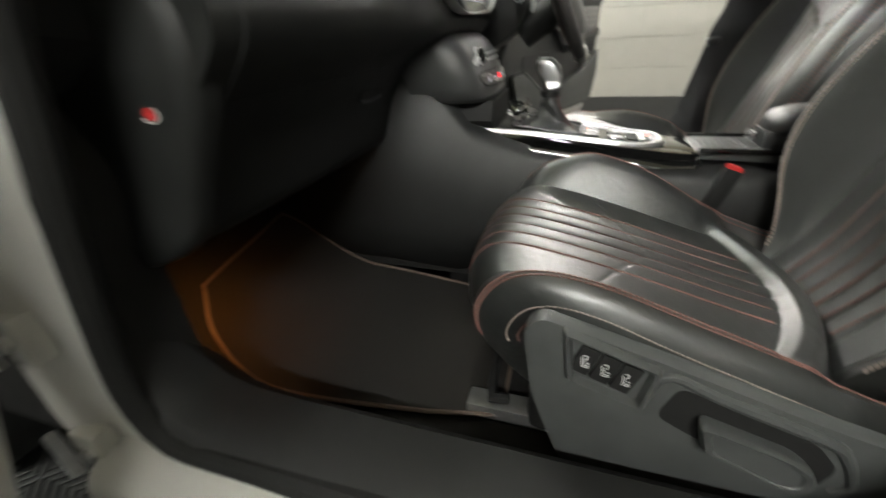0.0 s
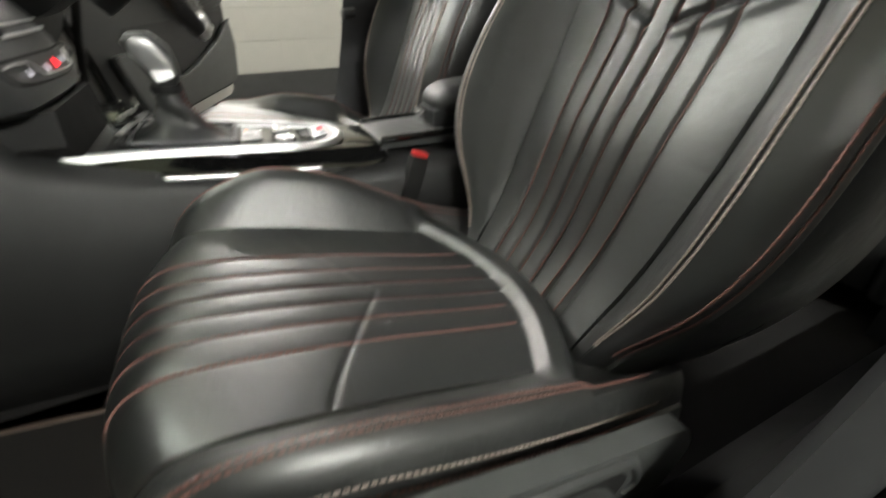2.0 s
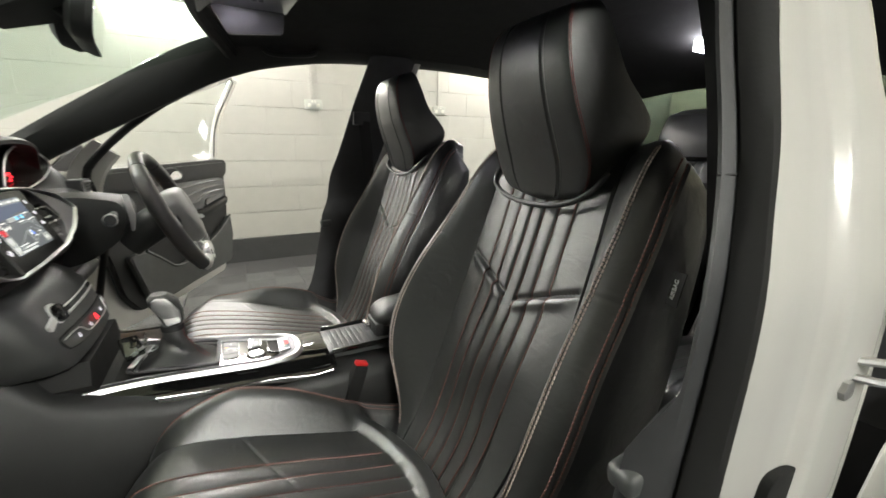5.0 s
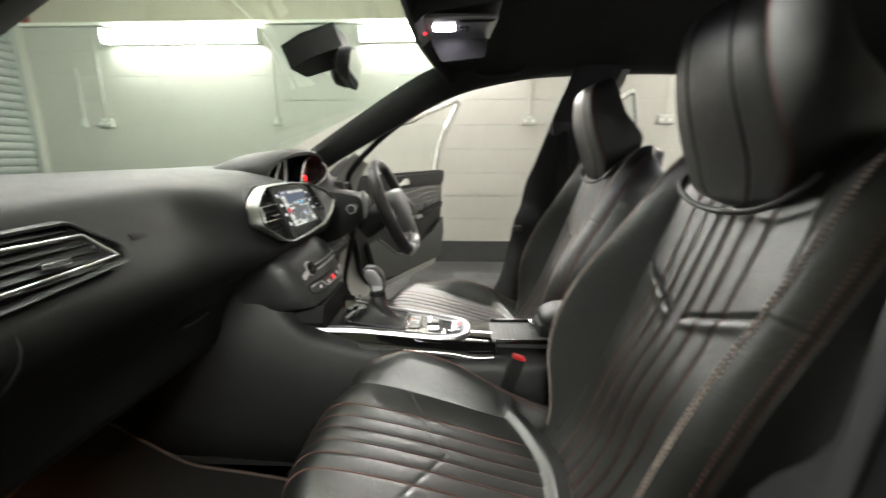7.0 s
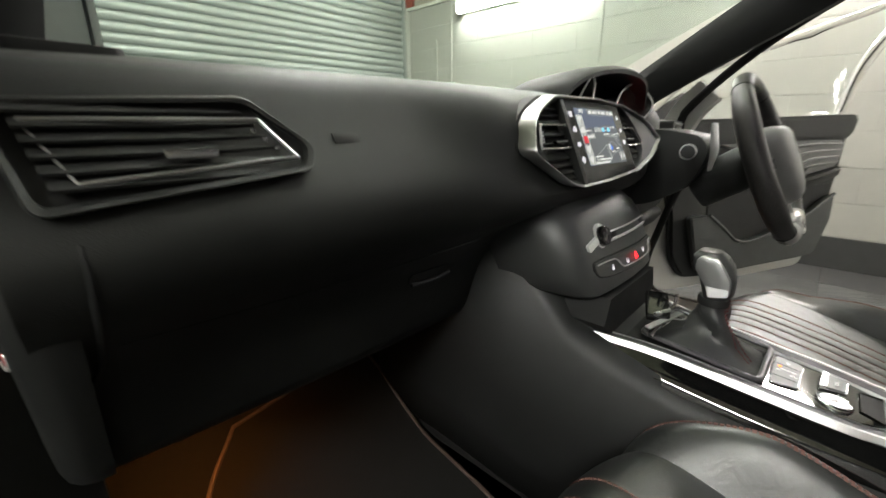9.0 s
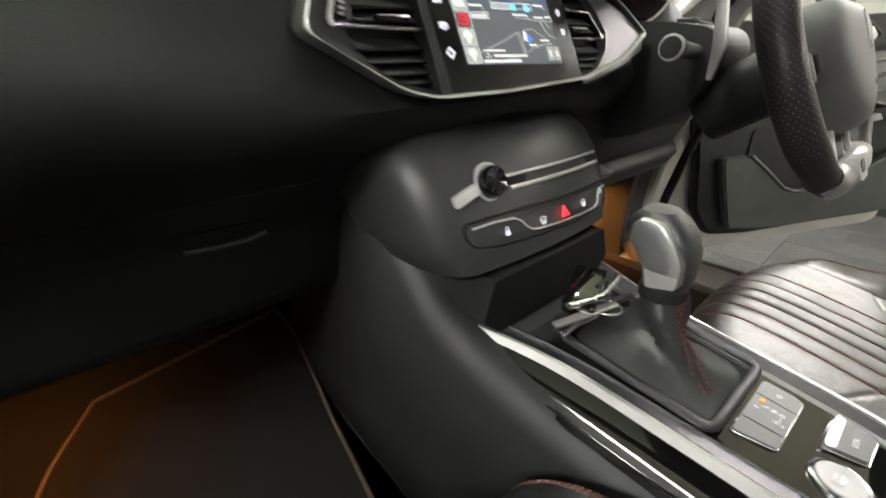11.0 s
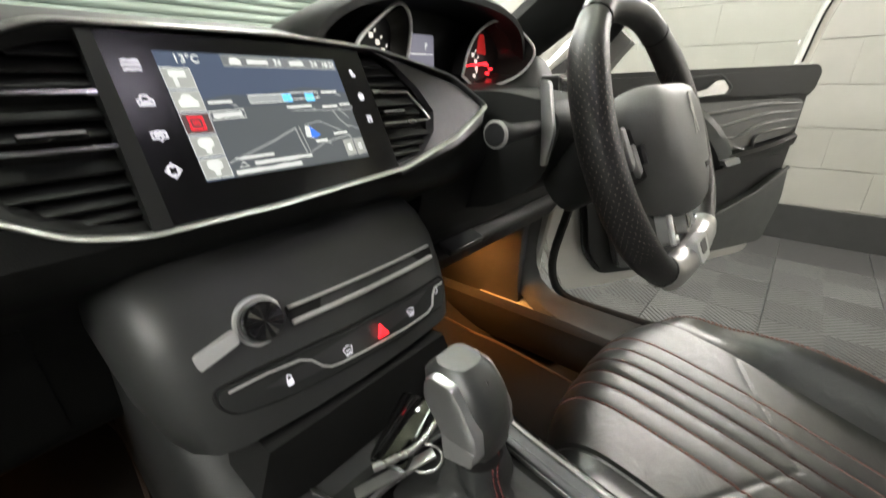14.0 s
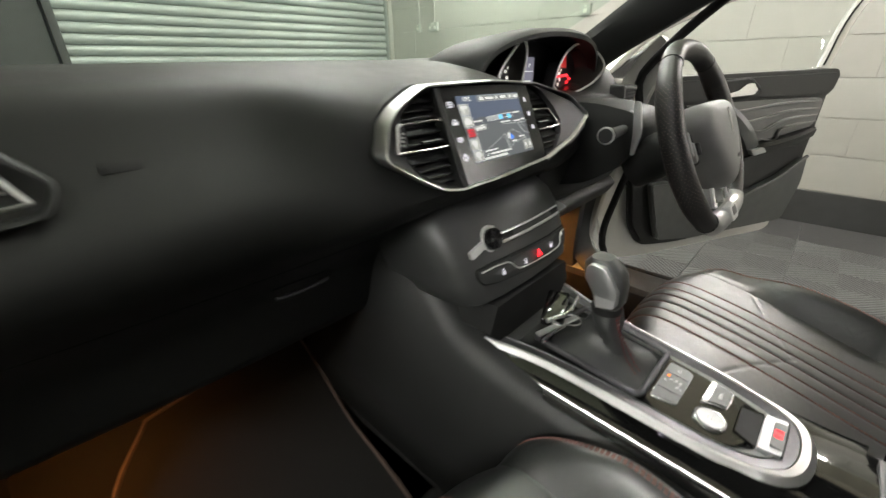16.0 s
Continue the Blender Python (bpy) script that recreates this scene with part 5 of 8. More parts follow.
TILEDARK = glowing("menu_tile_chosen", (0.10, 0.06, 0.06), 0.5)
act = [(-0.0794, 0.979), (0.0647, 0.9763), (0.0672, 0.8919), (-0.0770, 0.8941)]


def on_screen(u, v):
    """Screen fractions, v from the top."""
    t = [lerp(act[0][k], act[1][k], u) for k in (0, 1)]
    b = [lerp(act[3][k], act[2][k], u) for k in (0, 1)]
    return (lerp(t[0], b[0], v), lerp(t[1], b[1], v))


def screen_patch(name, quad, mat, d=0.0040, parent=None):
    pts = [on_screen(u, v) for u, v in quad]
    return part(name, loft([fx(pts, d - 0.0006), fx(pts, d)]), mat, parent, flat=True)


def screen_outline(name, quad, mat, r=0.00035, d=0.0044, parent=None):
    return part(name, tube([fx([on_screen(*p)], d)[0] for p in quad], r, 4, loop=True), mat, parent, flat=True)


display = screen_patch("display", [(0, 0), (1, 0), (1, 1), (0, 1)], MAPBG, 0.0036, glassp)
screen_patch("map_hill", [(0.135, 0.37), (0.26, 0.335), (0.40, 0.345), (0.56, 0.31), (0.70, 0.275), (0.84, 0.285), (1, 0.33), (1, 0.46), (0.135, 0.46)], MAPHILL, 0.0038, display)
screen_patch("map_land", [(0.135, 0.455), (0.5, 0.43), (1, 0.45), (1, 1), (0.135, 1)], MAPLAND, 0.0039, display)
screen_patch("status_bar", [(0.30, 0.012), (0.985, 0.012), (0.985, 0.098), (0.30, 0.098)], MAPBAR, 0.0040, display)
screen_outline("status_bar_edge", [(0.30, 0.012), (0.985, 0.012), (0.985, 0.098), (0.30, 0.098)], MAPROAD, parent=display)
PIN = [(-0.034, -0.045), (-0.018, -0.062), (0.018, -0.062), (0.034, -0.045), (0.034, -0.005), (0.012, 0.018), (0.012, 0.055), (-0.012, 0.055), (-0.012, 0.018), (-0.034, -0.005)]
SIGNPOST = [(-0.036, -0.055), (0.036, -0.055), (0.036, -0.012), (-0.008, -0.012), (-0.008, 0.058), (-0.024, 0.058), (-0.024, -0.012), (-0.036, -0.012)]
CAR = [(-0.044, 0.0), (-0.030, -0.012), (-0.016, -0.05), (0.016, -0.05), (0.030, -0.012), (0.044, 0.0), (0.040, 0.042), (-0.040, 0.042)]
for k, sym in enumerate((SIGNPOST, CAR, None, PIN, PIN)):
    v0 = 0.125 + 0.175 * k
    tile = [(0.0, v0), (0.128, v0), (0.128, v0 + 0.158), (0.0, v0 + 0.158)]
    screen_patch("menu_tile", tile, TILEDARK if sym is None else TILEPALE, 0.0042, display)
    screen_outline("menu_tile_edge", tile, MAPLIGHT, 0.0003, 0.0044, display)
    if sym is None:
        screen_outline("menu_symbol", [(0.03, v0 + 0.03), (0.092, v0 + 0.03), (0.092, v0 + 0.12), (0.03, v0 + 0.12)], RED_DIM, 0.0012, 0.0044, display)
        screen_outline("menu_symbol", [(0.045, v0 + 0.065), (0.075, v0 + 0.065), (0.075, v0 + 0.085), (0.045, v0 + 0.085)], RED_DIM, 0.0006, 0.0044, display)
    else:
        screen_patch("menu_symbol", [(0.064 + u, v0 + 0.079 + v) for u, v in sym], MAPLIGHT, 0.0045, display)
# place names and road signs, too small to read
screen_outline("road_sign_edge", [(0.36, 0.345), (0.58, 0.335), (0.58, 0.40), (0.36, 0.41)], MAPLIGHT, parent=display)
screen_patch("road_sign", [(0.365, 0.352), (0.575, 0.342), (0.575, 0.392), (0.365, 0.402)], MAPROAD, 0.0042, display)
screen_outline("road_sign_edge", [(0.60, 0.325), (0.79, 0.32), (0.79, 0.375), (0.60, 0.385)], MAPLIGHT, parent=display)
screen_outline("road_sign_edge", [(0.135, 0.47), (0.31, 0.455), (0.31, 0.52), (0.135, 0.53)], MAPLIGHT, parent=display)
screen_patch("road_sign", [(0.15, 0.488), (0.295, 0.474), (0.295, 0.505), (0.15, 0.517)], MAPLIGHT, 0.0043, display)
for u in (0.555, 0.70):
    screen_patch("map_marker", [(u, 0.335), (u + 0.055, 0.335), (u + 0.055, 0.405), (u, 0.405)], MAPBLUE, 0.0046, display)
for u0, u1, v0 in ((0.15, 0.27, 0.385), (0.56, 0.72, 0.445), (0.82, 0.93, 0.315), (0.79, 0.90, 0.455), (0.92, 0.995, 0.44), (0.80, 0.90, 0.72), (0.66, 0.74, 0.775)):
    screen_patch("place_name", [(u0, v0), (u1, v0 - 0.006), (u1, v0 + 0.014), (u0, v0 + 0.020)], MAPLIGHT, 0.0043, display)
    screen_patch("place_tail", [(u1 - 0.02, v0 + 0.03), (u1 + 0.015, v0 + 0.03), (u1 + 0.02, v0 + 0.05), (u1, v0 + 0.04)], MAPROAD, 0.0043, display)
screen_patch("arrow_shaft", [(0.625, 0.63), (0.665, 0.655), (0.655, 0.75), (0.61, 0.73)], MAPLIGHT, 0.0046, display)
screen_patch("position_arrow", [(0.650, 0.64), (0.705, 0.725), (0.670, 0.75), (0.640, 0.74)], MAPDEEP, 0.0048, display)
for pts, r in (([(0.135, 0.88), (0.40, 0.745), (0.56, 0.645)], 0.0006), ([(0.56, 0.645), (0.565, 0.75), (0.58, 0.90)], 0.0006), ([(0.585, 0.64), (0.60, 0.88), (0.72, 0.80), (0.90, 0.76), (0.955, 0.86)], 0.0006), ([(0.28, 0.965), (0.44, 0.935), (0.58, 0.90)], 0.0004), ([(0.64, 0.62), (0.73, 0.60), (0.86, 0.70)], 0.0004), ([(0.85, 0.50), (0.88, 0.60), (0.93, 0.68)], 0.0006), ([(0.90, 0.50), (0.95, 0.58)], 0.0004), ([(0.58, 0.485), (0.83, 0.50), (1.0, 0.50)], 0.0004), ([(0.93, 0.66), (1.0, 0.70)], 0.0004)):
    part("road_line", tube([fx([on_screen(*p)], 0.0042)[0] for p in pts], r, 4), MAPROAD, display, flat=True)
for u0 in (0.845, 0.925):
    screen_patch("map_key", [(u0, 0.80), (u0 + 0.07, 0.795), (u0 + 0.07, 0.955), (u0, 0.965)], TILEPALE, 0.0043, display)
    screen_patch("map_key_symbol", [(u0 + 0.022, 0.845), (u0 + 0.046, 0.845), (u0 + 0.046, 0.91), (u0 + 0.022, 0.91)], MAPLIGHT, 0.0046, display)
for u0, u1, v0, h in ((0.17, 0.38, 0.845, 0.020), (0.26, 0.60, 0.895, 0.026), (0.15, 0.52, 0.950, 0.030)):
    screen_patch("route_line", [(u0, v0), (u1, v0 - 0.004), (u1, v0 + h - 0.004), (u0, v0 + h)], MAPLIGHT, 0.0043, display)
screen_outline("warning_sign", [(0.175, 0.925), (0.20, 0.88), (0.225, 0.925)], MAPLIGHT, 0.0004, 0.0044, display)


def screen_text(text, u, v, size):
    p = fx([on_screen(u, v)], 0.0050)[0]
    tilt = math.degrees(math.atan(FA))
    writing("screen_text", text, size, Matrix.Translation(p) @ pose(0, 0, 0, 0, -tilt, 0) @ pose(0, 0, 0, 90, 0, 90), MAPLIGHT, display)


screen_text("13°C", 0.13, 0.055, 0.0082)
screen_text("24", 0.60, 0.055, 0.0066)
screen_text("24", 0.835, 0.055, 0.0066)
screen_text("18:22", 0.935, 0.055, 0.0060)
screen_patch("status_symbol", [(0.675, 0.045), (0.70, 0.035), (0.76, 0.03), (0.77, 0.07), (0.68, 0.075)], MAPLIGHT, 0.0045, display)
screen_patch("status_line", [(0.43, 0.04), (0.545, 0.04), (0.545, 0.072), (0.43, 0.072)], MAPLIGHT, 0.0045, display)
screen_patch("status_symbol", [(0.335, 0.05), (0.35, 0.03), (0.38, 0.03), (0.395, 0.05), (0.395, 0.08), (0.335, 0.08)], MAPLIGHT, 0.0045, display)
def key_symbol(lines, y, z):
    """A touch key's symbol, drawn in fine lines on the panel."""
    bm = bmesh.new()
    for pts, shut in lines:
        tube([fx([(y + p * 0.001, z + q * 0.001)], 0.0036)[0] for p, q in pts], 0.00085, 5, loop=shut, bm=bm)
    part("touch_key", bm, ICON, glassp, "white touch key symbol", flat=True)


AIRFLOW = [([(-5, 2.6), (-2.5, 3.4), (0, 2.6), (2.5, 3.4), (5, 2.6)], False), ([(-5.4, 0), (-2.5, 0.8), (0, 0), (2.5, 0.8), (5.4, 0)], False), ([(-5, -2.8), (-2.5, -2.0), (0, -2.8), (2.5, -2.0), (5, -2.8)], False)]
CARFACE = [([(-4.4, -2.6), (-4.4, 0.2), (-2.6, 0.8), (-1.8, 3.0), (1.8, 3.0), (2.6, 0.8), (4.4, 0.2), (4.4, -2.6)], True), ([(-2.4, -0.9), (2.4, -0.9)], False), ([(-3.2, -2.0), (3.2, -2.0)], False)]
NOTES = [([(-4.2, 2.2), (0, 2.8), (4.2, 2.2), (4.2, -1.4), (1.5, -1.4), (0.5, -3.0), (-1.0, -1.4), (-4.2, -1.4)], True), ([(-2.6, 0.6), (2.6, 0.6)], False)]
COMPASS = [([(3.4 * math.cos(a * math.pi / 6), 3.4 * math.sin(a * math.pi / 6)) for a in range(12)], True), ([(-5, 0), (-2, 0)], False), ([(2, 0), (5, 0)], False), ([(0, 5), (0, 2)], False), ([(0, -5), (0, -2)], False)]
for sym, z in ((AIRFLOW, 0.9694), (CARFACE, 0.9480), (NOTES, 0.9262), (COMPASS, 0.9043)):
    key_symbol(sym, -0.0943, z)
HANDSET = [([(-1.8, 2.8), (-0.6, 3.2), (-0.4, 1.4), (0.4, -0.6), (1.8, -0.8), (1.6, -2.6), (-0.6, -2.2)], True)]
COG = [([(2.4 * math.cos(a * math.pi / 4), 2.8 * math.sin(a * math.pi / 4)) for a in range(8)], True), ([(-0.6, 0), (0.6, 0)], False)]
TABLET = [([(-1.8, 2.8), (1.8, 2.8), (1.8, -2.8), (-1.8, -2.8)], True), ([(-0.8, 0.6), (0.8, 0.6)], False)]
for sym, y, z in ((HANDSET, 0.0807, 0.9648), (COG, 0.0821, 0.9441), (TABLET, 0.0832, 0.9243)):
    key_symbol(sym, y, z)
# left vent
VENTSLAT = material("vent_plastic", (0.006, 0.0062, 0.0064), 0.55, vary=0.15)


def left_edge(z):
    """Left end of the vent opening at a height."""
    return -0.112 - 0.078 * math.sqrt(max(0.0, 1 - ((z - 0.930) / 0.056) ** 2))


surround = []
for k in range(41):
    a = math.radians(78 + 204 * k / 40)
    ux, uz = math.cos(a), math.sin(a)
    far = 0.05
    for (y1, z1), (y2, z2) in zip(inner_o, inner_o[1:] + inner_o[:1]):
        ey, ez = y2 - y1, z2 - z1
        det = ux * -ez + ey * uz
        if abs(det) > 1e-9:
            s_ = ((y1 + 0.112) * -ez + ey * (z1 - 0.930)) / det
            q_ = (ux * (z1 - 0.930) - uz * (y1 + 0.112)) / det
            if s_ > 0 and -0.001 <= q_ <= 1.001:
                far = s_
    near_r = min(far * 0.93, 1 / math.sqrt((ux / 0.076) ** 2 + (uz / 0.054) ** 2))
    surround.append([fx([(-0.112 + ux * r_, 0.930 + uz * r_)], d_)[0] for r_, d_ in ((far, 0.003), (near_r * 0.4 + far * 0.6, 0.0), (near_r, -0.006), (near_r, -0.021))])
lv = part("air_vent", tube([fx([p], 0.002)[0] for p in ((-0.187, 0.9545), (-0.150, 0.9545), (-0.116, 0.9540))], 0.0016, 8), CHROME, fas, "centre air vent with chrome bars")
part("vent_bar", tube([fx([p], 0.002)[0] for p in ((-0.201, 0.9245), (-0.150, 0.9230), (-0.116, 0.9225))], 0.0016, 8), CHROME, lv, "chrome vent bar")
part("vent_bar", tube(curve_pts([fx([p], 0.003)[0] for p in ((-0.186, 0.9545), (-0.1915, 0.9525), (-0.1965, 0.940), (-0.2025, 0.928), (-0.200, 0.9245))], 14), 0.0021, 10), BRIGHT, lv, "broad bright end of the vent bar")
for z in (0.979, 0.9695, 0.961, 0.9425, 0.932, 0.911, 0.9015, 0.892, 0.884):
    ya = left_edge(z) if not 0.92 < z < 0.953 else -0.176
    tilt = pose(0, 0, 0, 0, 30, 0)
    part("vent_slat", box((fascia_x(z) - 0.010, (ya - 0.116) / 2, z), (0.016, -0.116 - ya, 0.0022), 0.0008, tilt), VENTSLAT, lv)
part("vent_surround", loft(surround, closed=False), VENTSLAT, lv, "black vent surround")
part("vent_slider", box((fascia_x(0.931) + 0.001, -0.1457, 0.9305), (0.008, 0.032, 0.0045), 0.0012), GLOSS, lv, "gloss vent slider")
part("slider_edge", box((fascia_x(0.933) + 0.0045, -0.1457, 0.9325), (0.003, 0.030, 0.0012), 0.0004), BRIGHT, lv)
part("wheel_cover", loft([fx(rounded([(-0.190, 0.951), (-0.176, 0.951), (-0.180, 0.9275), (-0.197, 0.9275)], 0.003), -0.018), fx(rounded([(-0.190, 0.951), (-0.176, 0.951), (-0.180, 0.9275), (-0.197, 0.9275)], 0.003), -0.003)]), HARD, lv)
part("thumb_wheel", tube([fx([p], -0.004)[0] for p in ((-0.1845, 0.948), (-0.190, 0.930))], 0.005, 10), MATT, lv)
for k in range(4):
    part("thumb_dot", box((fascia_x(0.9445 - 0.0041 * k) + 0.0012, -0.1858 - 0.0016 * k, 0.9445 - 0.0041 * k), (0.002, 0.0040, 0.0022), 0.0006), BRIGHT, lv)
# right vent
rv = part("air_vent", tube(curve_pts([fx([p], 0.002)[0] for p in ((0.099, 0.9484), (0.143, 0.9465), (0.148, 0.9440), (0.1655, 0.9215), (0.163, 0.9180), (0.100, 0.9178))], 30), 0.0017, 8), CHROME, fas, "small centre air vent with a chrome frame")
for z, yb in ((0.975, 0.128), (0.966, 0.142), (0.957, 0.152), (0.937, 0.158), (0.928, 0.162), (0.906, 0.166), (0.898, 0.163), (0.890, 0.156), (0.882, 0.145)):
    part("vent_slat", box((fascia_x(z) - 0.010, (0.099 + yb) / 2, z), (0.016, yb - 0.099, 0.0022), 0.0008, pose(0, 0, 0, 0, 30, 0)), VENTSLAT, rv)
part("vent_slider", box((fascia_x(0.928) + 0.001, 0.118, 0.9275), (0.008, 0.030, 0.004), 0.0012), GLOSS, rv)
part("slider_edge", box((fascia_x(0.930) + 0.0045, 0.118, 0.9295), (0.003, 0.026, 0.0012), 0.0004), BRIGHT, rv)
blade = [(0.114, 0.986), (0.16, 0.974), (0.232, 0.952), (0.277, 0.924), (0.262, 0.905), (0.20, 0.886), (0.145, 0.877), (0.102, 0.869), (0.102, 0.880), (0.14, 0.885), (0.168, 0.905), (0.178, 0.925), (0.165, 0.950), (0.14, 0.975)]
part("vent_blade", loft([fx(blade, -0.01), fx(blade, 0.002)]), BRUSHED, fas, "dark metal blade beside the vent")

# ---- instrument binnacle ----
bin_ = thing("instrument_cluster", (-0.15, 0.375, 0.95), "hooded instrument cluster with two dials and a red needle", "instruments")
rings = []
for x, k, dz in ((-0.34, 0.90, -0.035), (-0.24, 0.97, -0.008), (-0.14, 1.0, 0.0), (-0.095, 1.0, -0.002), (-0.085, 0.99, -0.008)):
    row = []
    for i in range(33):
        a = math.pi * i / 32
        row.append(Vector((x - 0.035 * abs(math.cos(a)) ** 3, 0.374 - 0.250 * k * math.cos(a), 0.975 + dz + 0.111 * k * math.sin(a) ** 0.60)))
    inner_r = [Vector((p.x, 0.374 + (p.y - 0.374) * 0.965, 0.968 + (p.z - 0.968) * 0.915)) for p in row]
    rings.append(row + list(reversed(inner_r)))
part("hood", loft(rings), SOFT, bin_, "black soft hood")
part("cluster_panel", prism([(0.15, 0.90), (0.61, 0.90), (0.60, 1.04), (0.5, 1.07), (0.25, 1.07), (0.16, 1.04)], -0.215, -0.205, "x"), MATT, bin_)
part("cluster_floor", prism([(-0.21, 0.90), (-0.06, 0.90), (-0.055, 0.922), (-0.21, 0.940)], 0.14, 0.62, "y", 0.004), SOFT, bin_)
part("info_screen", prism(rounded([(0.335, 0.960), (0.408, 0.960), (0.408, 1.030), (0.335, 1.030)], 0.004), -0.19, -0.180, "x"), glowing("info_screen", (0.20, 0.20, 0.26), 0.5), bin_, "small grey information screen")
writing("screen_text", "P", 0.013, pose(-0.179, 0.388, 1.012, 90, 0, 90), MAPLIGHT, bin_)
part("info_line", box((-0.1795, 0.372, 1.000), (0.001, 0.064, 0.0015), 0), MAPLIGHT, bin_, flat=True)
part("info_line", box((-0.1795, 0.378, 0.978), (0.001, 0.036, 0.004), 0), MAPLIGHT, bin_, flat=True)
DIALMARK = glowing("dial_mark", (0.95, 0.90, 0.80), 0.9)
leaf_l = [(-0.142, 0.302, 0.975), (-0.142, 0.3155, 1.040), (-0.138, 0.292, 1.062), (-0.13, 0.245, 1.040), (-0.12, 0.190, 1.0), (-0.125, 0.20, 0.955), (-0.14, 0.26, 0.94)]
leaf_r = [(-0.142, 0.442, 0.965), (-0.142, 0.462, 1.010), (-0.140, 0.495, 1.043), (-0.133, 0.545, 1.060), (-0.115, 0.592, 1.043), (-0.100, 0.622, 1.010), (-0.108, 0.606, 0.978), (-0.125, 0.565, 0.955), (-0.14, 0.49, 0.942)]
for leaf, right in ((leaf_l, False), (leaf_r, True)):
    closed = curve_pts(leaf + leaf[:1], 56)[:-1]
    c = sum(closed, Vector()) / len(closed)
    back = [Vector((-0.176, c.y + (p.y - c.y) * 0.80, c.z + (p.z - c.z) * 0.80)) for p in closed]
    outer_b = [Vector((-0.176, c.y + (p.y - c.y) * 0.86, c.z + (p.z - c.z) * 0.86)) for p in closed]
    pod = part("dial_pod", loft([[p + Vector((-0.004, 0, 0)) for p in outer_b], [c + (p - c) * 1.012 for p in closed], closed, back], caps=False), material("dial_pod_plastic", (0.03, 0.028, 0.026), 0.25, vary=0.1), bin_, "deep dark dial tube")
    part("dial_rim", tube(closed, 0.0026, 8, loop=True), BRIGHT, pod, "chrome dial rim")
    part("dial_face", loft([[p + Vector((-0.006, 0, 0)) for p in back], [p + Vector((0.0005, 0, 0)) for p in back]]), MATT, pod)
    rows_m = [(0.488, 1.017), (0.503, 1.012), (0.516, 1.003), (0.525, 0.992), (0.528, 0.979), (0.521, 0.966)] if right else [(0.236, 1.023), (0.250, 1.026), (0.263, 1.022), (0.275, 1.013), (0.285, 1.002), (0.291, 0.989)]
    for k, (y, z) in enumerate(rows_m):
        part("dial_mark", box((-0.1745, y, z), (0.001, 0.0075, 0.0065), 0.0004), DIALMARK, pod, "lit dial figure")
        part("dial_tick", box((-0.1745, y + 0.008, z + 0.007), (0.001, 0.0018, 0.005), 0, pose(0, 0, 0, -35, 0, 0)), DIALMARK, pod)
    if right:
        part("needle", tube([(-0.166, 0.466, 0.981), (-0.166, 0.548, 0.988)], [0.001, 0.0028], 6), RED_LED, pod, "glowing red needle")
        for y, z in ((0.552, 0.986), (0.566, 0.978), (0.556, 0.970)):
            part("needle_hub", box((-0.168, y, z), (0.003, 0.011, 0.005), 0.001), RED_LED, pod, "glowing red hub figure")
        part("red_zone", prism(rounded([(0.528, 1.006), (0.560, 1.004), (0.552, 1.040), (0.536, 1.040)], 0.004), -0.1755, -0.1745, "x"), glowing("red_glow", (0.6, 0.02, 0.02), 0.30), pod, "red lit dial mark", flat=True)
    else:
        for y, z in ((0.238, 1.008), (0.250, 1.006), (0.263, 1.001)):
            part("dial_mark", box((-0.1745, y, z), (0.001, 0.006, 0.003), 0.0004), glowing("green_lamp", (0.3, 0.5, 0.2), 0.5), pod)
# right-hand end: driver's side vent and wing
dv = part("driver_vent", prism(rounded([(0.60, 0.965), (0.70, 0.960), (0.69, 0.915), (0.615, 0.915)], 0.01), -0.07, -0.035, "x", 0.004), HARD, dash, "driver's side air vent")
part("vent_bar", tube([(-0.033, 0.61, 0.957), (-0.033, 0.69, 0.953), (-0.033, 0.682, 0.922), (-0.033, 0.62, 0.922)], 0.0025, 8, loop=True), CHROME, dv)
for k in range(3):
    part("vent_slat", box((-0.036, 0.65, 0.947 - 0.008 * k), (0.01, 0.06, 0.002), 0.0005), MATT, dv)
part("column_shroud", prism(rounded([(-0.12, 0.94), (0.02, 0.945), (0.10, 0.93), (0.115, 0.90), (0.095, 0.83), (0.02, 0.78), (-0.12, 0.75)], 0.03), 0.315, 0.45, "y", 0.025), SOFT, dash, "black steering column shroud")
part("knee_panel", prism(rounded([(-0.15, 0.945), (-0.05, 0.94), (-0.015, 0.90), (-0.02, 0.80), (-0.07, 0.70), (-0.15, 0.66), (-0.3, 0.66)], 0.04), 0.20, 0.69, "y", 0.015), SOFT, dash, "black knee panel under the steering wheel")
part("lower_pad", prism(rounded([(-0.15, 0.70), (-0.07, 0.71), (-0.05, 0.69), (-0.08, 0.645), (-0.17, 0.625)], 0.02), 0.18, 0.70, "y", 0.01), SOFT, dash, "black lower knee pad")
part("hood_release", box((-0.055, 0.33, 0.700), (0.03, 0.09, 0.012), 0.003, pose(0, 0, 0, 0, 20, 0)), SEATPLASTIC, dash, "grey lever under the steering column")
st = part("column_stalk", tube([(0.09, 0.30, 0.90), (0.104, 0.212, 0.903), (0.106, 0.194, 0.904), (0.107, 0.181, 0.905)], [0.009, 0.010, 0.0135, 0.0135], 16), MATT, dash, "black control stalk")
part("stalk_ring", lathe([(0.0118, 0), (0.0142, 0), (0.0145, 0.003), (0.0125, 0.0045), (0.0118, 0.003)], pose(0.1075, 0.1815, 0.905, 90, 0, 0), 28), BRIGHT, st, "chrome stalk ring")
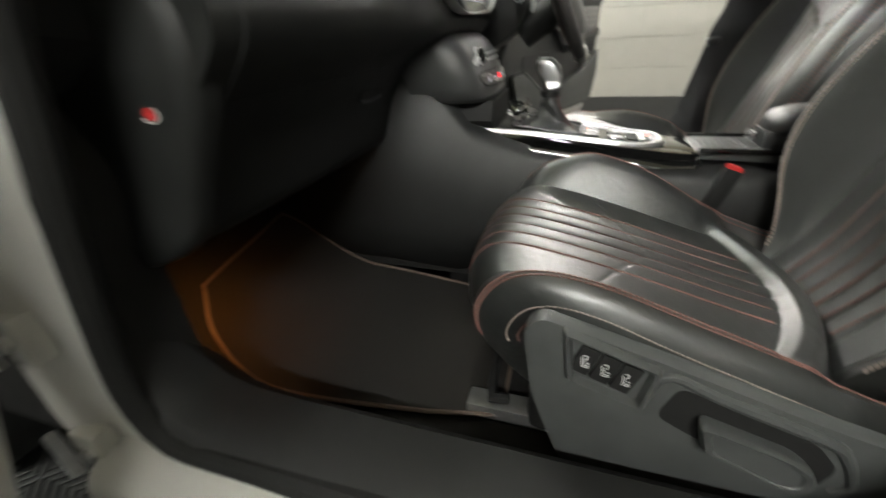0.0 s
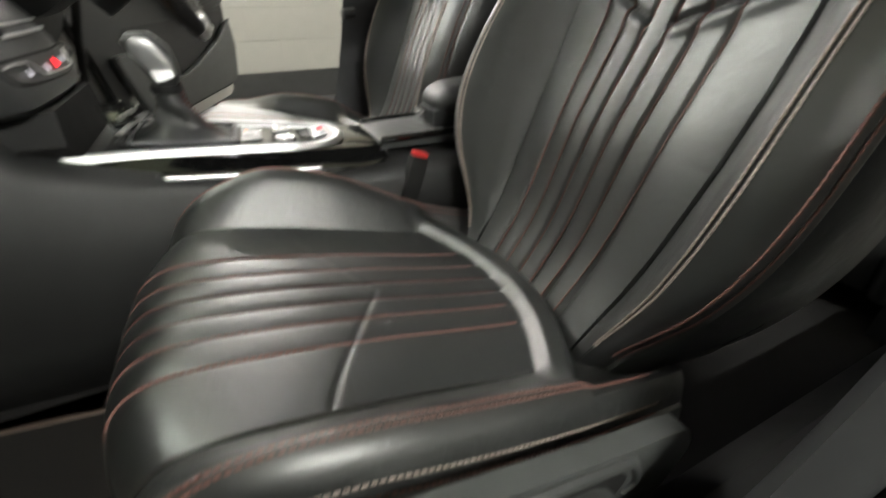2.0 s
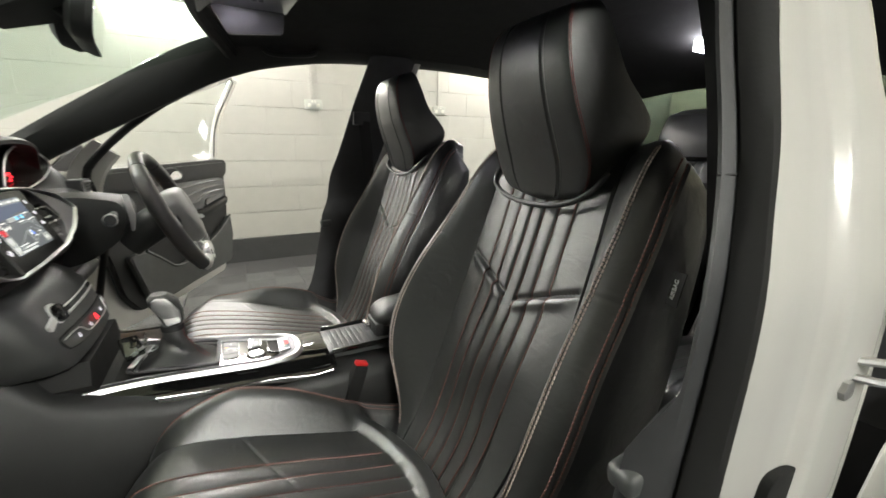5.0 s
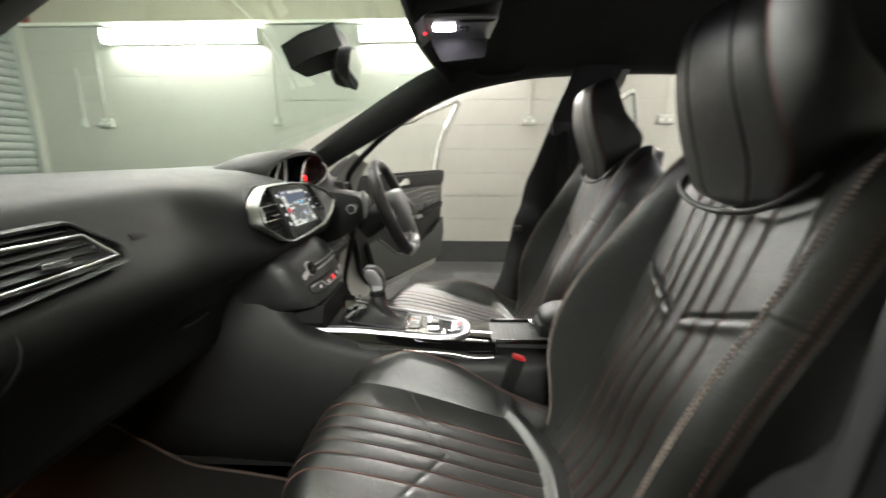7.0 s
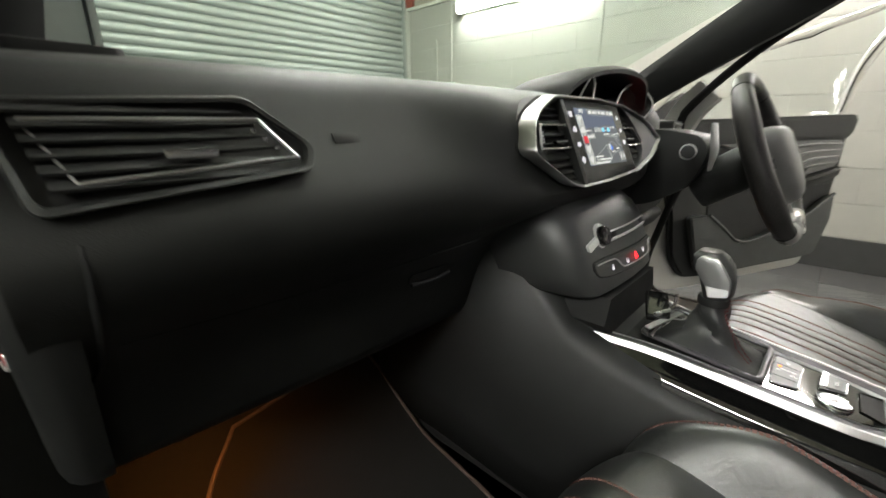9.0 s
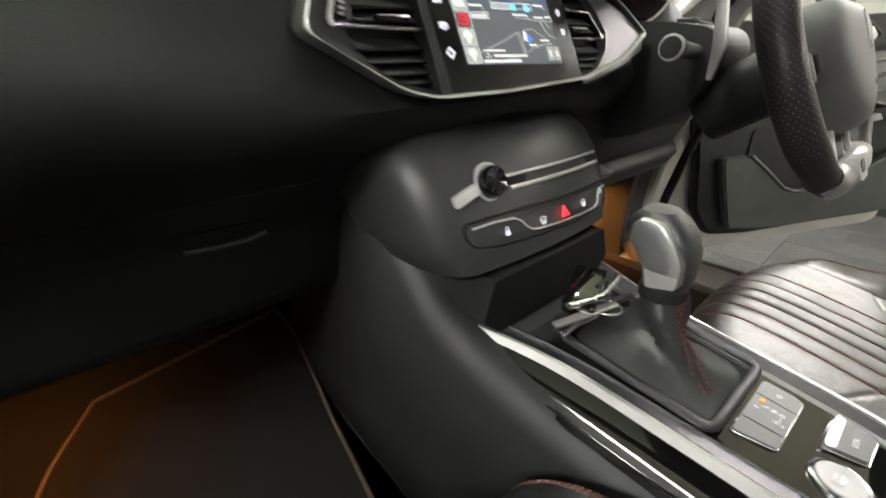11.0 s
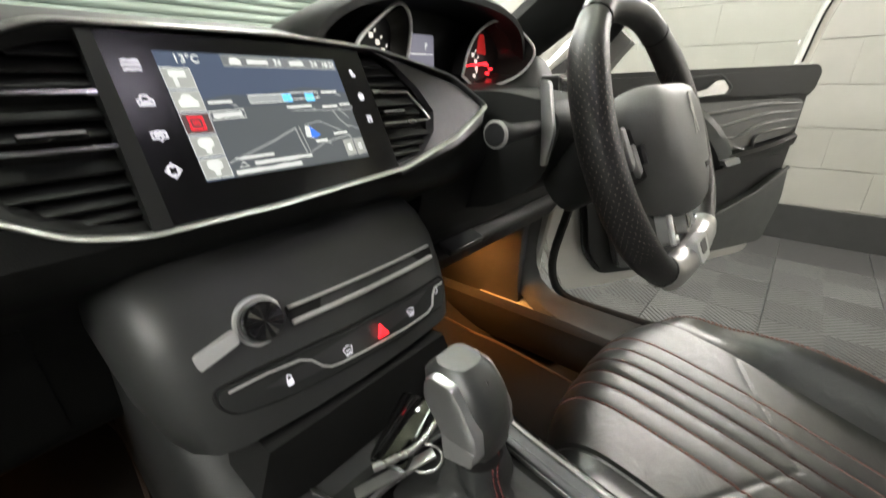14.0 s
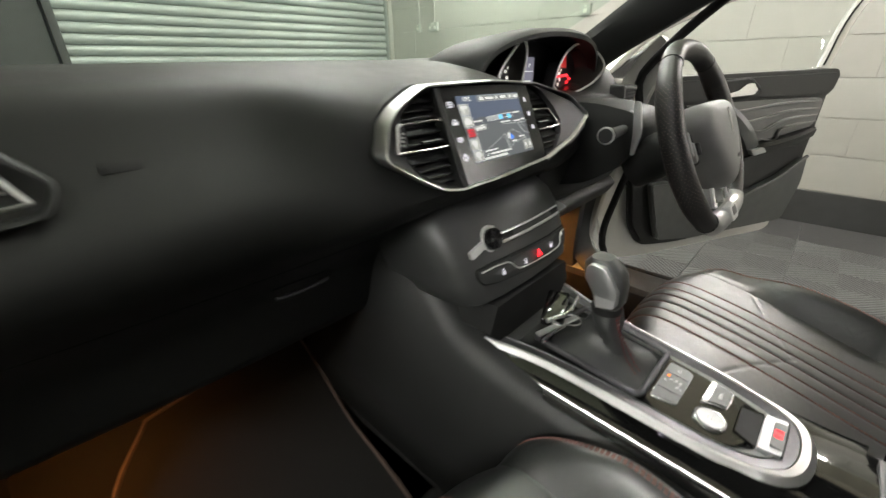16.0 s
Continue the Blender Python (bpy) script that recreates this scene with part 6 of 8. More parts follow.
part("stalk_cap", lathe([(0.0, 0.003), (0.0122, 0.003), (0.0118, 0.0052), (0.006, 0.0060), (0.0, 0.0061)], pose(0.1075, 0.1815, 0.905, 90, 0, 0), 28), HARD, st, "black stalk end")
part("paddle", prism(rounded([(0.126, 0.957), (0.137, 0.955), (0.146, 0.905), (0.139, 0.868), (0.133, 0.868), (0.132, 0.905)], 0.004), 0.231, 0.238, "y", 0.002), SATIN, dash, "silver shift paddle")

# ---- steering wheel ----
wheel = thing("steering_wheel", (0.212, 0.385, 0.888), "small flat-bottomed black leather steering wheel with silver spokes", "steering wheel")
WM = pose(0.212, 0.382, 0.886, 0, -23, 0)     # local x: towards the driver, y across, z up the rim


def rim(a):
    y, z = 0.181 * math.cos(a), 0.168 * math.sin(a)
    flat_b = -0.146
    if z < flat_b:
        z = flat_b + (z - flat_b) * 0.25
    if z > 0.155:
        z = 0.155 + (z - 0.155) * 0.5
    return Vector((0.0, y, z))


rp = [WM @ rim(2 * math.pi * i / 72) for i in range(72)]
rad = [0.0172 + 0.0024 * smooth(0.6, 0.85, abs(math.cos(2 * math.pi * i / 72))) for i in range(72)]
part("rim", tube(rp, rad, 14, loop=True), material("wheel_leather", (0.020, 0.019, 0.0185), 0.42, bump=0.10, bump_scale=1000, kind="voronoi", vary=0.2), wheel, "perforated black leather rim")
ins = []
for i in range(25):
    a = math.pi * (1 + 0.30 + 0.40 * i / 24)
    c, d = WM @ rim(a), (WM @ rim(a + 0.01) - WM @ rim(a - 0.01)).normalized()
    e1 = (WM.to_3x3() @ Vector((1, 0, 0))).normalized()
    e2 = d.cross(e1).normalized()
    ins.append([c + (e1 * math.cos(b) + e2 * math.sin(b)) * r for b, r in [(math.radians(-95 + 19 * k), 0.0190) for k in range(11)] + [(math.radians(95 - 19 * k), 0.0160) for k in range(11)]])
part("rim_insert", loft(ins), material("satin_grey_metal", (0.42, 0.415, 0.41), 0.32, metal=0.75, vary=0.06), wheel, "satin silver face of the lower rim")
for a in (math.radians(126), math.radians(54), math.pi * 1.30, math.pi * 1.70):
    c, d = WM @ rim(a), (WM @ rim(a + 0.01) - WM @ rim(a - 0.01)).normalized()
    part("rim_joint", tube([c + (Vector((1, 0, 0)).cross(d).normalized() * math.cos(k / 14 * 2 * math.pi) + d.cross(Vector((1, 0, 0)).cross(d).normalized()) * math.sin(k / 14 * 2 * math.pi)) * 0.0176 for k in range(14)], 0.0010, 5, loop=True), MATT, wheel, "seam in the leather rim")
hubp = [(y * 0.95 - 0.010, z * 0.93) for y, z in rounded([(-0.080, 0.066), (0.080, 0.066), (0.106, 0.036), (0.090, -0.028), (0.052, -0.084), (0.022, -0.104), (-0.022, -0.104), (-0.052, -0.084), (-0.090, -0.028), (-0.106, 0.036)], 0.024)]
hub = part("hub", loft([[WM @ Vector((dx, y * k, z * k)) for y, z in hubp] for dx, k in ((-0.03, 0.90), (-0.005, 0.99), (0.008, 1.0), (0.020, 0.975), (0.030, 0.92), (0.037, 0.82), (0.041, 0.66), (0.043, 0.4), (0.0435, 0.1))]), material("wheel_boss_plastic", (0.19, 0.19, 0.183), 0.5, bump=0.3, bump_scale=600, vary=0.15), wheel, "dark grey grained boss")
em = prism([(-0.004, 0.024), (0.003, 0.026), (0.006, 0.020), (0.002, 0.016), (0.006, 0.008), (0.003, 0.0), (0.005, -0.010), (0.008, -0.020), (0.005, -0.022), (0.001, -0.010), (-0.002, -0.006), (-0.005, -0.014), (-0.004, -0.022), (-0.008, -0.022), (-0.008, -0.012), (-0.004, 0.0), (-0.009, 0.006), (-0.009, 0.010), (-0.002, 0.010), (-0.005, 0.018)], 0.0425, 0.0446, "x")
bmesh.ops.transform(em, matrix=WM @ Matrix.Translation((0.0, -0.006, 0.016)), verts=em.verts)
part("emblem", em, CHROME, hub, "small chrome emblem")
part("airbag_mark", merge(box((0.0405, -0.052, -0.006), (0.0012, 0.0012, 0.007), 0), box((0.0405, -0.047, -0.009), (0.0012, 0.009, 0.0014), 0)), MATT, hub, flat=True).data.transform(WM)
part("boss_print", box((0.0425, 0.012, -0.045), (0.001, 0.022, 0.006), 0), MATT, hub, flat=True).data.transform(WM)
for s in (-1, 1):
    sp = loft([[WM @ Vector((x, s * y, z)) for x, y, z in ring] for ring in (
        [(0.004, 0.055, 0.026), (0.004, 0.055, -0.030), (-0.020, 0.055, -0.030), (-0.020, 0.055, 0.026)],
        [(0.006, 0.10, 0.020), (0.006, 0.10, -0.034), (-0.016, 0.10, -0.034), (-0.016, 0.10, 0.020)],
        [(0.006, 0.164, 0.022), (0.006, 0.164, -0.036), (-0.010, 0.164, -0.036), (-0.010, 0.164, 0.022)])])
    spoke = part("spoke", sp, GLOSS, wheel, "gloss black spoke with buttons")
    for k, (y0, z0, wd, ht) in enumerate(((0.140, 0.002, 0.012, 0.044), (0.124, -0.012, 0.012, 0.034))):
        pad_b = loft([[WM @ Vector((x, s * (y0 + (y * wd + z * 0.004) * q), z0 + z * ht * q)) for y, z in ((-0.5, 0.5), (0.3, 0.5), (0.5, 0.3), (0.5, -0.35), (0.2, -0.5), (-0.5, -0.4))] for x, q in ((0.005, 1.0), (0.0105, 1.0), (0.0120, 0.86))])
        part("button_pad", pad_b, SATIN, spoke, "silver button strip")
    part("roller", tube([WM @ Vector((0.010, s * 0.108, 0.002)), WM @ Vector((0.010, s * 0.108, -0.018))], 0.006, 10), MATT, spoke)
    loop_p = rounded([(0.028, -0.090), (0.040, -0.086), (0.050, -0.124), (0.020, -0.130)], 0.006)
    lsp = part("lower_spoke", loft([[WM @ Vector((x, s * y, z)) for y, z in loop_p] for x in (-0.014, 0.002)]), SATIN, wheel, "satin silver lower spoke")
    part("spoke_inset", loft([[WM @ Vector((x, s * (y * 0.62 + 0.0135), z * 0.80 - 0.021)) for y, z in loop_p] for x in (0.002, 0.0032)]), GLOSS, lsp, "gloss black inset")
    part("spoke_edge", tube([WM @ Vector((0.003, s * y, z)) for y, z in ((0.041, -0.088), (0.047, -0.104), (0.051, -0.124))], 0.0034, 8), BRIGHT, lsp, "bright silver spoke edge")
bd = part("badge_plate", loft([[WM @ Vector((x, y, z)) for y, z in rounded([(-0.028, -0.130), (0.028, -0.130), (0.022, -0.160), (-0.022, -0.160)], 0.005)] for x in (0.008, 0.0205)]), BRIGHT, wheel, "chrome badge on the lower rim")
part("badge_mark", loft([[WM @ Vector((x, y, z)) for y, z in rounded([(-0.014, -0.135), (0.014, -0.135), (0.012, -0.151), (-0.012, -0.151)], 0.004)] for x in (0.0205, 0.0213)]), BRUSHED, bd)
# pale perforations on the sides of the rim
verts, faces = [], []
for side_a in (math.pi, 0.0):
    for i in range(46):
        a = side_a + math.radians(-34 + 68 * i / 45)
        c, c2 = WM @ rim(a), WM @ rim(a + 0.01)
        d = (c2 - c).normalized()
        e1 = (WM.to_3x3() @ Vector((1, 0, 0))).normalized()
        e2 = d.cross(e1).normalized()
        for j in range(20):
            b = 2 * math.pi * (j + 0.5 * (i % 2)) / 20
            nn = e1 * math.cos(b) + e2 * math.sin(b)
            tt = d.cross(nn)
            o = c + nn * 0.0197
            k = len(verts)
            verts += [tuple(o + d * 0.0006), tuple(o + tt * 0.0006), tuple(o - d * 0.0006), tuple(o - tt * 0.0006)]
            faces.append((k, k + 1, k + 2, k + 3))
me = bpy.data.meshes.new("perforation")
me.from_pydata(verts, [], faces)
mesh_part("perforation", me, THREAD_PALE, wheel)["kind"] = "stuff"
part("column", tube([WM @ Vector((-0.03, 0, 0)), WM @ Vector((-0.14, 0, -0.02))], 0.045, 16), SOFT, wheel)

# ---- centre stack and console ----
con = thing("centre_console", (0.3, 0, 0.3), "black centre console with chrome edge and gear selector", "console")


STACK = material("satin_stack_plastic", (0.040, 0.041, 0.041), 0.44, spec=0.75, bump=0.10, bump_scale=1100, kind="voronoi", vary=0.15)


def stack_x(z):
    return 0.098 - 0.40 * (z - 0.70)


# lower body: widens towards the dashboard
rings = []
for x, hw, zt, zb in ((-0.42, 0.150, 0.78, 0.30), (-0.2, 0.152, 0.78, 0.30), (-0.04, 0.152, 0.77, 0.29), (0.05, 0.146, 0.655, 0.28), (0.12, 0.136, 0.625, 0.28), (0.20, 0.125, 0.60, 0.28), (0.30, 0.118, 0.585, 0.28), (0.42, 0.112, 0.565, 0.28), (0.52, 0.108, 0.56, 0.28), (0.70, 0.10, 0.555, 0.28), (0.95, 0.095, 0.55, 0.28)):
    q = [(-hw * 0.8, zt), (hw * 0.8, zt), (hw, zt - 0.03), (hw * 1.03, zb + 0.12), (hw * 1.0, zb), (-hw * 1.0, zb), (-hw * 1.03, zb + 0.12), (-hw, zt - 0.03)]
    rings.append([Vector((x, y, z)) for y, z in q])
part("console_body", loft(rings), material("console_plastic", (0.019, 0.0195, 0.0195), 0.50, bump=0.16, bump_scale=1100, kind="voronoi", vary=0.2), con, "black grained console sides", sharp=1.6)
# the stack: a smooth rounded body with the player slot
rings = []
for z, hw, back in ((0.700, 0.138, 0.014), (0.708, 0.148, 0.003), (0.735, 0.156, 0.0), (0.765, 0.160, 0.0), (0.795, 0.160, 0.001), (0.815, 0.158, 0.008), (0.830, 0.152, 0.022), (0.840, 0.145, 0.045)):
    sx = stack_x(z) - back
    rings.append([Vector((sx - d, y, z)) for y, d in ((-hw, 0.16), (-hw, 0.075), (-hw * 0.985, 0.05), (-hw * 0.94, 0.027), (-hw * 0.86, 0.010), (-hw * 0.75, 0.003), (-hw * 0.4, -0.002), (0, -0.004), (hw * 0.4, -0.002), (hw * 0.75, 0.003), (hw * 0.86, 0.010), (hw * 0.94, 0.027), (hw * 0.985, 0.05), (hw, 0.075), (hw, 0.16))])
part("control_housing", loft(rings), STACK, con, "curved black control housing", sharp=0.9)


def sx_pt(y, z, d=0.0):
    return Vector((stack_x(z) + 0.0042 - 0.0075 * (y / 0.12) ** 2 + d, y, z))


slot = part("player_slot", loft([[sx_pt(y, z, d) for y, z in rounded([(-0.052, 0.791), (0.124, 0.789), (0.124, 0.777), (-0.052, 0.779)], 0.004)] for d in (-0.01, 0.001)]), MATT, con, "slim disc slot between chrome lines")
part("slot_edge", tube([sx_pt(lerp(-0.05, 0.122, k / 10), lerp(0.7905, 0.7885, k / 10), 0.001) for k in range(11)], 0.0016, 6), BRIGHT, slot)
part("slot_edge", tube([sx_pt(lerp(-0.05, 0.122, k / 10), lerp(0.7785, 0.7765, k / 10), 0.001) for k in range(11)], 0.0024, 6), BRIGHT, slot)
kc = sx_pt(-0.072, 0.786, -0.007)
KM = Matrix.Translation(kc) @ pose(0, 0, 0, 0, 90 - 21, 0) 
knob = part("volume_knob", lathe([(0.0, -0.004), (0.0195, -0.004), (0.0202, 0.003), (0.0196, 0.0058), (0.0176, 0.0066), (0.0160, 0.0050), (0.0, 0.0050)], KM, 40), BRIGHT, con, "round chrome ring of the volume knob")
part("knob_cap", lathe([(0.0, 0.004), (0.0150, 0.004), (0.0156, 0.0125), (0.0150, 0.0145), (0.0140, 0.0150), (0.0, 0.0150)], KM, 40), GLOSS, knob, "gloss black knob cap")
bm = bmesh.new()
tip = bm.verts.new((0, 0, 0.0156))
rim_v = [bm.verts.new((0.0138 * math.cos(k / 20 * 2 * math.pi), 0.0138 * math.sin(k / 20 * 2 * math.pi), 0.0152 + (0.0016 if k % 2 else 0.0))) for k in range(20)]
for k in range(20):
    bm.faces.new((tip, rim_v[k], rim_v[(k + 1) % 20]))
bmesh.ops.transform(bm, matrix=KM, verts=bm.verts)
part("knob_face", bm, material("knob_disc", (0.10, 0.10, 0.105), 0.18, metal=0.9, vary=0.2, scale=8), knob, "dark turned metal face", flat=True)
part("chrome_tab", loft([[sx_pt(y, z, d) for y, z in rounded([(-0.122, 0.782), (-0.092, 0.790), (-0.091, 0.781), (-0.121, 0.772)], 0.003)] for d in (-0.004, 0.004)]), BRIGHT, con, "silver tab beside the knob")
STRIP = [(-0.1165, 0.7545), (-0.081, 0.7555), (-0.006, 0.7540), (0.069, 0.7515), (0.126, 0.7515), (0.128, 0.741), (0.116, 0.727), (0.052, 0.7245), (-0.019, 0.7270), (-0.080, 0.7305), (-0.109, 0.7350), (-0.117, 0.7440)]
strip = part("switch_strip", loft([[sx_pt(y, z, d) for y, z in rounded(STRIP, 0.006)] for d in (-0.006, 0.0025)]), material("satin_black", (0.030, 0.031, 0.031), 0.30, vary=0.1), con, "row of touch switches")
part("strip_groove", tube([sx_pt(y, z, -0.0005) for y, z in rounded([((y - 0.004) * 1.012 + 0.004, (z - 0.740) * 1.09 + 0.740) for y, z in STRIP], 0.006)], 0.0016, 6, loop=True), MATT, strip)
part("strip_line", tube([sx_pt(y, z, 0.003) for y, z in ((-0.110, 0.7520), (-0.082, 0.7528), (-0.056, 0.7510), (-0.047, 0.7465), (-0.040, 0.7385), (-0.033, 0.7345), (-0.022, 0.7330), (0.005, 0.7315), (0.054, 0.7292), (0.088, 0.7292))], 0.0012, 6), BRIGHT, strip, "fine chrome line")
part("strip_line", tube([sx_pt(y, z, 0.003) for y, z in ((0.088, 0.7292), (0.098, 0.7325), (0.104, 0.7420), (0.110, 0.7470), (0.124, 0.7475))], 0.0012, 6), BRIGHT, strip)


def stack_outline(name, pts, mat, r=0.00045, loop=True):
    return tube([sx_pt(y, z, 0.0032) for y, z in pts], r, 5, loop=loop)


hz = stack_outline("hazard", [(0.0190, 0.7350), (0.0310, 0.7350), (0.0250, 0.7455)], RED_LED, 0.0008)
hz = merge(hz, stack_outline("hazard", [(0.0222, 0.7372), (0.0278, 0.7372), (0.0250, 0.7420)], RED_LED, 0.0006))
part("hazard_switch", hz, RED_LED, strip, "glowing red warning triangle", flat=True)
lk = loft([[sx_pt(y, z, d) for y, z in rounded([(-0.0710, 0.7368), (-0.0660, 0.7374), (-0.0660, 0.7412), (-0.0710, 0.7406)], 0.0008)] for d in (0.002, 0.0034)])
lk = merge(lk, stack_outline("lock", [(-0.0702, 0.7406), (-0.0704, 0.7432), (-0.0692, 0.7450), (-0.0676, 0.7450), (-0.0667, 0.7434), (-0.0668, 0.7410)], ICON, 0.00045, False))
part("lock_switch", lk, ICON, strip, "white padlock symbol", flat=True)
for yc, zc in ((-0.0145, 0.7395), (0.0655, 0.7400)):
    dm = stack_outline("demist", [(yc - 0.0046, zc + 0.0026), (yc, zc + 0.0038), (yc + 0.0046, zc + 0.0026), (yc + 0.0030, zc - 0.0034), (yc, zc - 0.0026), (yc - 0.0030, zc - 0.0034)], ICON, 0.00040)
    for k in (-1, 0, 1):
        dm = merge(dm, stack_outline("demist", [(yc + 0.0016 * k, zc - 0.0042), (yc + 0.0018 * k + 0.0004, zc - 0.0018), (yc + 0.0016 * k, zc + 0.0012)], ICON, 0.00032, False))
    part("demist_switch", dm, ICON, strip, "white demister symbol", flat=True)
part("air_switch", stack_outline("air", [(0.1100 + 0.0026 * math.cos(k / 10 * 2 * math.pi), 0.7440 + 0.0028 * math.sin(k / 10 * 2 * math.pi)) for k in range(10)], ICON, 0.0005), ICON, strip, "white air symbol", flat=True)
# the tray below the stack
part("tray", loft([[Vector((x, y, z)) for y, z in ((-0.10, 0.70), (-0.115, 0.66), (-0.09, 0.635), (0.09, 0.635), (0.115, 0.66), (0.10, 0.70))] for x in (-0.02, 0.10)]), MATT, con, "dark storage tray")
keys = thing("keys", (0.13, -0.02, 0.655), "black car key with chrome edges lying in the tray", "keys")
part("key_fob", box((0.14, 0.0, 0.668), (0.035, 0.07, 0.014), 0.005, pose(0, 0, 0, 12, 0, 20)), GLOSS, keys)
part("key_edge", tube(curve_pts([(0.15, -0.045, 0.672), (0.165, -0.01, 0.676), (0.16, 0.03, 0.682)], 10), 0.0035, 8), CHROME, keys)
part("key_blade", box((0.16, -0.03, 0.66), (0.01, 0.07, 0.003), 0.001, pose(0, 0, 0, 10, 0, -25)), STEEL, keys)
part("key_ring", tube([(0.17 + 0.014 * math.cos(a / 16 * 2 * math.pi), -0.005 + 0.014 * math.sin(a / 16 * 2 * math.pi), 0.662) for a in range(16)], 0.0012, 6, loop=True), STEEL, keys)

# chrome edge: runs from the stack round the back of the console
top_z = lambda x: lerp(0.643, 0.600, max(0, min(1, (x - 0.055) / 0.36)))
half_rim = [(0.055, -0.127), (0.10, -0.113), (0.15, -0.099), (0.20, -0.091), (0.28, -0.085), (0.36, -0.079), (0.40, -0.072), (0.43, -0.061), (0.450, -0.044), (0.459, -0.018)]
CY = 0.014
rim_pts = [(x, CY + y) for x, y in half_rim] + [(x, CY - y) for x, y in reversed(half_rim)]
rim3 = curve_pts([(x, y, top_z(x)) for x, y in rim_pts], 90)


def rim_off(d, dz):
    out = []
    for i, p in enumerate(rim3):
        t = (rim3[min(i + 1, 89)] - rim3[max(i - 1, 0)]).normalized()
        nrm = Vector((-t.y, t.x, 0)).normalized()
        out.append(p + nrm * d + Vector((0, 0, dz)))
    return out


def widened(line, most):
    """Pushes the rear end of a line outwards: the edge strip broadens there."""
    c = Vector((0.40, CY, 0))
    out = []
    for p in line:
        d = Vector((p.x - c.x, p.y - c.y, 0))
        out.append(p + d.normalized() * most * smooth(0.40, 0.455, p.x))
    return out


A, B, C, D = widened(rim_off(-0.004, -0.006), 0.008), widened(rim_off(0.0, 0.0018), 0.005), rim_off(0.004, 0.002), rim_off(0.006, -0.004)
part("chrome_edge", loft([[a, b, c, d] for a, b, c, d in zip(A, B, C, D)]), SATIN, con, "satin chrome edge strip")
B1, C1 = rim_off(0.0058, 0.0008), rim_off(0.022, -0.002)
part("edge_band", loft([[a, b, b - Vector((0, 0, 0.01)), a - Vector((0, 0, 0.01))] for a, b in zip(B1, C1)]), BRUSHED, con, "grey satin band")
B2, C2 = rim_off(0.022, 0.0), rim_off(0.0255, -0.003)
part("inner_edge", loft([[a, b, b - Vector((0, 0, 0.008)), a - Vector((0, 0, 0.008))] for a, b in zip(B2, C2)]), SATIN, con, "fine chrome inner edge")
# gloss black side blades under the edge
for s in (-1, 1):
    up = curve_pts([(0.058, CY + s * 0.121, 0.638), (0.15, CY + s * 0.098, 0.627), (0.28, CY + s * 0.084, 0.610), (0.40, CY + s * 0.075, 0.597), (0.47, CY + s * 0.06, 0.590), (0.515, CY + s * 0.06, 0.587)], 40)
    lo = curve_pts([(0.062, CY + s * 0.127, 0.634), (0.11, CY + s * 0.130, 0.600), (0.20, CY + s * 0.124, 0.578), (0.30, CY + s * 0.117, 0.566), (0.42, CY + s * 0.110, 0.560), (0.525, CY + s * 0.104, 0.562)], 40)
    rr = []
    for a, b in zip(up, lo):
        m1, m2 = a.lerp(b, 0.33) + Vector((0, s * 0.006, 0.004)), a.lerp(b, 0.7) + Vector((0, s * 0.008, 0.002))
        inn = Vector((0, -s * 0.03, -0.004))
        rr.append([a, m1, m2, b, b + inn, a + inn * 0.5])
    blade = part("side_blade", loft(rr), GLOSS, con, "piano black side blade")
    part("blade_crease", tube([a.lerp(b, 0.60) + Vector((0, s * 0.0078, 0.0022)) for a, b in zip(up[9:], lo[9:])], 0.0013, 8), GLOSS, blade)
# gloss panel inside the rim
inner_r2 = [p for p in rim_off(0.0245, -0.006)]
panel_poly = [p for p in inner_r2 if p.x > 0.285]
part("silver_tray", loft([[Vector((p.x, p.y, p.z - 0.02)) for p in panel_poly], [Vector((p.x, p.y, p.z - 0.0005)) for p in panel_poly]]), SILVER, con, "satin silver surround of the selector panel")
island = rounded([(0.286, -0.047), (0.340, -0.0465), (0.366, -0.044), (0.390, -0.034), (0.4165, -0.014), (0.4175, 0.056), (0.377, 0.0675), (0.341, 0.0745), (0.286, 0.0775)], 0.004)
part("selector_panel", loft([[Vector((x, y, top_z(x) - 0.010)) for x, y in island], [Vector((x, y, top_z(x) - 0.0042)) for x, y in island], [Vector((0.352 + (x - 0.352) * 0.985, 0.014 + (y - 0.014) * 0.985, top_z(x) - 0.0034)) for x, y in island]]), GLOSS, con, "piano black selector panel")
part("console_deck", loft([[Vector((x, CY + s * hw, z - dz)) for s, dz in ((-1, 0), (1, 0), (1, 0.03), (-1, 0.03))] for x, hw, z in ((0.09, 0.095, 0.630), (0.2, 0.070, 0.618), (0.30, 0.064, 0.607))]), SOFT, con)
# bin behind the panel
part("rear_panel", loft([[Vector((x, CY + y * k, z + dz)) for y, z in ((-0.058, 0.586), (0.058, 0.586), (0.095, 0.565), (-0.095, 0.565))] for x, k, dz in ((0.440, 0.9, 0.004), (0.475, 1.0, 0.003), (0.535, 1.0, 0.0))]), GLOSS, con, "piano black cover")
lid = part("roller_lid", box((0.60, CY, 0.578), (0.15, 0.125, 0.02), 0.004, pose(0, 0, 0, 0, 1, 0)), SEATPLASTIC, con, "grey ribbed sliding lid")
for k in range(10):
    part("lid_rib", box((0.545 + 0.013 * k, CY, 0.5895), (0.0118, 0.118, 0.0012), 0.0005), SEATPLASTIC, lid)
for s in (-1, 1):
    part("lid_edge", box((0.61, CY + s * 0.068, 0.59), (0.16, 0.006, 0.012), 0.002), GLOSS, con)
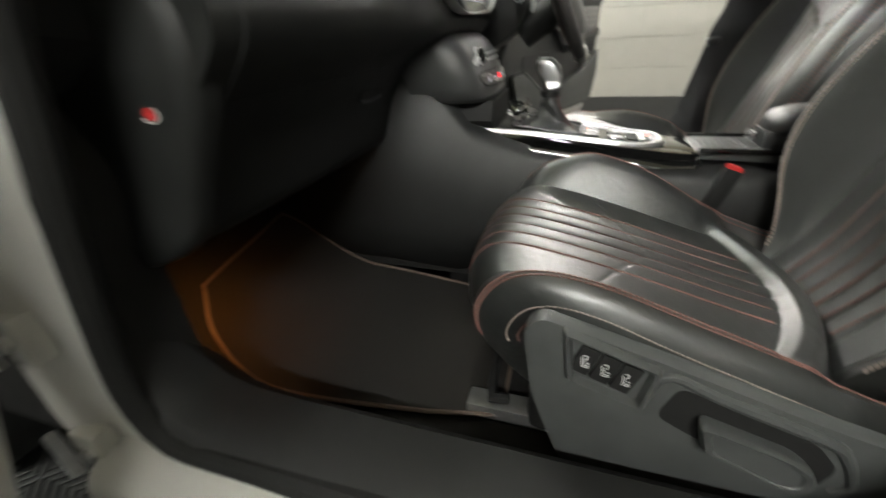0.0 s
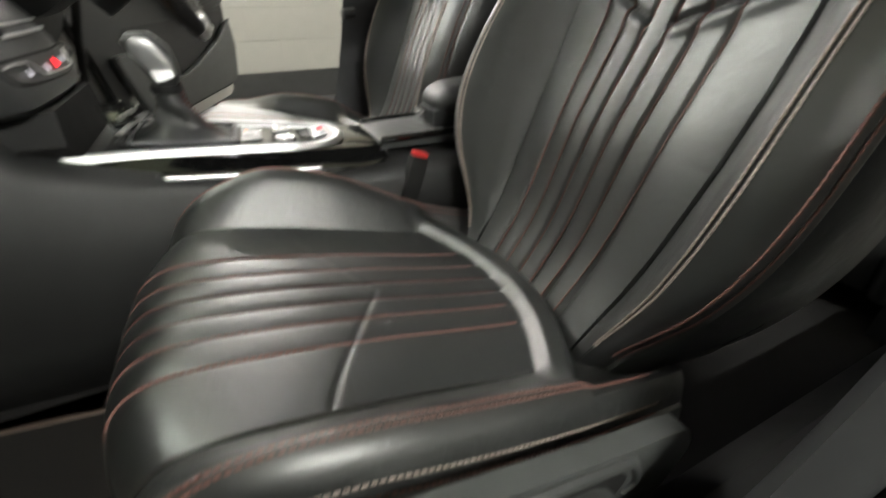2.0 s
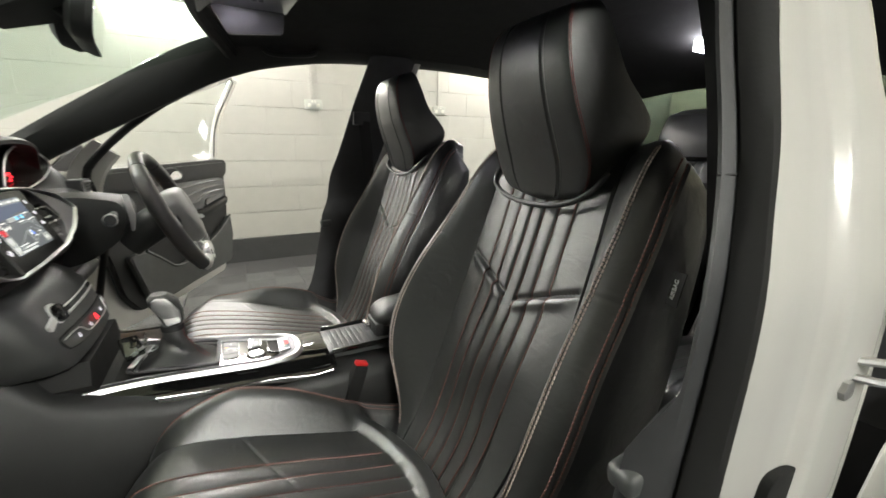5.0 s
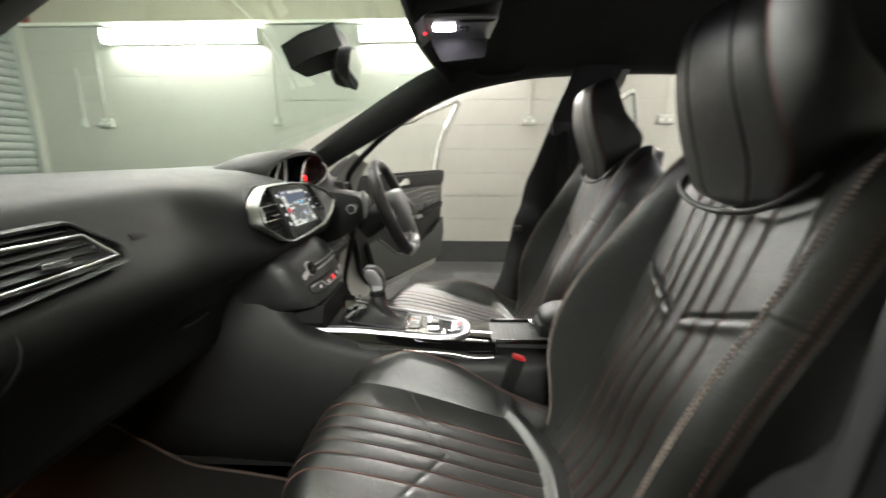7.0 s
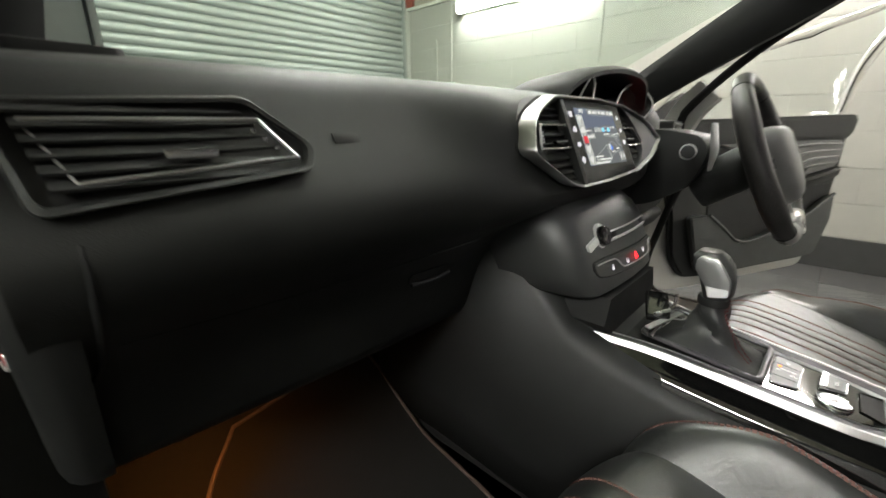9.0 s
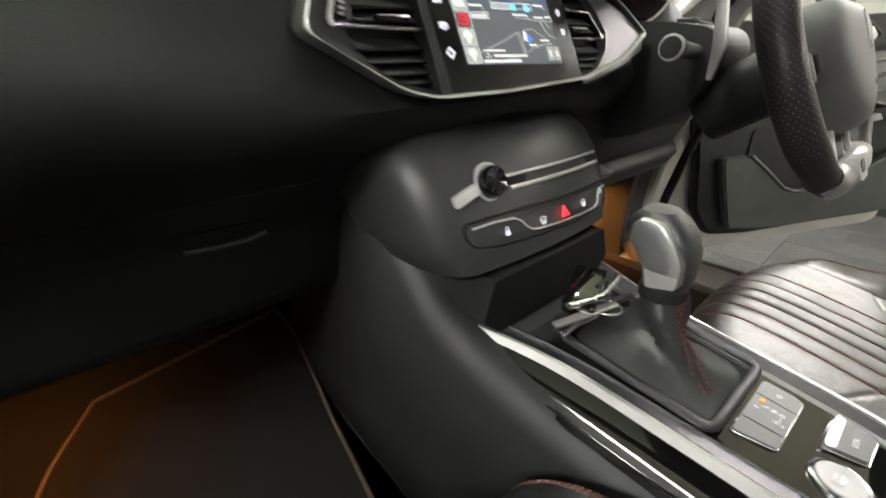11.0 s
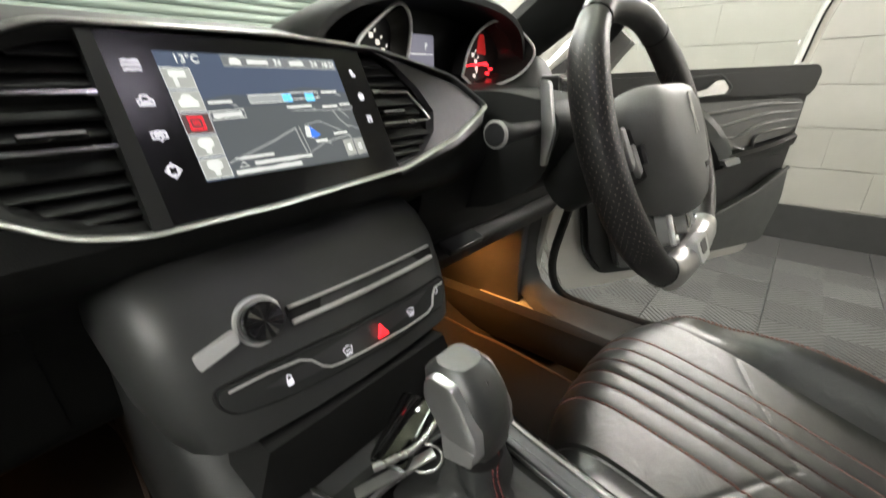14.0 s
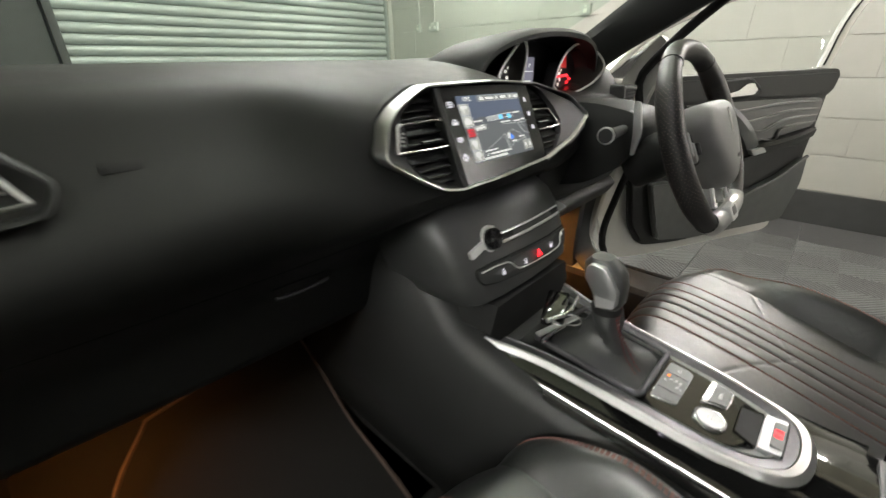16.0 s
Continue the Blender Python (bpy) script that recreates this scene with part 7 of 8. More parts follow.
arm = thing("armrest", (0.75, CY, 0.6), "padded dark leather centre armrest", "armrest")
part("pad", loft([[Vector((x, CY + w * y, z0 + h * z)) for y, z in ((-1, -0.3), (-1, 0.3), (-0.85, 0.8), (-0.5, 1), (0.5, 1), (0.85, 0.8), (1, 0.3), (1, -0.3), (0.7, -1), (-0.7, -1))] for x, w, z0, h in ((0.655, 0.02, 0.632, 0.006), (0.660, 0.038, 0.633, 0.016), (0.675, 0.050, 0.635, 0.024), (0.70, 0.056, 0.638, 0.029), (0.80, 0.060, 0.645, 0.030), (0.95, 0.062, 0.65, 0.028))]), LEATHER_SIDE, arm, "soft leather pad", sharp=1.3)
part("arm_base", box((0.78, CY, 0.605), (0.26, 0.08, 0.04), 0.01), HARD, arm)
part("latch", box((0.638, CY + 0.0, 0.612), (0.016, 0.03, 0.022), 0.004), CHROME, arm, "small chrome latch")

# gear selector
boot_frame = rounded([(0.135, -0.062), (0.29, -0.056), (0.292, 0.062), (0.155, 0.070)], 0.012)
part("boot_frame", tube([Vector((x, CY + y, lerp(0.639, 0.616, (x - 0.13) / 0.16))) for x, y in boot_frame], 0.0048, 10, loop=True, flat=0.8), BRUSHED, con, "satin frame round the gaiter")
part("boot_chrome", tube(curve_pts([(0.15, -0.055, 0.64), (0.155, -0.03, 0.648), (0.165, -0.005, 0.655)], 10), 0.004, 8), CHROME, con)
rings = []
nb = 28
for k in range(13):
    u = k / 12
    cx, cz = lerp(0.218, 0.212, smooth(0, 1, u)), lerp(0.622, 0.697, u)
    ring = []
    for i in range(nb):
        a = 2 * math.pi * i / nb
        rx, ry = table(u, [(0, 0.068), (0.12, 0.050), (0.3, 0.033), (0.55, 0.025), (1, 0.020)]), table(u, [(0, 0.054), (0.12, 0.038), (0.3, 0.027), (0.55, 0.022), (1, 0.018)])
        fold = 1 + 0.24 * math.sin(3 * a + 2.6 * u * 3) * math.sin(math.pi * u) + 0.05 * math.sin(7 * a + u * 5) * math.sin(math.pi * u)
        sq = 1 / max(abs(math.cos(a)) ** 6 + abs(math.sin(a)) ** 6, 0.3) ** (1 / 6) if u < 0.25 else 1
        tilt = 0.022 * (0.5 - u) * math.cos(a)
        ring.append(Vector((cx + rx * fold * sq * math.cos(a), 0.012 + ry * fold * sq * math.sin(a), cz - tilt)))
    rings.append(ring)
gear = part("gaiter", loft(rings), LEATHER_SIDE, con, "folded black leather gaiter with red stitching")
mesh_part("stitching", stitches([[(rings[k][c] + (rings[k][c] - Vector((0.2, 0.012, rings[k][c].z))).normalized() * 0.0015, (rings[k][c] - Vector((0.2, 0.012, rings[k][c].z))).normalized()) for k in range(1, 13)] for c in (26, 27)], 0.004, 0.002, 0.0007), material("red_thread", (0.13, 0.03, 0.03), 0.7), gear)
kn = []
for z, x0, x1, w in ((0.712, 0.182, 0.214, 0.020), (0.722, 0.180, 0.219, 0.024), (0.742, 0.174, 0.219, 0.0265), (0.763, 0.163, 0.214, 0.027), (0.775, 0.161, 0.205, 0.025), (0.783, 0.168, 0.195, 0.019)):
    kn.append([Vector((x, 0.004 + y * 0.86, z - 0.008)) for x, y in rounded([(x0 + 0.018, -w), (x1 + 0.018, -w * 0.85), (x1 + 0.018, w * 0.85), (x0 + 0.018, w)], 0.014, 3)])
knobg = part("selector_knob", loft(kn), LEATHER, con, "leather and silver selector knob")
cheek = [(0.186, 0.750), (0.187, 0.765), (0.194, 0.771), (0.212, 0.769), (0.223, 0.756), (0.233, 0.738), (0.2335, 0.716), (0.208, 0.710), (0.202, 0.727)]
for s in (-1, 1):
    ys = 1.0 if s < 0 else 0.84
    ck = loft([[Vector((0.212 + (x - 0.212) * k, 0.004 + s * y * ys, 0.741 + (z - 0.741) * k)) for x, z in rounded(cheek, 0.004)] for y, k in ((0.012, 1.0), (0.0228, 1.0), (0.0250, 0.97), (0.0262, 0.86), (0.0266, 0.4))])
    silver = part("silver_cheek", ck, material("brushed_silver", (0.60, 0.60, 0.61), 0.30, metal=0.85, vary=0.05), knobg, "silver cheek plate")
    part("cheek_facet", loft([[Vector((x, 0.004 + s * ys * (y + (0.004 * (0.728 - z) / 0.014 if y > 0.02 else 0)), z)) for x, z in rounded([(0.2035, 0.7285), (0.2325, 0.7265), (0.2325, 0.717), (0.2095, 0.7125)], 0.002)] for y in (0.012, 0.0262)]), material("silver_facet", (0.62, 0.62, 0.63), 0.34, metal=0.8, vary=0.05), silver)
part("knob_seam", tube([Vector((x, 0.004, z)) for x, z in ((0.176, 0.752), (0.186, 0.7725), (0.205, 0.7735), (0.224, 0.766), (0.2305, 0.748), (0.229, 0.72))], 0.0007, 5), MATT, knobg)
part("knob_collar", lathe([(0.0, 0), (0.0205, 0), (0.0215, 0.006), (0.0200, 0.012), (0.0, 0.012)], pose(0.213, 0.008, 0.692), 24), MATT, knobg)


# keys on the selector panel
def deck(x, y, d=0.0):
    return Vector((x, y, top_z(x) - 0.0045 + d))


def deck_patch(name, poly, mat, h, parent, label="", bev=0.004):
    return part(name, loft([[deck(x, y, d) for x, y in rounded(poly, bev)] for d in (-0.002, h)]), mat, parent, label)


GREYKEY = material("grey_key", (0.11, 0.115, 0.115), 0.4, vary=0.06)
gp = deck_patch("gear_display", [(0.299, -0.024), (0.329, -0.016), (0.3315, 0.057), (0.324, 0.061), (0.300, 0.061)], GREYKEY, 0.0042, con, "grey gear display with an orange lamp", 0.004)
part("display_edge", tube([deck(x, y, 0.0026) for x, y in rounded([(0.2985, -0.0245), (0.3295, -0.0165), (0.332, 0.0572), (0.3243, 0.0615), (0.2995, 0.0615)], 0.004)], 0.0009, 5, loop=True), CHROME, gp)
part("orange_lamp", box((0, 0, 0.0003), (0.0036, 0.0036, 0.0008), 0.0003), ORANGE_LED, gp).data.transform(Matrix.Translation(deck(0.3062, 0.031, 0.0042)))
for text, x, y in (("P", 0.3055, 0.0185), ("R", 0.3112, 0.025), ("N", 0.3170, 0.025), ("D", 0.3230, 0.025), ("M", 0.3222, 0.013), ("+", 0.3262, 0.012), ("-", 0.3185, 0.012)):
    writing("gear_letter", text, 0.0058, Matrix.Translation(deck(x, y, 0.0044)) @ pose(0, 0, 0, 0, 6, 90), PRINT, gp)
for line in ([(0.3075, 0.0245), (0.3255, 0.0240)], [(0.3230, 0.0220), (0.3225, 0.0160)]):
    part("gate_line", tube([deck(x, y, 0.0043) for x, y in line], 0.0003, 4), PRINT, gp, flat=True)
part("small_symbol", tube([deck(0.315 + 0.0018 * math.cos(a / 8 * 2 * math.pi), 0.049 + 0.0020 * math.sin(a / 8 * 2 * math.pi), 0.0043) for a in range(8)], 0.0004, 4, loop=True), PRINT, gp, flat=True)
for ya, yb in ((-0.001, 0.001), (0.038, 0.037)):
    part("key_line", tube([deck(0.3005, ya, 0.0042), deck(0.3305, yb, 0.0042)], 0.0006, 4), MATT, gp)
sp_ = deck_patch("sport_key", [(0.3525, 0.0195), (0.3785, 0.0270), (0.3800, 0.0610), (0.3545, 0.0640)], GREYKEY, 0.0055, con, "grey sport key with a silver edge", 0.003)
writing("key_text", "SPORT", 0.0055, Matrix.Translation(deck(0.369, 0.042, 0.0058)) @ pose(0, 0, 0, 0, 6, 90), PRINT, sp_)
part("key_chrome", loft([[deck(x, y, d) for x, y in rounded([(0.3515, 0.0190), (0.3585, 0.0210), (0.3600, 0.0632), (0.3535, 0.0645)], 0.002)] for d in (0.001, 0.0058, 0.0066)]), CHROME, sp_, "polished silver edge")
part("key_rim", tube([deck(x, y, 0.002) for x, y in rounded([(0.3515, 0.0185), (0.3795, 0.0262), (0.3812, 0.0620), (0.3535, 0.0650)], 0.003)], 0.0008, 5, loop=True), CHROME, sp_)
SBM = Matrix.Translation(deck(0.3665, -0.0085)) @ pose(0, 0, 0, 0, 6, 0)
sb = part("start_button", lathe([(0, -0.002), (0.0195, -0.002), (0.0196, 0.002), (0.0190, 0.0042), (0.0176, 0.0052), (0.0164, 0.0044), (0.0, 0.0042)], SBM, 44), CHROME, con, "round chrome start button")
part("button_face", lathe([(0, 0.002), (0.0154, 0.002), (0.0155, 0.0048), (0.0148, 0.0054), (0.0, 0.0050)], SBM, 40), SILVER, sb, "satin silver button face")
writing("button_text", "START\nSTOP", 0.0044, Matrix.Translation(deck(0.3665, -0.0085, 0.0058)) @ pose(0, 0, 0, 0, 6, 90), SATIN, sb)
# flat matt patch standing in for a deep recess's shade, with a gloss lip
cub = [(0.393, -0.004), (0.4165, -0.0135), (0.4165, 0.0535), (0.393, 0.0475)]
part("cubby", loft([[deck(x, y, 0.0016) for x, y in rounded(cub, 0.003)], [deck(0.405 + (x - 0.405) * 0.92, 0.02 + (y - 0.02) * 0.95, 0.0012) for x, y in rounded(cub, 0.003)], [deck(0.406 + (x - 0.405) * 0.45, 0.02 + (y - 0.02) * 0.80, 0.0009) for x, y in rounded(cub, 0.003)]]), MATT, con, "flat matt patch painted in for a small recess's shade")
part("cubby_lip", tube([deck(x, y, 0.0022) for x, y in ((0.4165, -0.0135), (0.393, -0.004), (0.393, 0.0475), (0.4165, 0.0535))], 0.0010, 6), GLOSS, con)
pb = part("parking_brake", loft([[Vector((x, y, top_z(x) - 0.0045 + d + (0.0035 * (x - 0.418) / 0.02 if d > 0 else 0))) for x, y in rounded([(0.418, -0.0125), (0.4395, -0.0150), (0.4405, 0.0500), (0.4185, 0.0530)], 0.0025)] for d in (-0.004, 0.0038, 0.0044)]), SILVER, con, "silver parking brake switch with a red symbol")
pk = part("brake_key", loft([[Vector((x, y, top_z(x) - 0.0045 + d)) for x, y in rounded([(0.4275, -0.0045), (0.4400, -0.0065), (0.4408, 0.0430), (0.4278, 0.0412)], 0.003)] for d in (0.002, 0.0082, 0.0090)]), GREYKEY, pb, "grey rocker key")
part("key_gap", tube([Vector((x, y, top_z(x) + 0.0020)) for x, y in ((0.4412, 0.050), (0.4412, 0.02), (0.4402, -0.0145))], 0.0012, 6), MATT, pb)
for r, a0, a1 in ((0.0046, 0, 360), (0.0068, 40, 140), (0.0068, 220, 320)):
    part("brake_symbol", tube([deck(0.4335 + r * 0.85 * math.cos(math.radians(lerp(a0, a1, k / 14))), 0.0195 + r * math.sin(math.radians(lerp(a0, a1, k / 14))), 0.0094) for k in range(15)], 0.00045, 5), RED_LED, pk, "red glowing parking brake symbol", flat=True)
writing("brake_letter", "P", 0.0040, Matrix.Translation(deck(0.4335, 0.0195, 0.0095)) @ pose(0, 0, 0, 0, 6, 90), RED_LED, pk)

# ---- overhead ----
oh = thing("overhead_console", (0.43, 0.03, 1.38), "grey overhead lamp console with lit reading lamp", "lamp")
part("housing", prism(rounded([(0.33, 1.345), (0.36, 1.372), (0.52, 1.392), (0.53, 1.40), (0.33, 1.41)], 0.01), -0.05, 0.15, "y", 0.006), SEATPLASTIC, oh)
part("lamp_panel", prism(rounded([(0.35, -0.045), (0.52, -0.045), (0.51, 0.14), (0.36, 0.14)], 0.02), 1.362, 1.372, "z", 0.003), SILVER, oh, "pale grey lamp panel")
part("reading_lamp", prism(rounded([(0.37, 0.0), (0.42, 0.0), (0.42, 0.045), (0.37, 0.045)], 0.008), 1.358, 1.363, "z", 0.002), WHITE_LED, oh, "lit white reading lamp")
part("red_lamp", lathe([(0, 0), (0.005, 0), (0.005, 0.003), (0, 0.004)], pose(0.345, 0.06, 1.36, 180, 0, 0), 10), RED_LED, oh, "red alarm lamp")
part("cover_flap", prism(rounded([(0.355, 1.362), (0.505, 1.382), (0.500, 1.318), (0.385, 1.306)], 0.010), 0.118, 0.130, "y", 0.003), SEATPLASTIC, oh, "grey flap hanging behind the lamp")
part("lamp_slot", prism(rounded([(0.43, -0.03), (0.515, -0.035), (0.505, -0.018), (0.435, -0.015)], 0.005), 1.3605, 1.363, "z"), MATT, oh)
for kx in (0.437, 0.450):
    part("lamp_switch", box((kx, 0.03, 1.360), (0.009, 0.030, 0.006), 0.002), SEATPLASTIC, oh, "grey lamp switch")
dome = thing("rear_dome_lamp", (1.63, -0.17, 1.37), "lit rear roof lamp", "lamp")
part("lens", prism(rounded([(1.60, -0.20), (1.66, -0.20), (1.66, -0.145), (1.60, -0.145)], 0.01), 1.355, 1.385, "z", 0.003), DOME_LED, dome)

# mirror
mir = thing("rear_view_mirror", (0.15, 0.0, 1.3), "black interior rear-view mirror on the windscreen", "mirror")
mm = pose(0.155, -0.005, 1.275, 0, 12, 8)
part("mirror_shell", loft([[mm @ Vector((x, y * k, z * k)) for y, z in rounded([(-0.118, 0.020), (-0.06, 0.036), (0.115, 0.034), (0.105, -0.036), (-0.07, -0.036), (-0.112, -0.018)], 0.018)] for x, k in ((-0.03, 0.55), (-0.018, 0.9), (0.0, 1.0), (0.008, 0.99))]), SOFT, mir)
part("mirror_glass", loft([[mm @ Vector((x, y * 0.95, z * 0.9)) for y, z in rounded([(-0.118, 0.020), (-0.06, 0.036), (0.115, 0.034), (0.105, -0.036), (-0.07, -0.036), (-0.112, -0.018)], 0.018)] for x in (0.006, 0.009)]), material("mirror", (0.85, 0.85, 0.86), 0.02, metal=1.0, vary=0.0), mir, "silvered mirror glass")
part("mirror_arm", tube([(0.13, 0.0, 1.285), (0.10, 0.0, 1.31)], 0.01, 8), SOFT, mir)
part("sensor_pod", loft([[Vector((x, y, z)) for x, y, z in ((x0, -w, z0), (x0 + 0.02, -w, z0 - 0.05), (x0 + 0.02, w, z0 - 0.05), (x0, w, z0))] for x0, w, z0 in ((0.005, 0.05, 1.315), (0.06, 0.07, 1.335), (0.13, 0.06, 1.360))]), SOFT, mir, "black sensor housing behind the mirror")

part("sensor_stem", loft([[Vector((x, 0.10 + w * math.cos(a / 10 * math.pi), zc + h * math.sin(a / 10 * math.pi))) for a in range(20)] for x, w, h, zc in ((0.075, 0.014, 0.026, 1.300), (0.085, 0.026, 0.042, 1.298), (0.110, 0.030, 0.048, 1.295), (0.130, 0.026, 0.042, 1.294), (0.138, 0.014, 0.026, 1.294))]), SOFT, mir, "rounded black sensor cover")
mir.location += Vector((0.020, 0.0, -0.008))

# ---- doors ----
def door(h, d, side, name_label, length, frame_top, rear):
    """An open door: h hinge foot, d direction along the door, side: which way its inner face looks."""
    t = new("car_door")
    t.location = (h[0], h[1], 0.35)
    t.parent = body
    t.matrix_parent_inverse = parent_world(body).inverted()
    t["label"] = name_label
    d = Vector((*d, 0)).normalized()
    nrm = Vector((d.y, -d.x, 0)) * side

    def P(a, z, o=0.0):
        return Vector((h[0], h[1], 0)) + d * a + nrm * o + Vector((0, 0, z))

    def sheet(poly, o0, o1, bev=0.0, r=0.03):
        pl = rounded(poly, r) if r else poly
        bm = loft([[P(a, z, o0) for a, z in pl], [P(a, z, o1) for a, z in pl]])
        if bev:
            bmesh.ops.bevel(bm, geom=[e for e in bm.edges if len(e.link_faces) == 2 and e.calc_face_angle(0) > 0.8], offset=bev, segments=2, affect="EDGES", clamp_overlap=True)
        return bm
    L = length
    skin = [(0.035, 0.60), (0.09, 0.45), (0.145, 0.325), (0.31, 0.33), (L * 0.65, 0.36), (L * 0.965, 0.392), (L * 1.0, 0.62), (L * 1.01, 0.80), (L * 1.02, 0.985), (0.02, 0.965), (-0.03, 0.80)]
    part("door_skin", sheet(skin, -0.10, -0.02, 0.01), PAINT, t, "white painted door")
    trim = [(0.165, 0.62), (0.19, 0.47), (0.25, 0.388), (0.384, 0.388), (L * 0.667, 0.414), (L * 0.94, 0.441), (L * 0.96, 0.50), (L * 0.978, 0.66), (L * 0.99, 0.80), (L * 0.995, 0.985), (0.09, 0.965), (0.13, 0.75)]
    part("door_card", sheet(trim, -0.02, 0.015, 0.012), SOFT, t, "black door card")
    part("upper_trim", sheet([(0.08, 0.88), (L * 0.97, 0.90), (L * 0.985, 0.985), (0.07, 0.965)], 0.015, 0.045, 0.012), SOFT, t, "black soft upper door trim")
    part("padded_insert", sheet([(0.30, 0.885), (0.44, 0.845), (0.60, 0.752), (L * 0.955, 0.800), (L * 0.965, 0.895), (0.34, 0.895)], 0.015, 0.026, 0.006), LEATHER, t, "padded leather insert")
    for k in range(4):
        za, zb = lerp(0.872, 0.770, k / 3), lerp(0.882, 0.818, k / 3)
        line = curve_pts([P(lerp(0.42, 0.62, k / 3), za - 0.004, 0.026), P(lerp(0.50, 0.68, k / 3), za - 0.012, 0.029), P(L * 0.80, (za + zb) / 2 + 0.004, 0.029), P(L * 0.955, zb, 0.026)], 18)
        part("insert_fold", tube(line, [0.002 + 0.0035 * math.sin(math.pi * i / 17) for i in range(18)], 6), LEATHER, t, "soft fold in the leather insert")
    rings = []
    for i in range(18):
        u = i / 17
        a = lerp(0.585, L * 0.955, u)
        z = lerp(0.728, 0.785, u)
        w = 0.030 + 0.022 * math.sin(math.pi * min(1, u * 0.9 + 0.1))
        rings.append([P(a, z + 0.012, 0.012), P(a, z + 0.014, w), P(a, z + 0.006, w + 0.010), P(a, z - 0.018, w + 0.006), P(a, z - 0.034, 0.012)])
    part("arm_rest", loft(rings), SOFT, t, "black door armrest")
    part("arm_seam", tube([P(lerp(0.60, L * 0.95, k / 9), lerp(0.733, 0.788, k / 9) - 0.004, 0.042 + 0.022 * math.sin(math.pi * min(1, k / 9 * 0.9 + 0.1))) for k in range(10)], 0.0012, 5), MATT, t)
    # pull: a broad diagonal strut from the release down to the armrest
    rings = []
    for i in range(12):
        u = i / 11
        a, z = lerp(0.455, 0.600, u), lerp(0.862, 0.722, u ** 1.1)
        o = 0.022 + 0.034 * math.sin(math.pi * (0.15 + 0.75 * u))
        rings.append([P(a - 0.016, z - 0.016, o - 0.012), P(a - 0.014, z - 0.014, o), P(a + 0.004, z + 0.004, o + 0.007), P(a + 0.022, z + 0.012, o), P(a + 0.024, z + 0.014, o - 0.012)])
    pull = part("pull_handle", loft(rings), SEATPLASTIC, t, "grey door pull with a silver end")
    part("pull_tip", loft([[P(a, z, o) for a, z in rounded([(0.565, 0.733), (0.612, 0.742), (0.626, 0.726), (0.580, 0.716)], 0.005)] for o in (0.030, 0.056, 0.060)]), SILVER, pull, "silver end of the pull")
    # flat black patch laid on the trim where the recess would be
    rec = part("release_patch", sheet([(0.34, 0.950), (0.500, 0.962), (0.545, 0.930), (0.53, 0.912), (0.41, 0.905)], 0.0445, 0.047, 0.001, 0.012), MATT, t, "flat black patch round the release")
    part("recess_edge", tube([P(a, z, 0.047) for a, z in rounded([(0.34, 0.950), (0.500, 0.962), (0.545, 0.930), (0.53, 0.912), (0.41, 0.905)], 0.012)], 0.003, 6, loop=True), HARD, rec)
    part("release_lever", loft([[P(a, z, o) for a, z in rounded([(0.415, 0.918), (0.455, 0.926), (0.480, 0.946), (0.505, 0.948), (0.525, 0.928), (0.515, 0.914), (0.43, 0.908)], 0.005)] for o in (0.046, 0.056, 0.058)]), CHROME, t, "chrome door release")
    # no real hollow: a flat black sheet stands in for the pocket's shade
    part("pocket_shade_sheet", sheet([(0.31, 0.705), (L * 0.95, 0.735), (L * 0.945, 0.69), (0.727, 0.622), (0.562, 0.548), (0.436, 0.526), (0.31, 0.63)], 0.0155, 0.0185, 0, 0.012), MATT, t, "flat black sheet painted in for the door pocket's shade")
    part("door_pocket", sheet([(0.222, 0.632), (0.300, 0.638), (0.362, 0.592), (0.436, 0.531), (0.490, 0.530), (0.562, 0.553), (0.727, 0.627), (L * 0.955, 0.700), (L * 0.965, 0.600), (L * 0.925, 0.462), (0.42, 0.418), (0.290, 0.420), (0.262, 0.500)], 0.015, 0.045, 0.010, 0.018), SEATPLASTIC, t, "grey plastic door pocket")
    part("pocket_lip", tube([P(a, z, 0.044) for a, z in ((0.300, 0.638), (0.362, 0.592), (0.425, 0.540), (0.46, 0.531), (0.50, 0.533), (0.562, 0.553), (0.727, 0.627), (L * 0.95, 0.700))], 0.006, 8), SEATPLASTIC, t)
    ft = frame_top
    fr = curve_pts([P(0.04, 0.97, -0.05), P(0.25, 1.12, -0.07), P(ft[0] * 0.62, 1.28, -0.11), P(ft[0] * 0.85, 1.365, -0.14), P(ft[0] - 0.03, ft[1] - 0.02, ft[2])], 26) + curve_pts([P(ft[0], ft[1] - 0.035, ft[2]), P(L * 1.12, 1.17, -0.08), P(L * 1.0, 0.98, -0.045)], 12)
    cen = sum(fr, Vector()) / len(fr)
    part("window_frame", tube(fr, 0.019, 10, flat=0.8), PAINT, t, "white painted window frame")
    part("frame_seal", tube([p + nrm * 0.012 + (cen - p).normalized() * 0.016 for p in fr], 0.003, 6), RUBBER, t)
    gl = bmesh.new()
    vs = [gl.verts.new(p) for p in fr]
    gl.faces.new(vs)
    bmesh.ops.triangulate(gl, faces=gl.faces)
    g = part("window_glass", gl, DOORGLASS, t, "clear door glass", flat=True)
    g.visible_shadow = False
    if not rear:
        part("mirror_sail", sheet([(0.04, 0.97), (0.20, 0.97), (0.19, 1.06)], -0.055, -0.03, 0.004, 0.01), HARD, t)
    return t


door((-0.19, 0.80), (0.60, 0.80), 1, "white front door, open, with black door card", 0.865, (1.20, 1.445, -0.12), False)
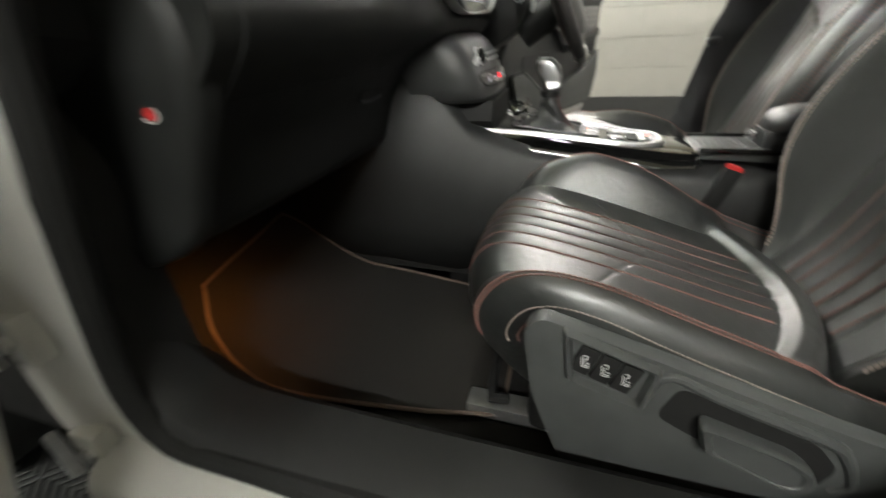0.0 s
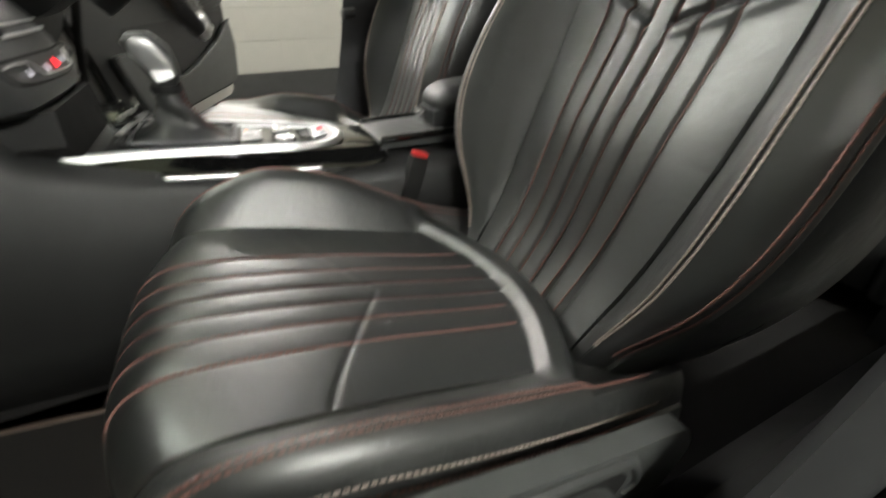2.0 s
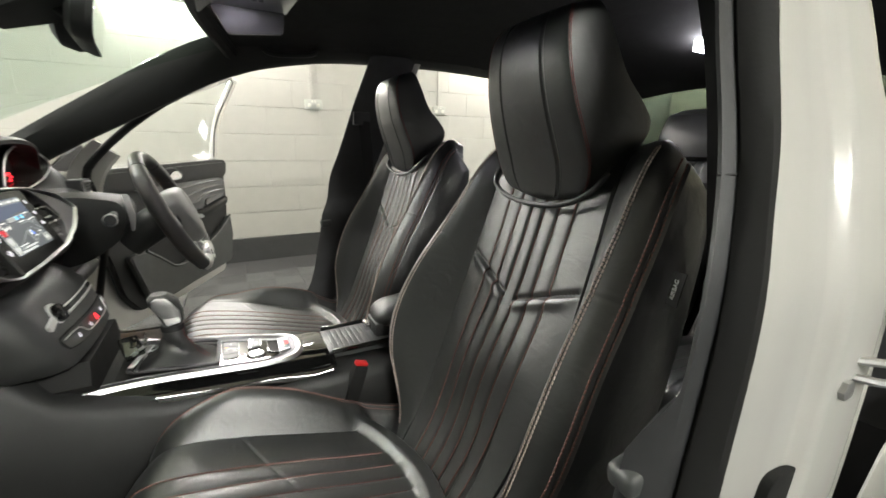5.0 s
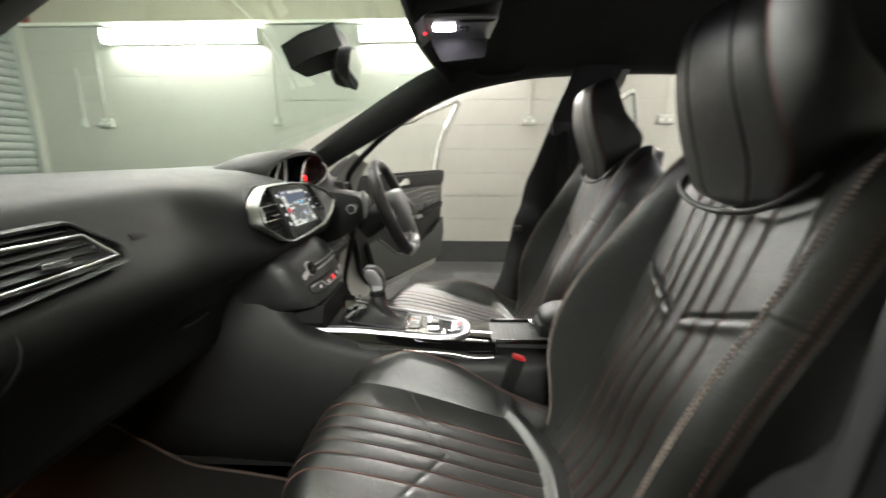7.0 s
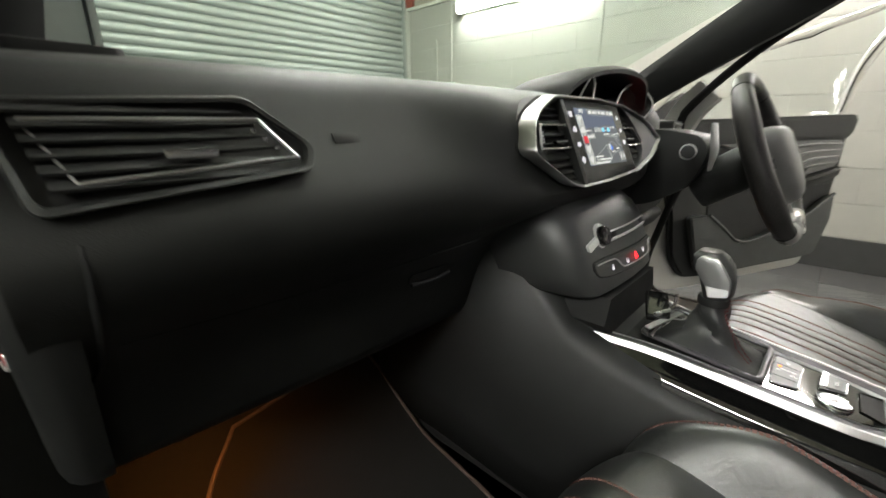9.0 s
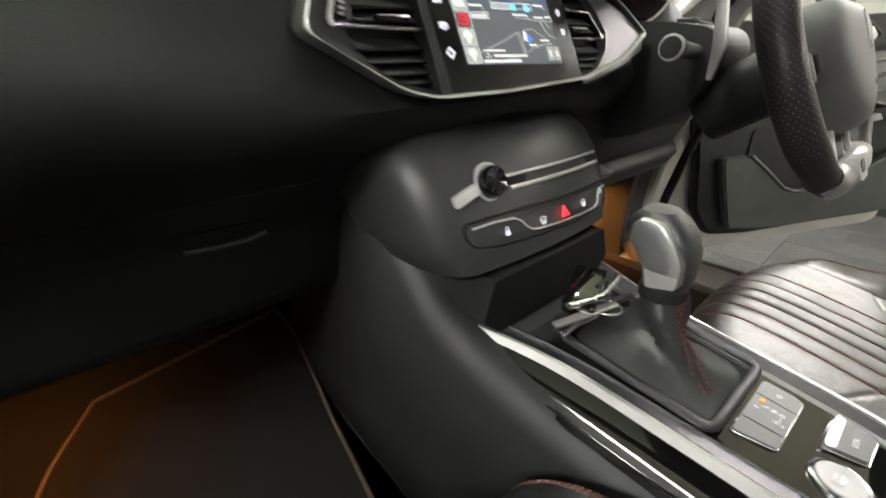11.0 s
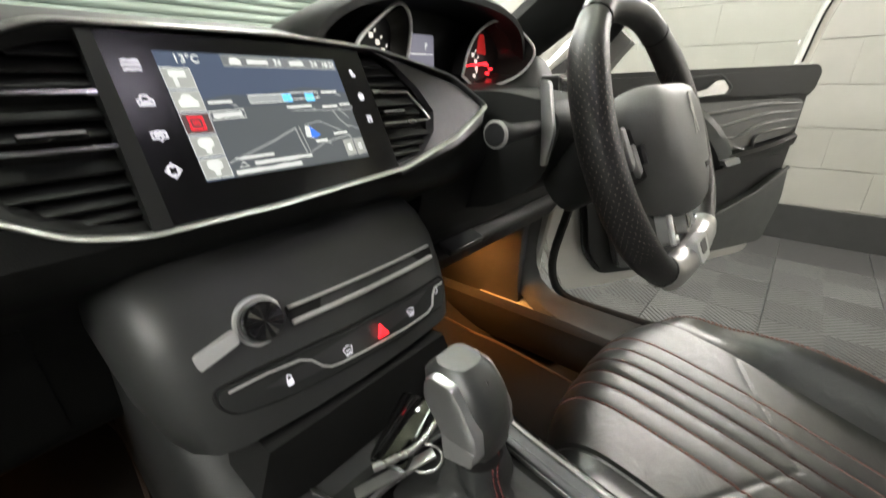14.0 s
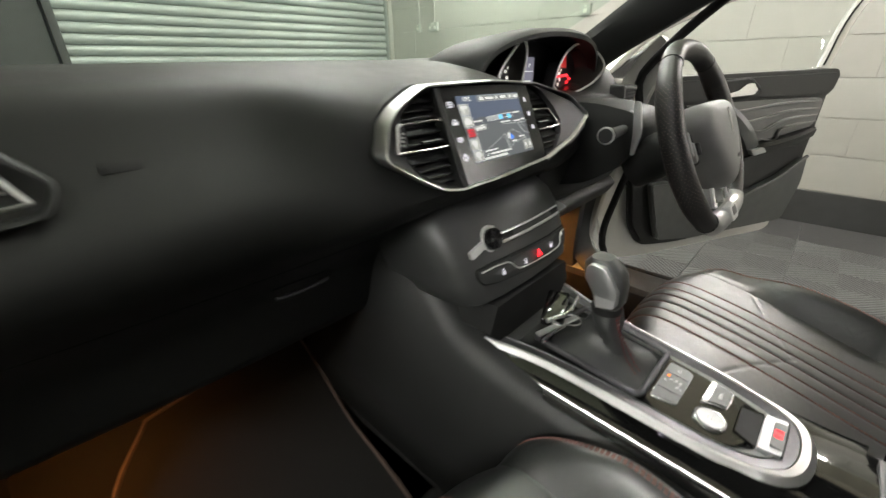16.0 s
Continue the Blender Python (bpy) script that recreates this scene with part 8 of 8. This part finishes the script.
door((-0.24, -0.83), (0.35, -0.94), -1, "white front door, open, with black door card", 0.90, (1.13, 1.42, -0.12), False)
door((0.92, 0.82), (0.70, 0.71), 1, "white rear door, open", 0.80, (0.86, 1.45, -0.10), True)

# ---- footwells ----
for s, lab in ((-1, "passenger"), (1, "driver")):
    fm = thing("floor_mat", (-0.1, s * 0.40, 0.272), "dark floor mat with pale piping", "mat", "floor mats")
    rise = lambda x: 0.276 + 0.135 * (max(0.0, -0.22 - x) / 0.28) ** 1.5
    edge_in = curve_pts([(0.20, 0.25, 0), (0.08, 0.215, 0), (-0.18, 0.175, 0), (-0.42, 0.15, 0), (-0.49, 0.165, 0)], 40)
    edge_out = curve_pts([(0.21, 0.57, 0), (0.05, 0.60, 0), (-0.2, 0.62, 0), (-0.36, 0.575, 0), (-0.455, 0.49, 0)], 40)
    sheet_rows = []
    for a, b in zip(edge_in, edge_out):
        row = []
        for k in range(9):
            x, y = lerp(a.x, b.x, k / 8), lerp(a.y, b.y, k / 8)
            row.append(Vector((x, s * y, rise(x) + 0.008)))
        sheet_rows.append(row)
    sheet = loft(sheet_rows, closed=False)
    bmesh.ops.solidify(sheet, geom=list(sheet.faces), thickness=0.006)
    part("mat_sheet", sheet, MAT, fm, "dark grey carpet mat")
    rim_m = [r[0] for r in sheet_rows] + sheet_rows[-1][1:-1] + [r[-1] for r in reversed(sheet_rows)] + list(reversed(sheet_rows[0][1:-1]))
    part("piping", tube(rim_m, 0.0042, 6, loop=True), PIPING, fm, "pale stitched edge")
    part("toe_ramp", loft([[Vector((x, s * y, z)) for x, z in [(-0.75, 0.26)] + [(0.0, 0.26)] + [(-0.05 * k, 0.270 + 0.135 * (max(0.0, -0.22 + 0.05 * k) / 0.28) ** 1.5) for k in range(15)]] for y in (0.135, 0.70)]), CARPET, body, "black carpeted slope under the pedals" if s > 0 else "black carpeted footwell slope")
    lamp = thing("footwell_lamp", (-0.33, s * 0.60, 0.585), "lit amber footwell lamp under the dashboard", "lamp", "footwell lamps")
    part("lens", box((-0.33, s * 0.60, 0.578), (0.03, 0.045, 0.010), 0.002), AMBER, lamp)
    L = bpy.data.lights.new("amber_footwell_light", "AREA")
    L.energy, L.color, L.size = AMBER_W * (2.5 if s > 0 else 0.5), (1.0, 0.38, 0.08), 0.05
    L.spread = math.radians(115)
    lo = new("amber_footwell_light", L)
    lo.matrix_world = look((-0.33, s * 0.60, 0.570), (-0.40, -0.56, 0.30) if s < 0 else (-0.24, 0.70, 0.38))

# ---- pieces of the setting: floor tiles and wall blocks ----
tiles = thing("tile_floor", (0, 0, 0), "interlocking ribbed grey garage floor tiles, darker row by the wall", "floor", kind="structure")
TS = 0.4
tb = box((0, 0, 0), (TS - 0.002, TS - 0.002, 0.014), 0.0015, None, 1)
tile_mesh = None
near = []
for i in range(-9, 15):
    for j in range(-10, 7):
        x, y = (i + 0.5) * TS, (j + 0.5) * TS + 0.22
        if y > WALL_Y + 0.1:
            continue
        near.append((x, y, i, j))
seen = [q for q in near if q[1] > 0.75 and -0.9 < q[0] < 2.6]
rest = [q for q in near if q not in seen]
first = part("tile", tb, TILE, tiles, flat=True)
first.location = (seen[0][0], seen[0][1], -0.003)
dark_mesh = first.data.copy()
dark_mesh.materials.clear()
dark_mesh.materials.append(TILE_DARK)
for k, (x, y, i, j) in enumerate(seen):
    o = first if k == 0 else first.copy()
    if k:
        scene.collection.objects.link(o)
    o.location = (x, y, -0.003)
    if y > 2.75:
        o.data = dark_mesh
verts, faces = [], []
for x, y, i, j in rest:
    k = len(verts)
    h = TS / 2 - 0.001
    for dx, dy in ((-h, -h), (h, -h), (h, h), (-h, h)):
        verts.append((x + dx, y + dy, 0.004))
    for dx, dy in ((-h, -h), (h, -h), (h, h), (-h, h)):
        verts.append((x + dx, y + dy, -0.01))
    faces += [(k, k + 1, k + 2, k + 3), (k + 4, k + 5, k + 1, k), (k + 5, k + 6, k + 2, k + 1), (k + 6, k + 7, k + 3, k + 2), (k + 7, k + 4, k, k + 3)]
me = bpy.data.meshes.new("tile_rest")
me.from_pydata(verts, [], faces)
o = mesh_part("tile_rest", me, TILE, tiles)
o["kind"] = "stuff"

BW, BH = 0.45, 0.2275
bb = box((0, 0, 0), (BW - 0.0005, 0.016, BH - 0.0065), 0.0022, None, 2)
block = part("block", bb, WALLPAINT, wall_far, flat=True)
put = False
for r in range(9):
    z = 0.222 + BH * (r + 0.5)
    for c in range(-1, 23):
        x = SHUT_X + BW * (c + 0.5 + 0.5 * (r % 2))
        if x - BW / 2 < SHUT_X or x + BW / 2 > BACK_X:
            continue
        o = block if not put else block.copy()
        if put:
            scene.collection.objects.link(o)
        o.location = (x, WALL_Y - 0.0055 + 0.0002 * math.sin(7.3 * r + 3.1 * c), z)
        put = True
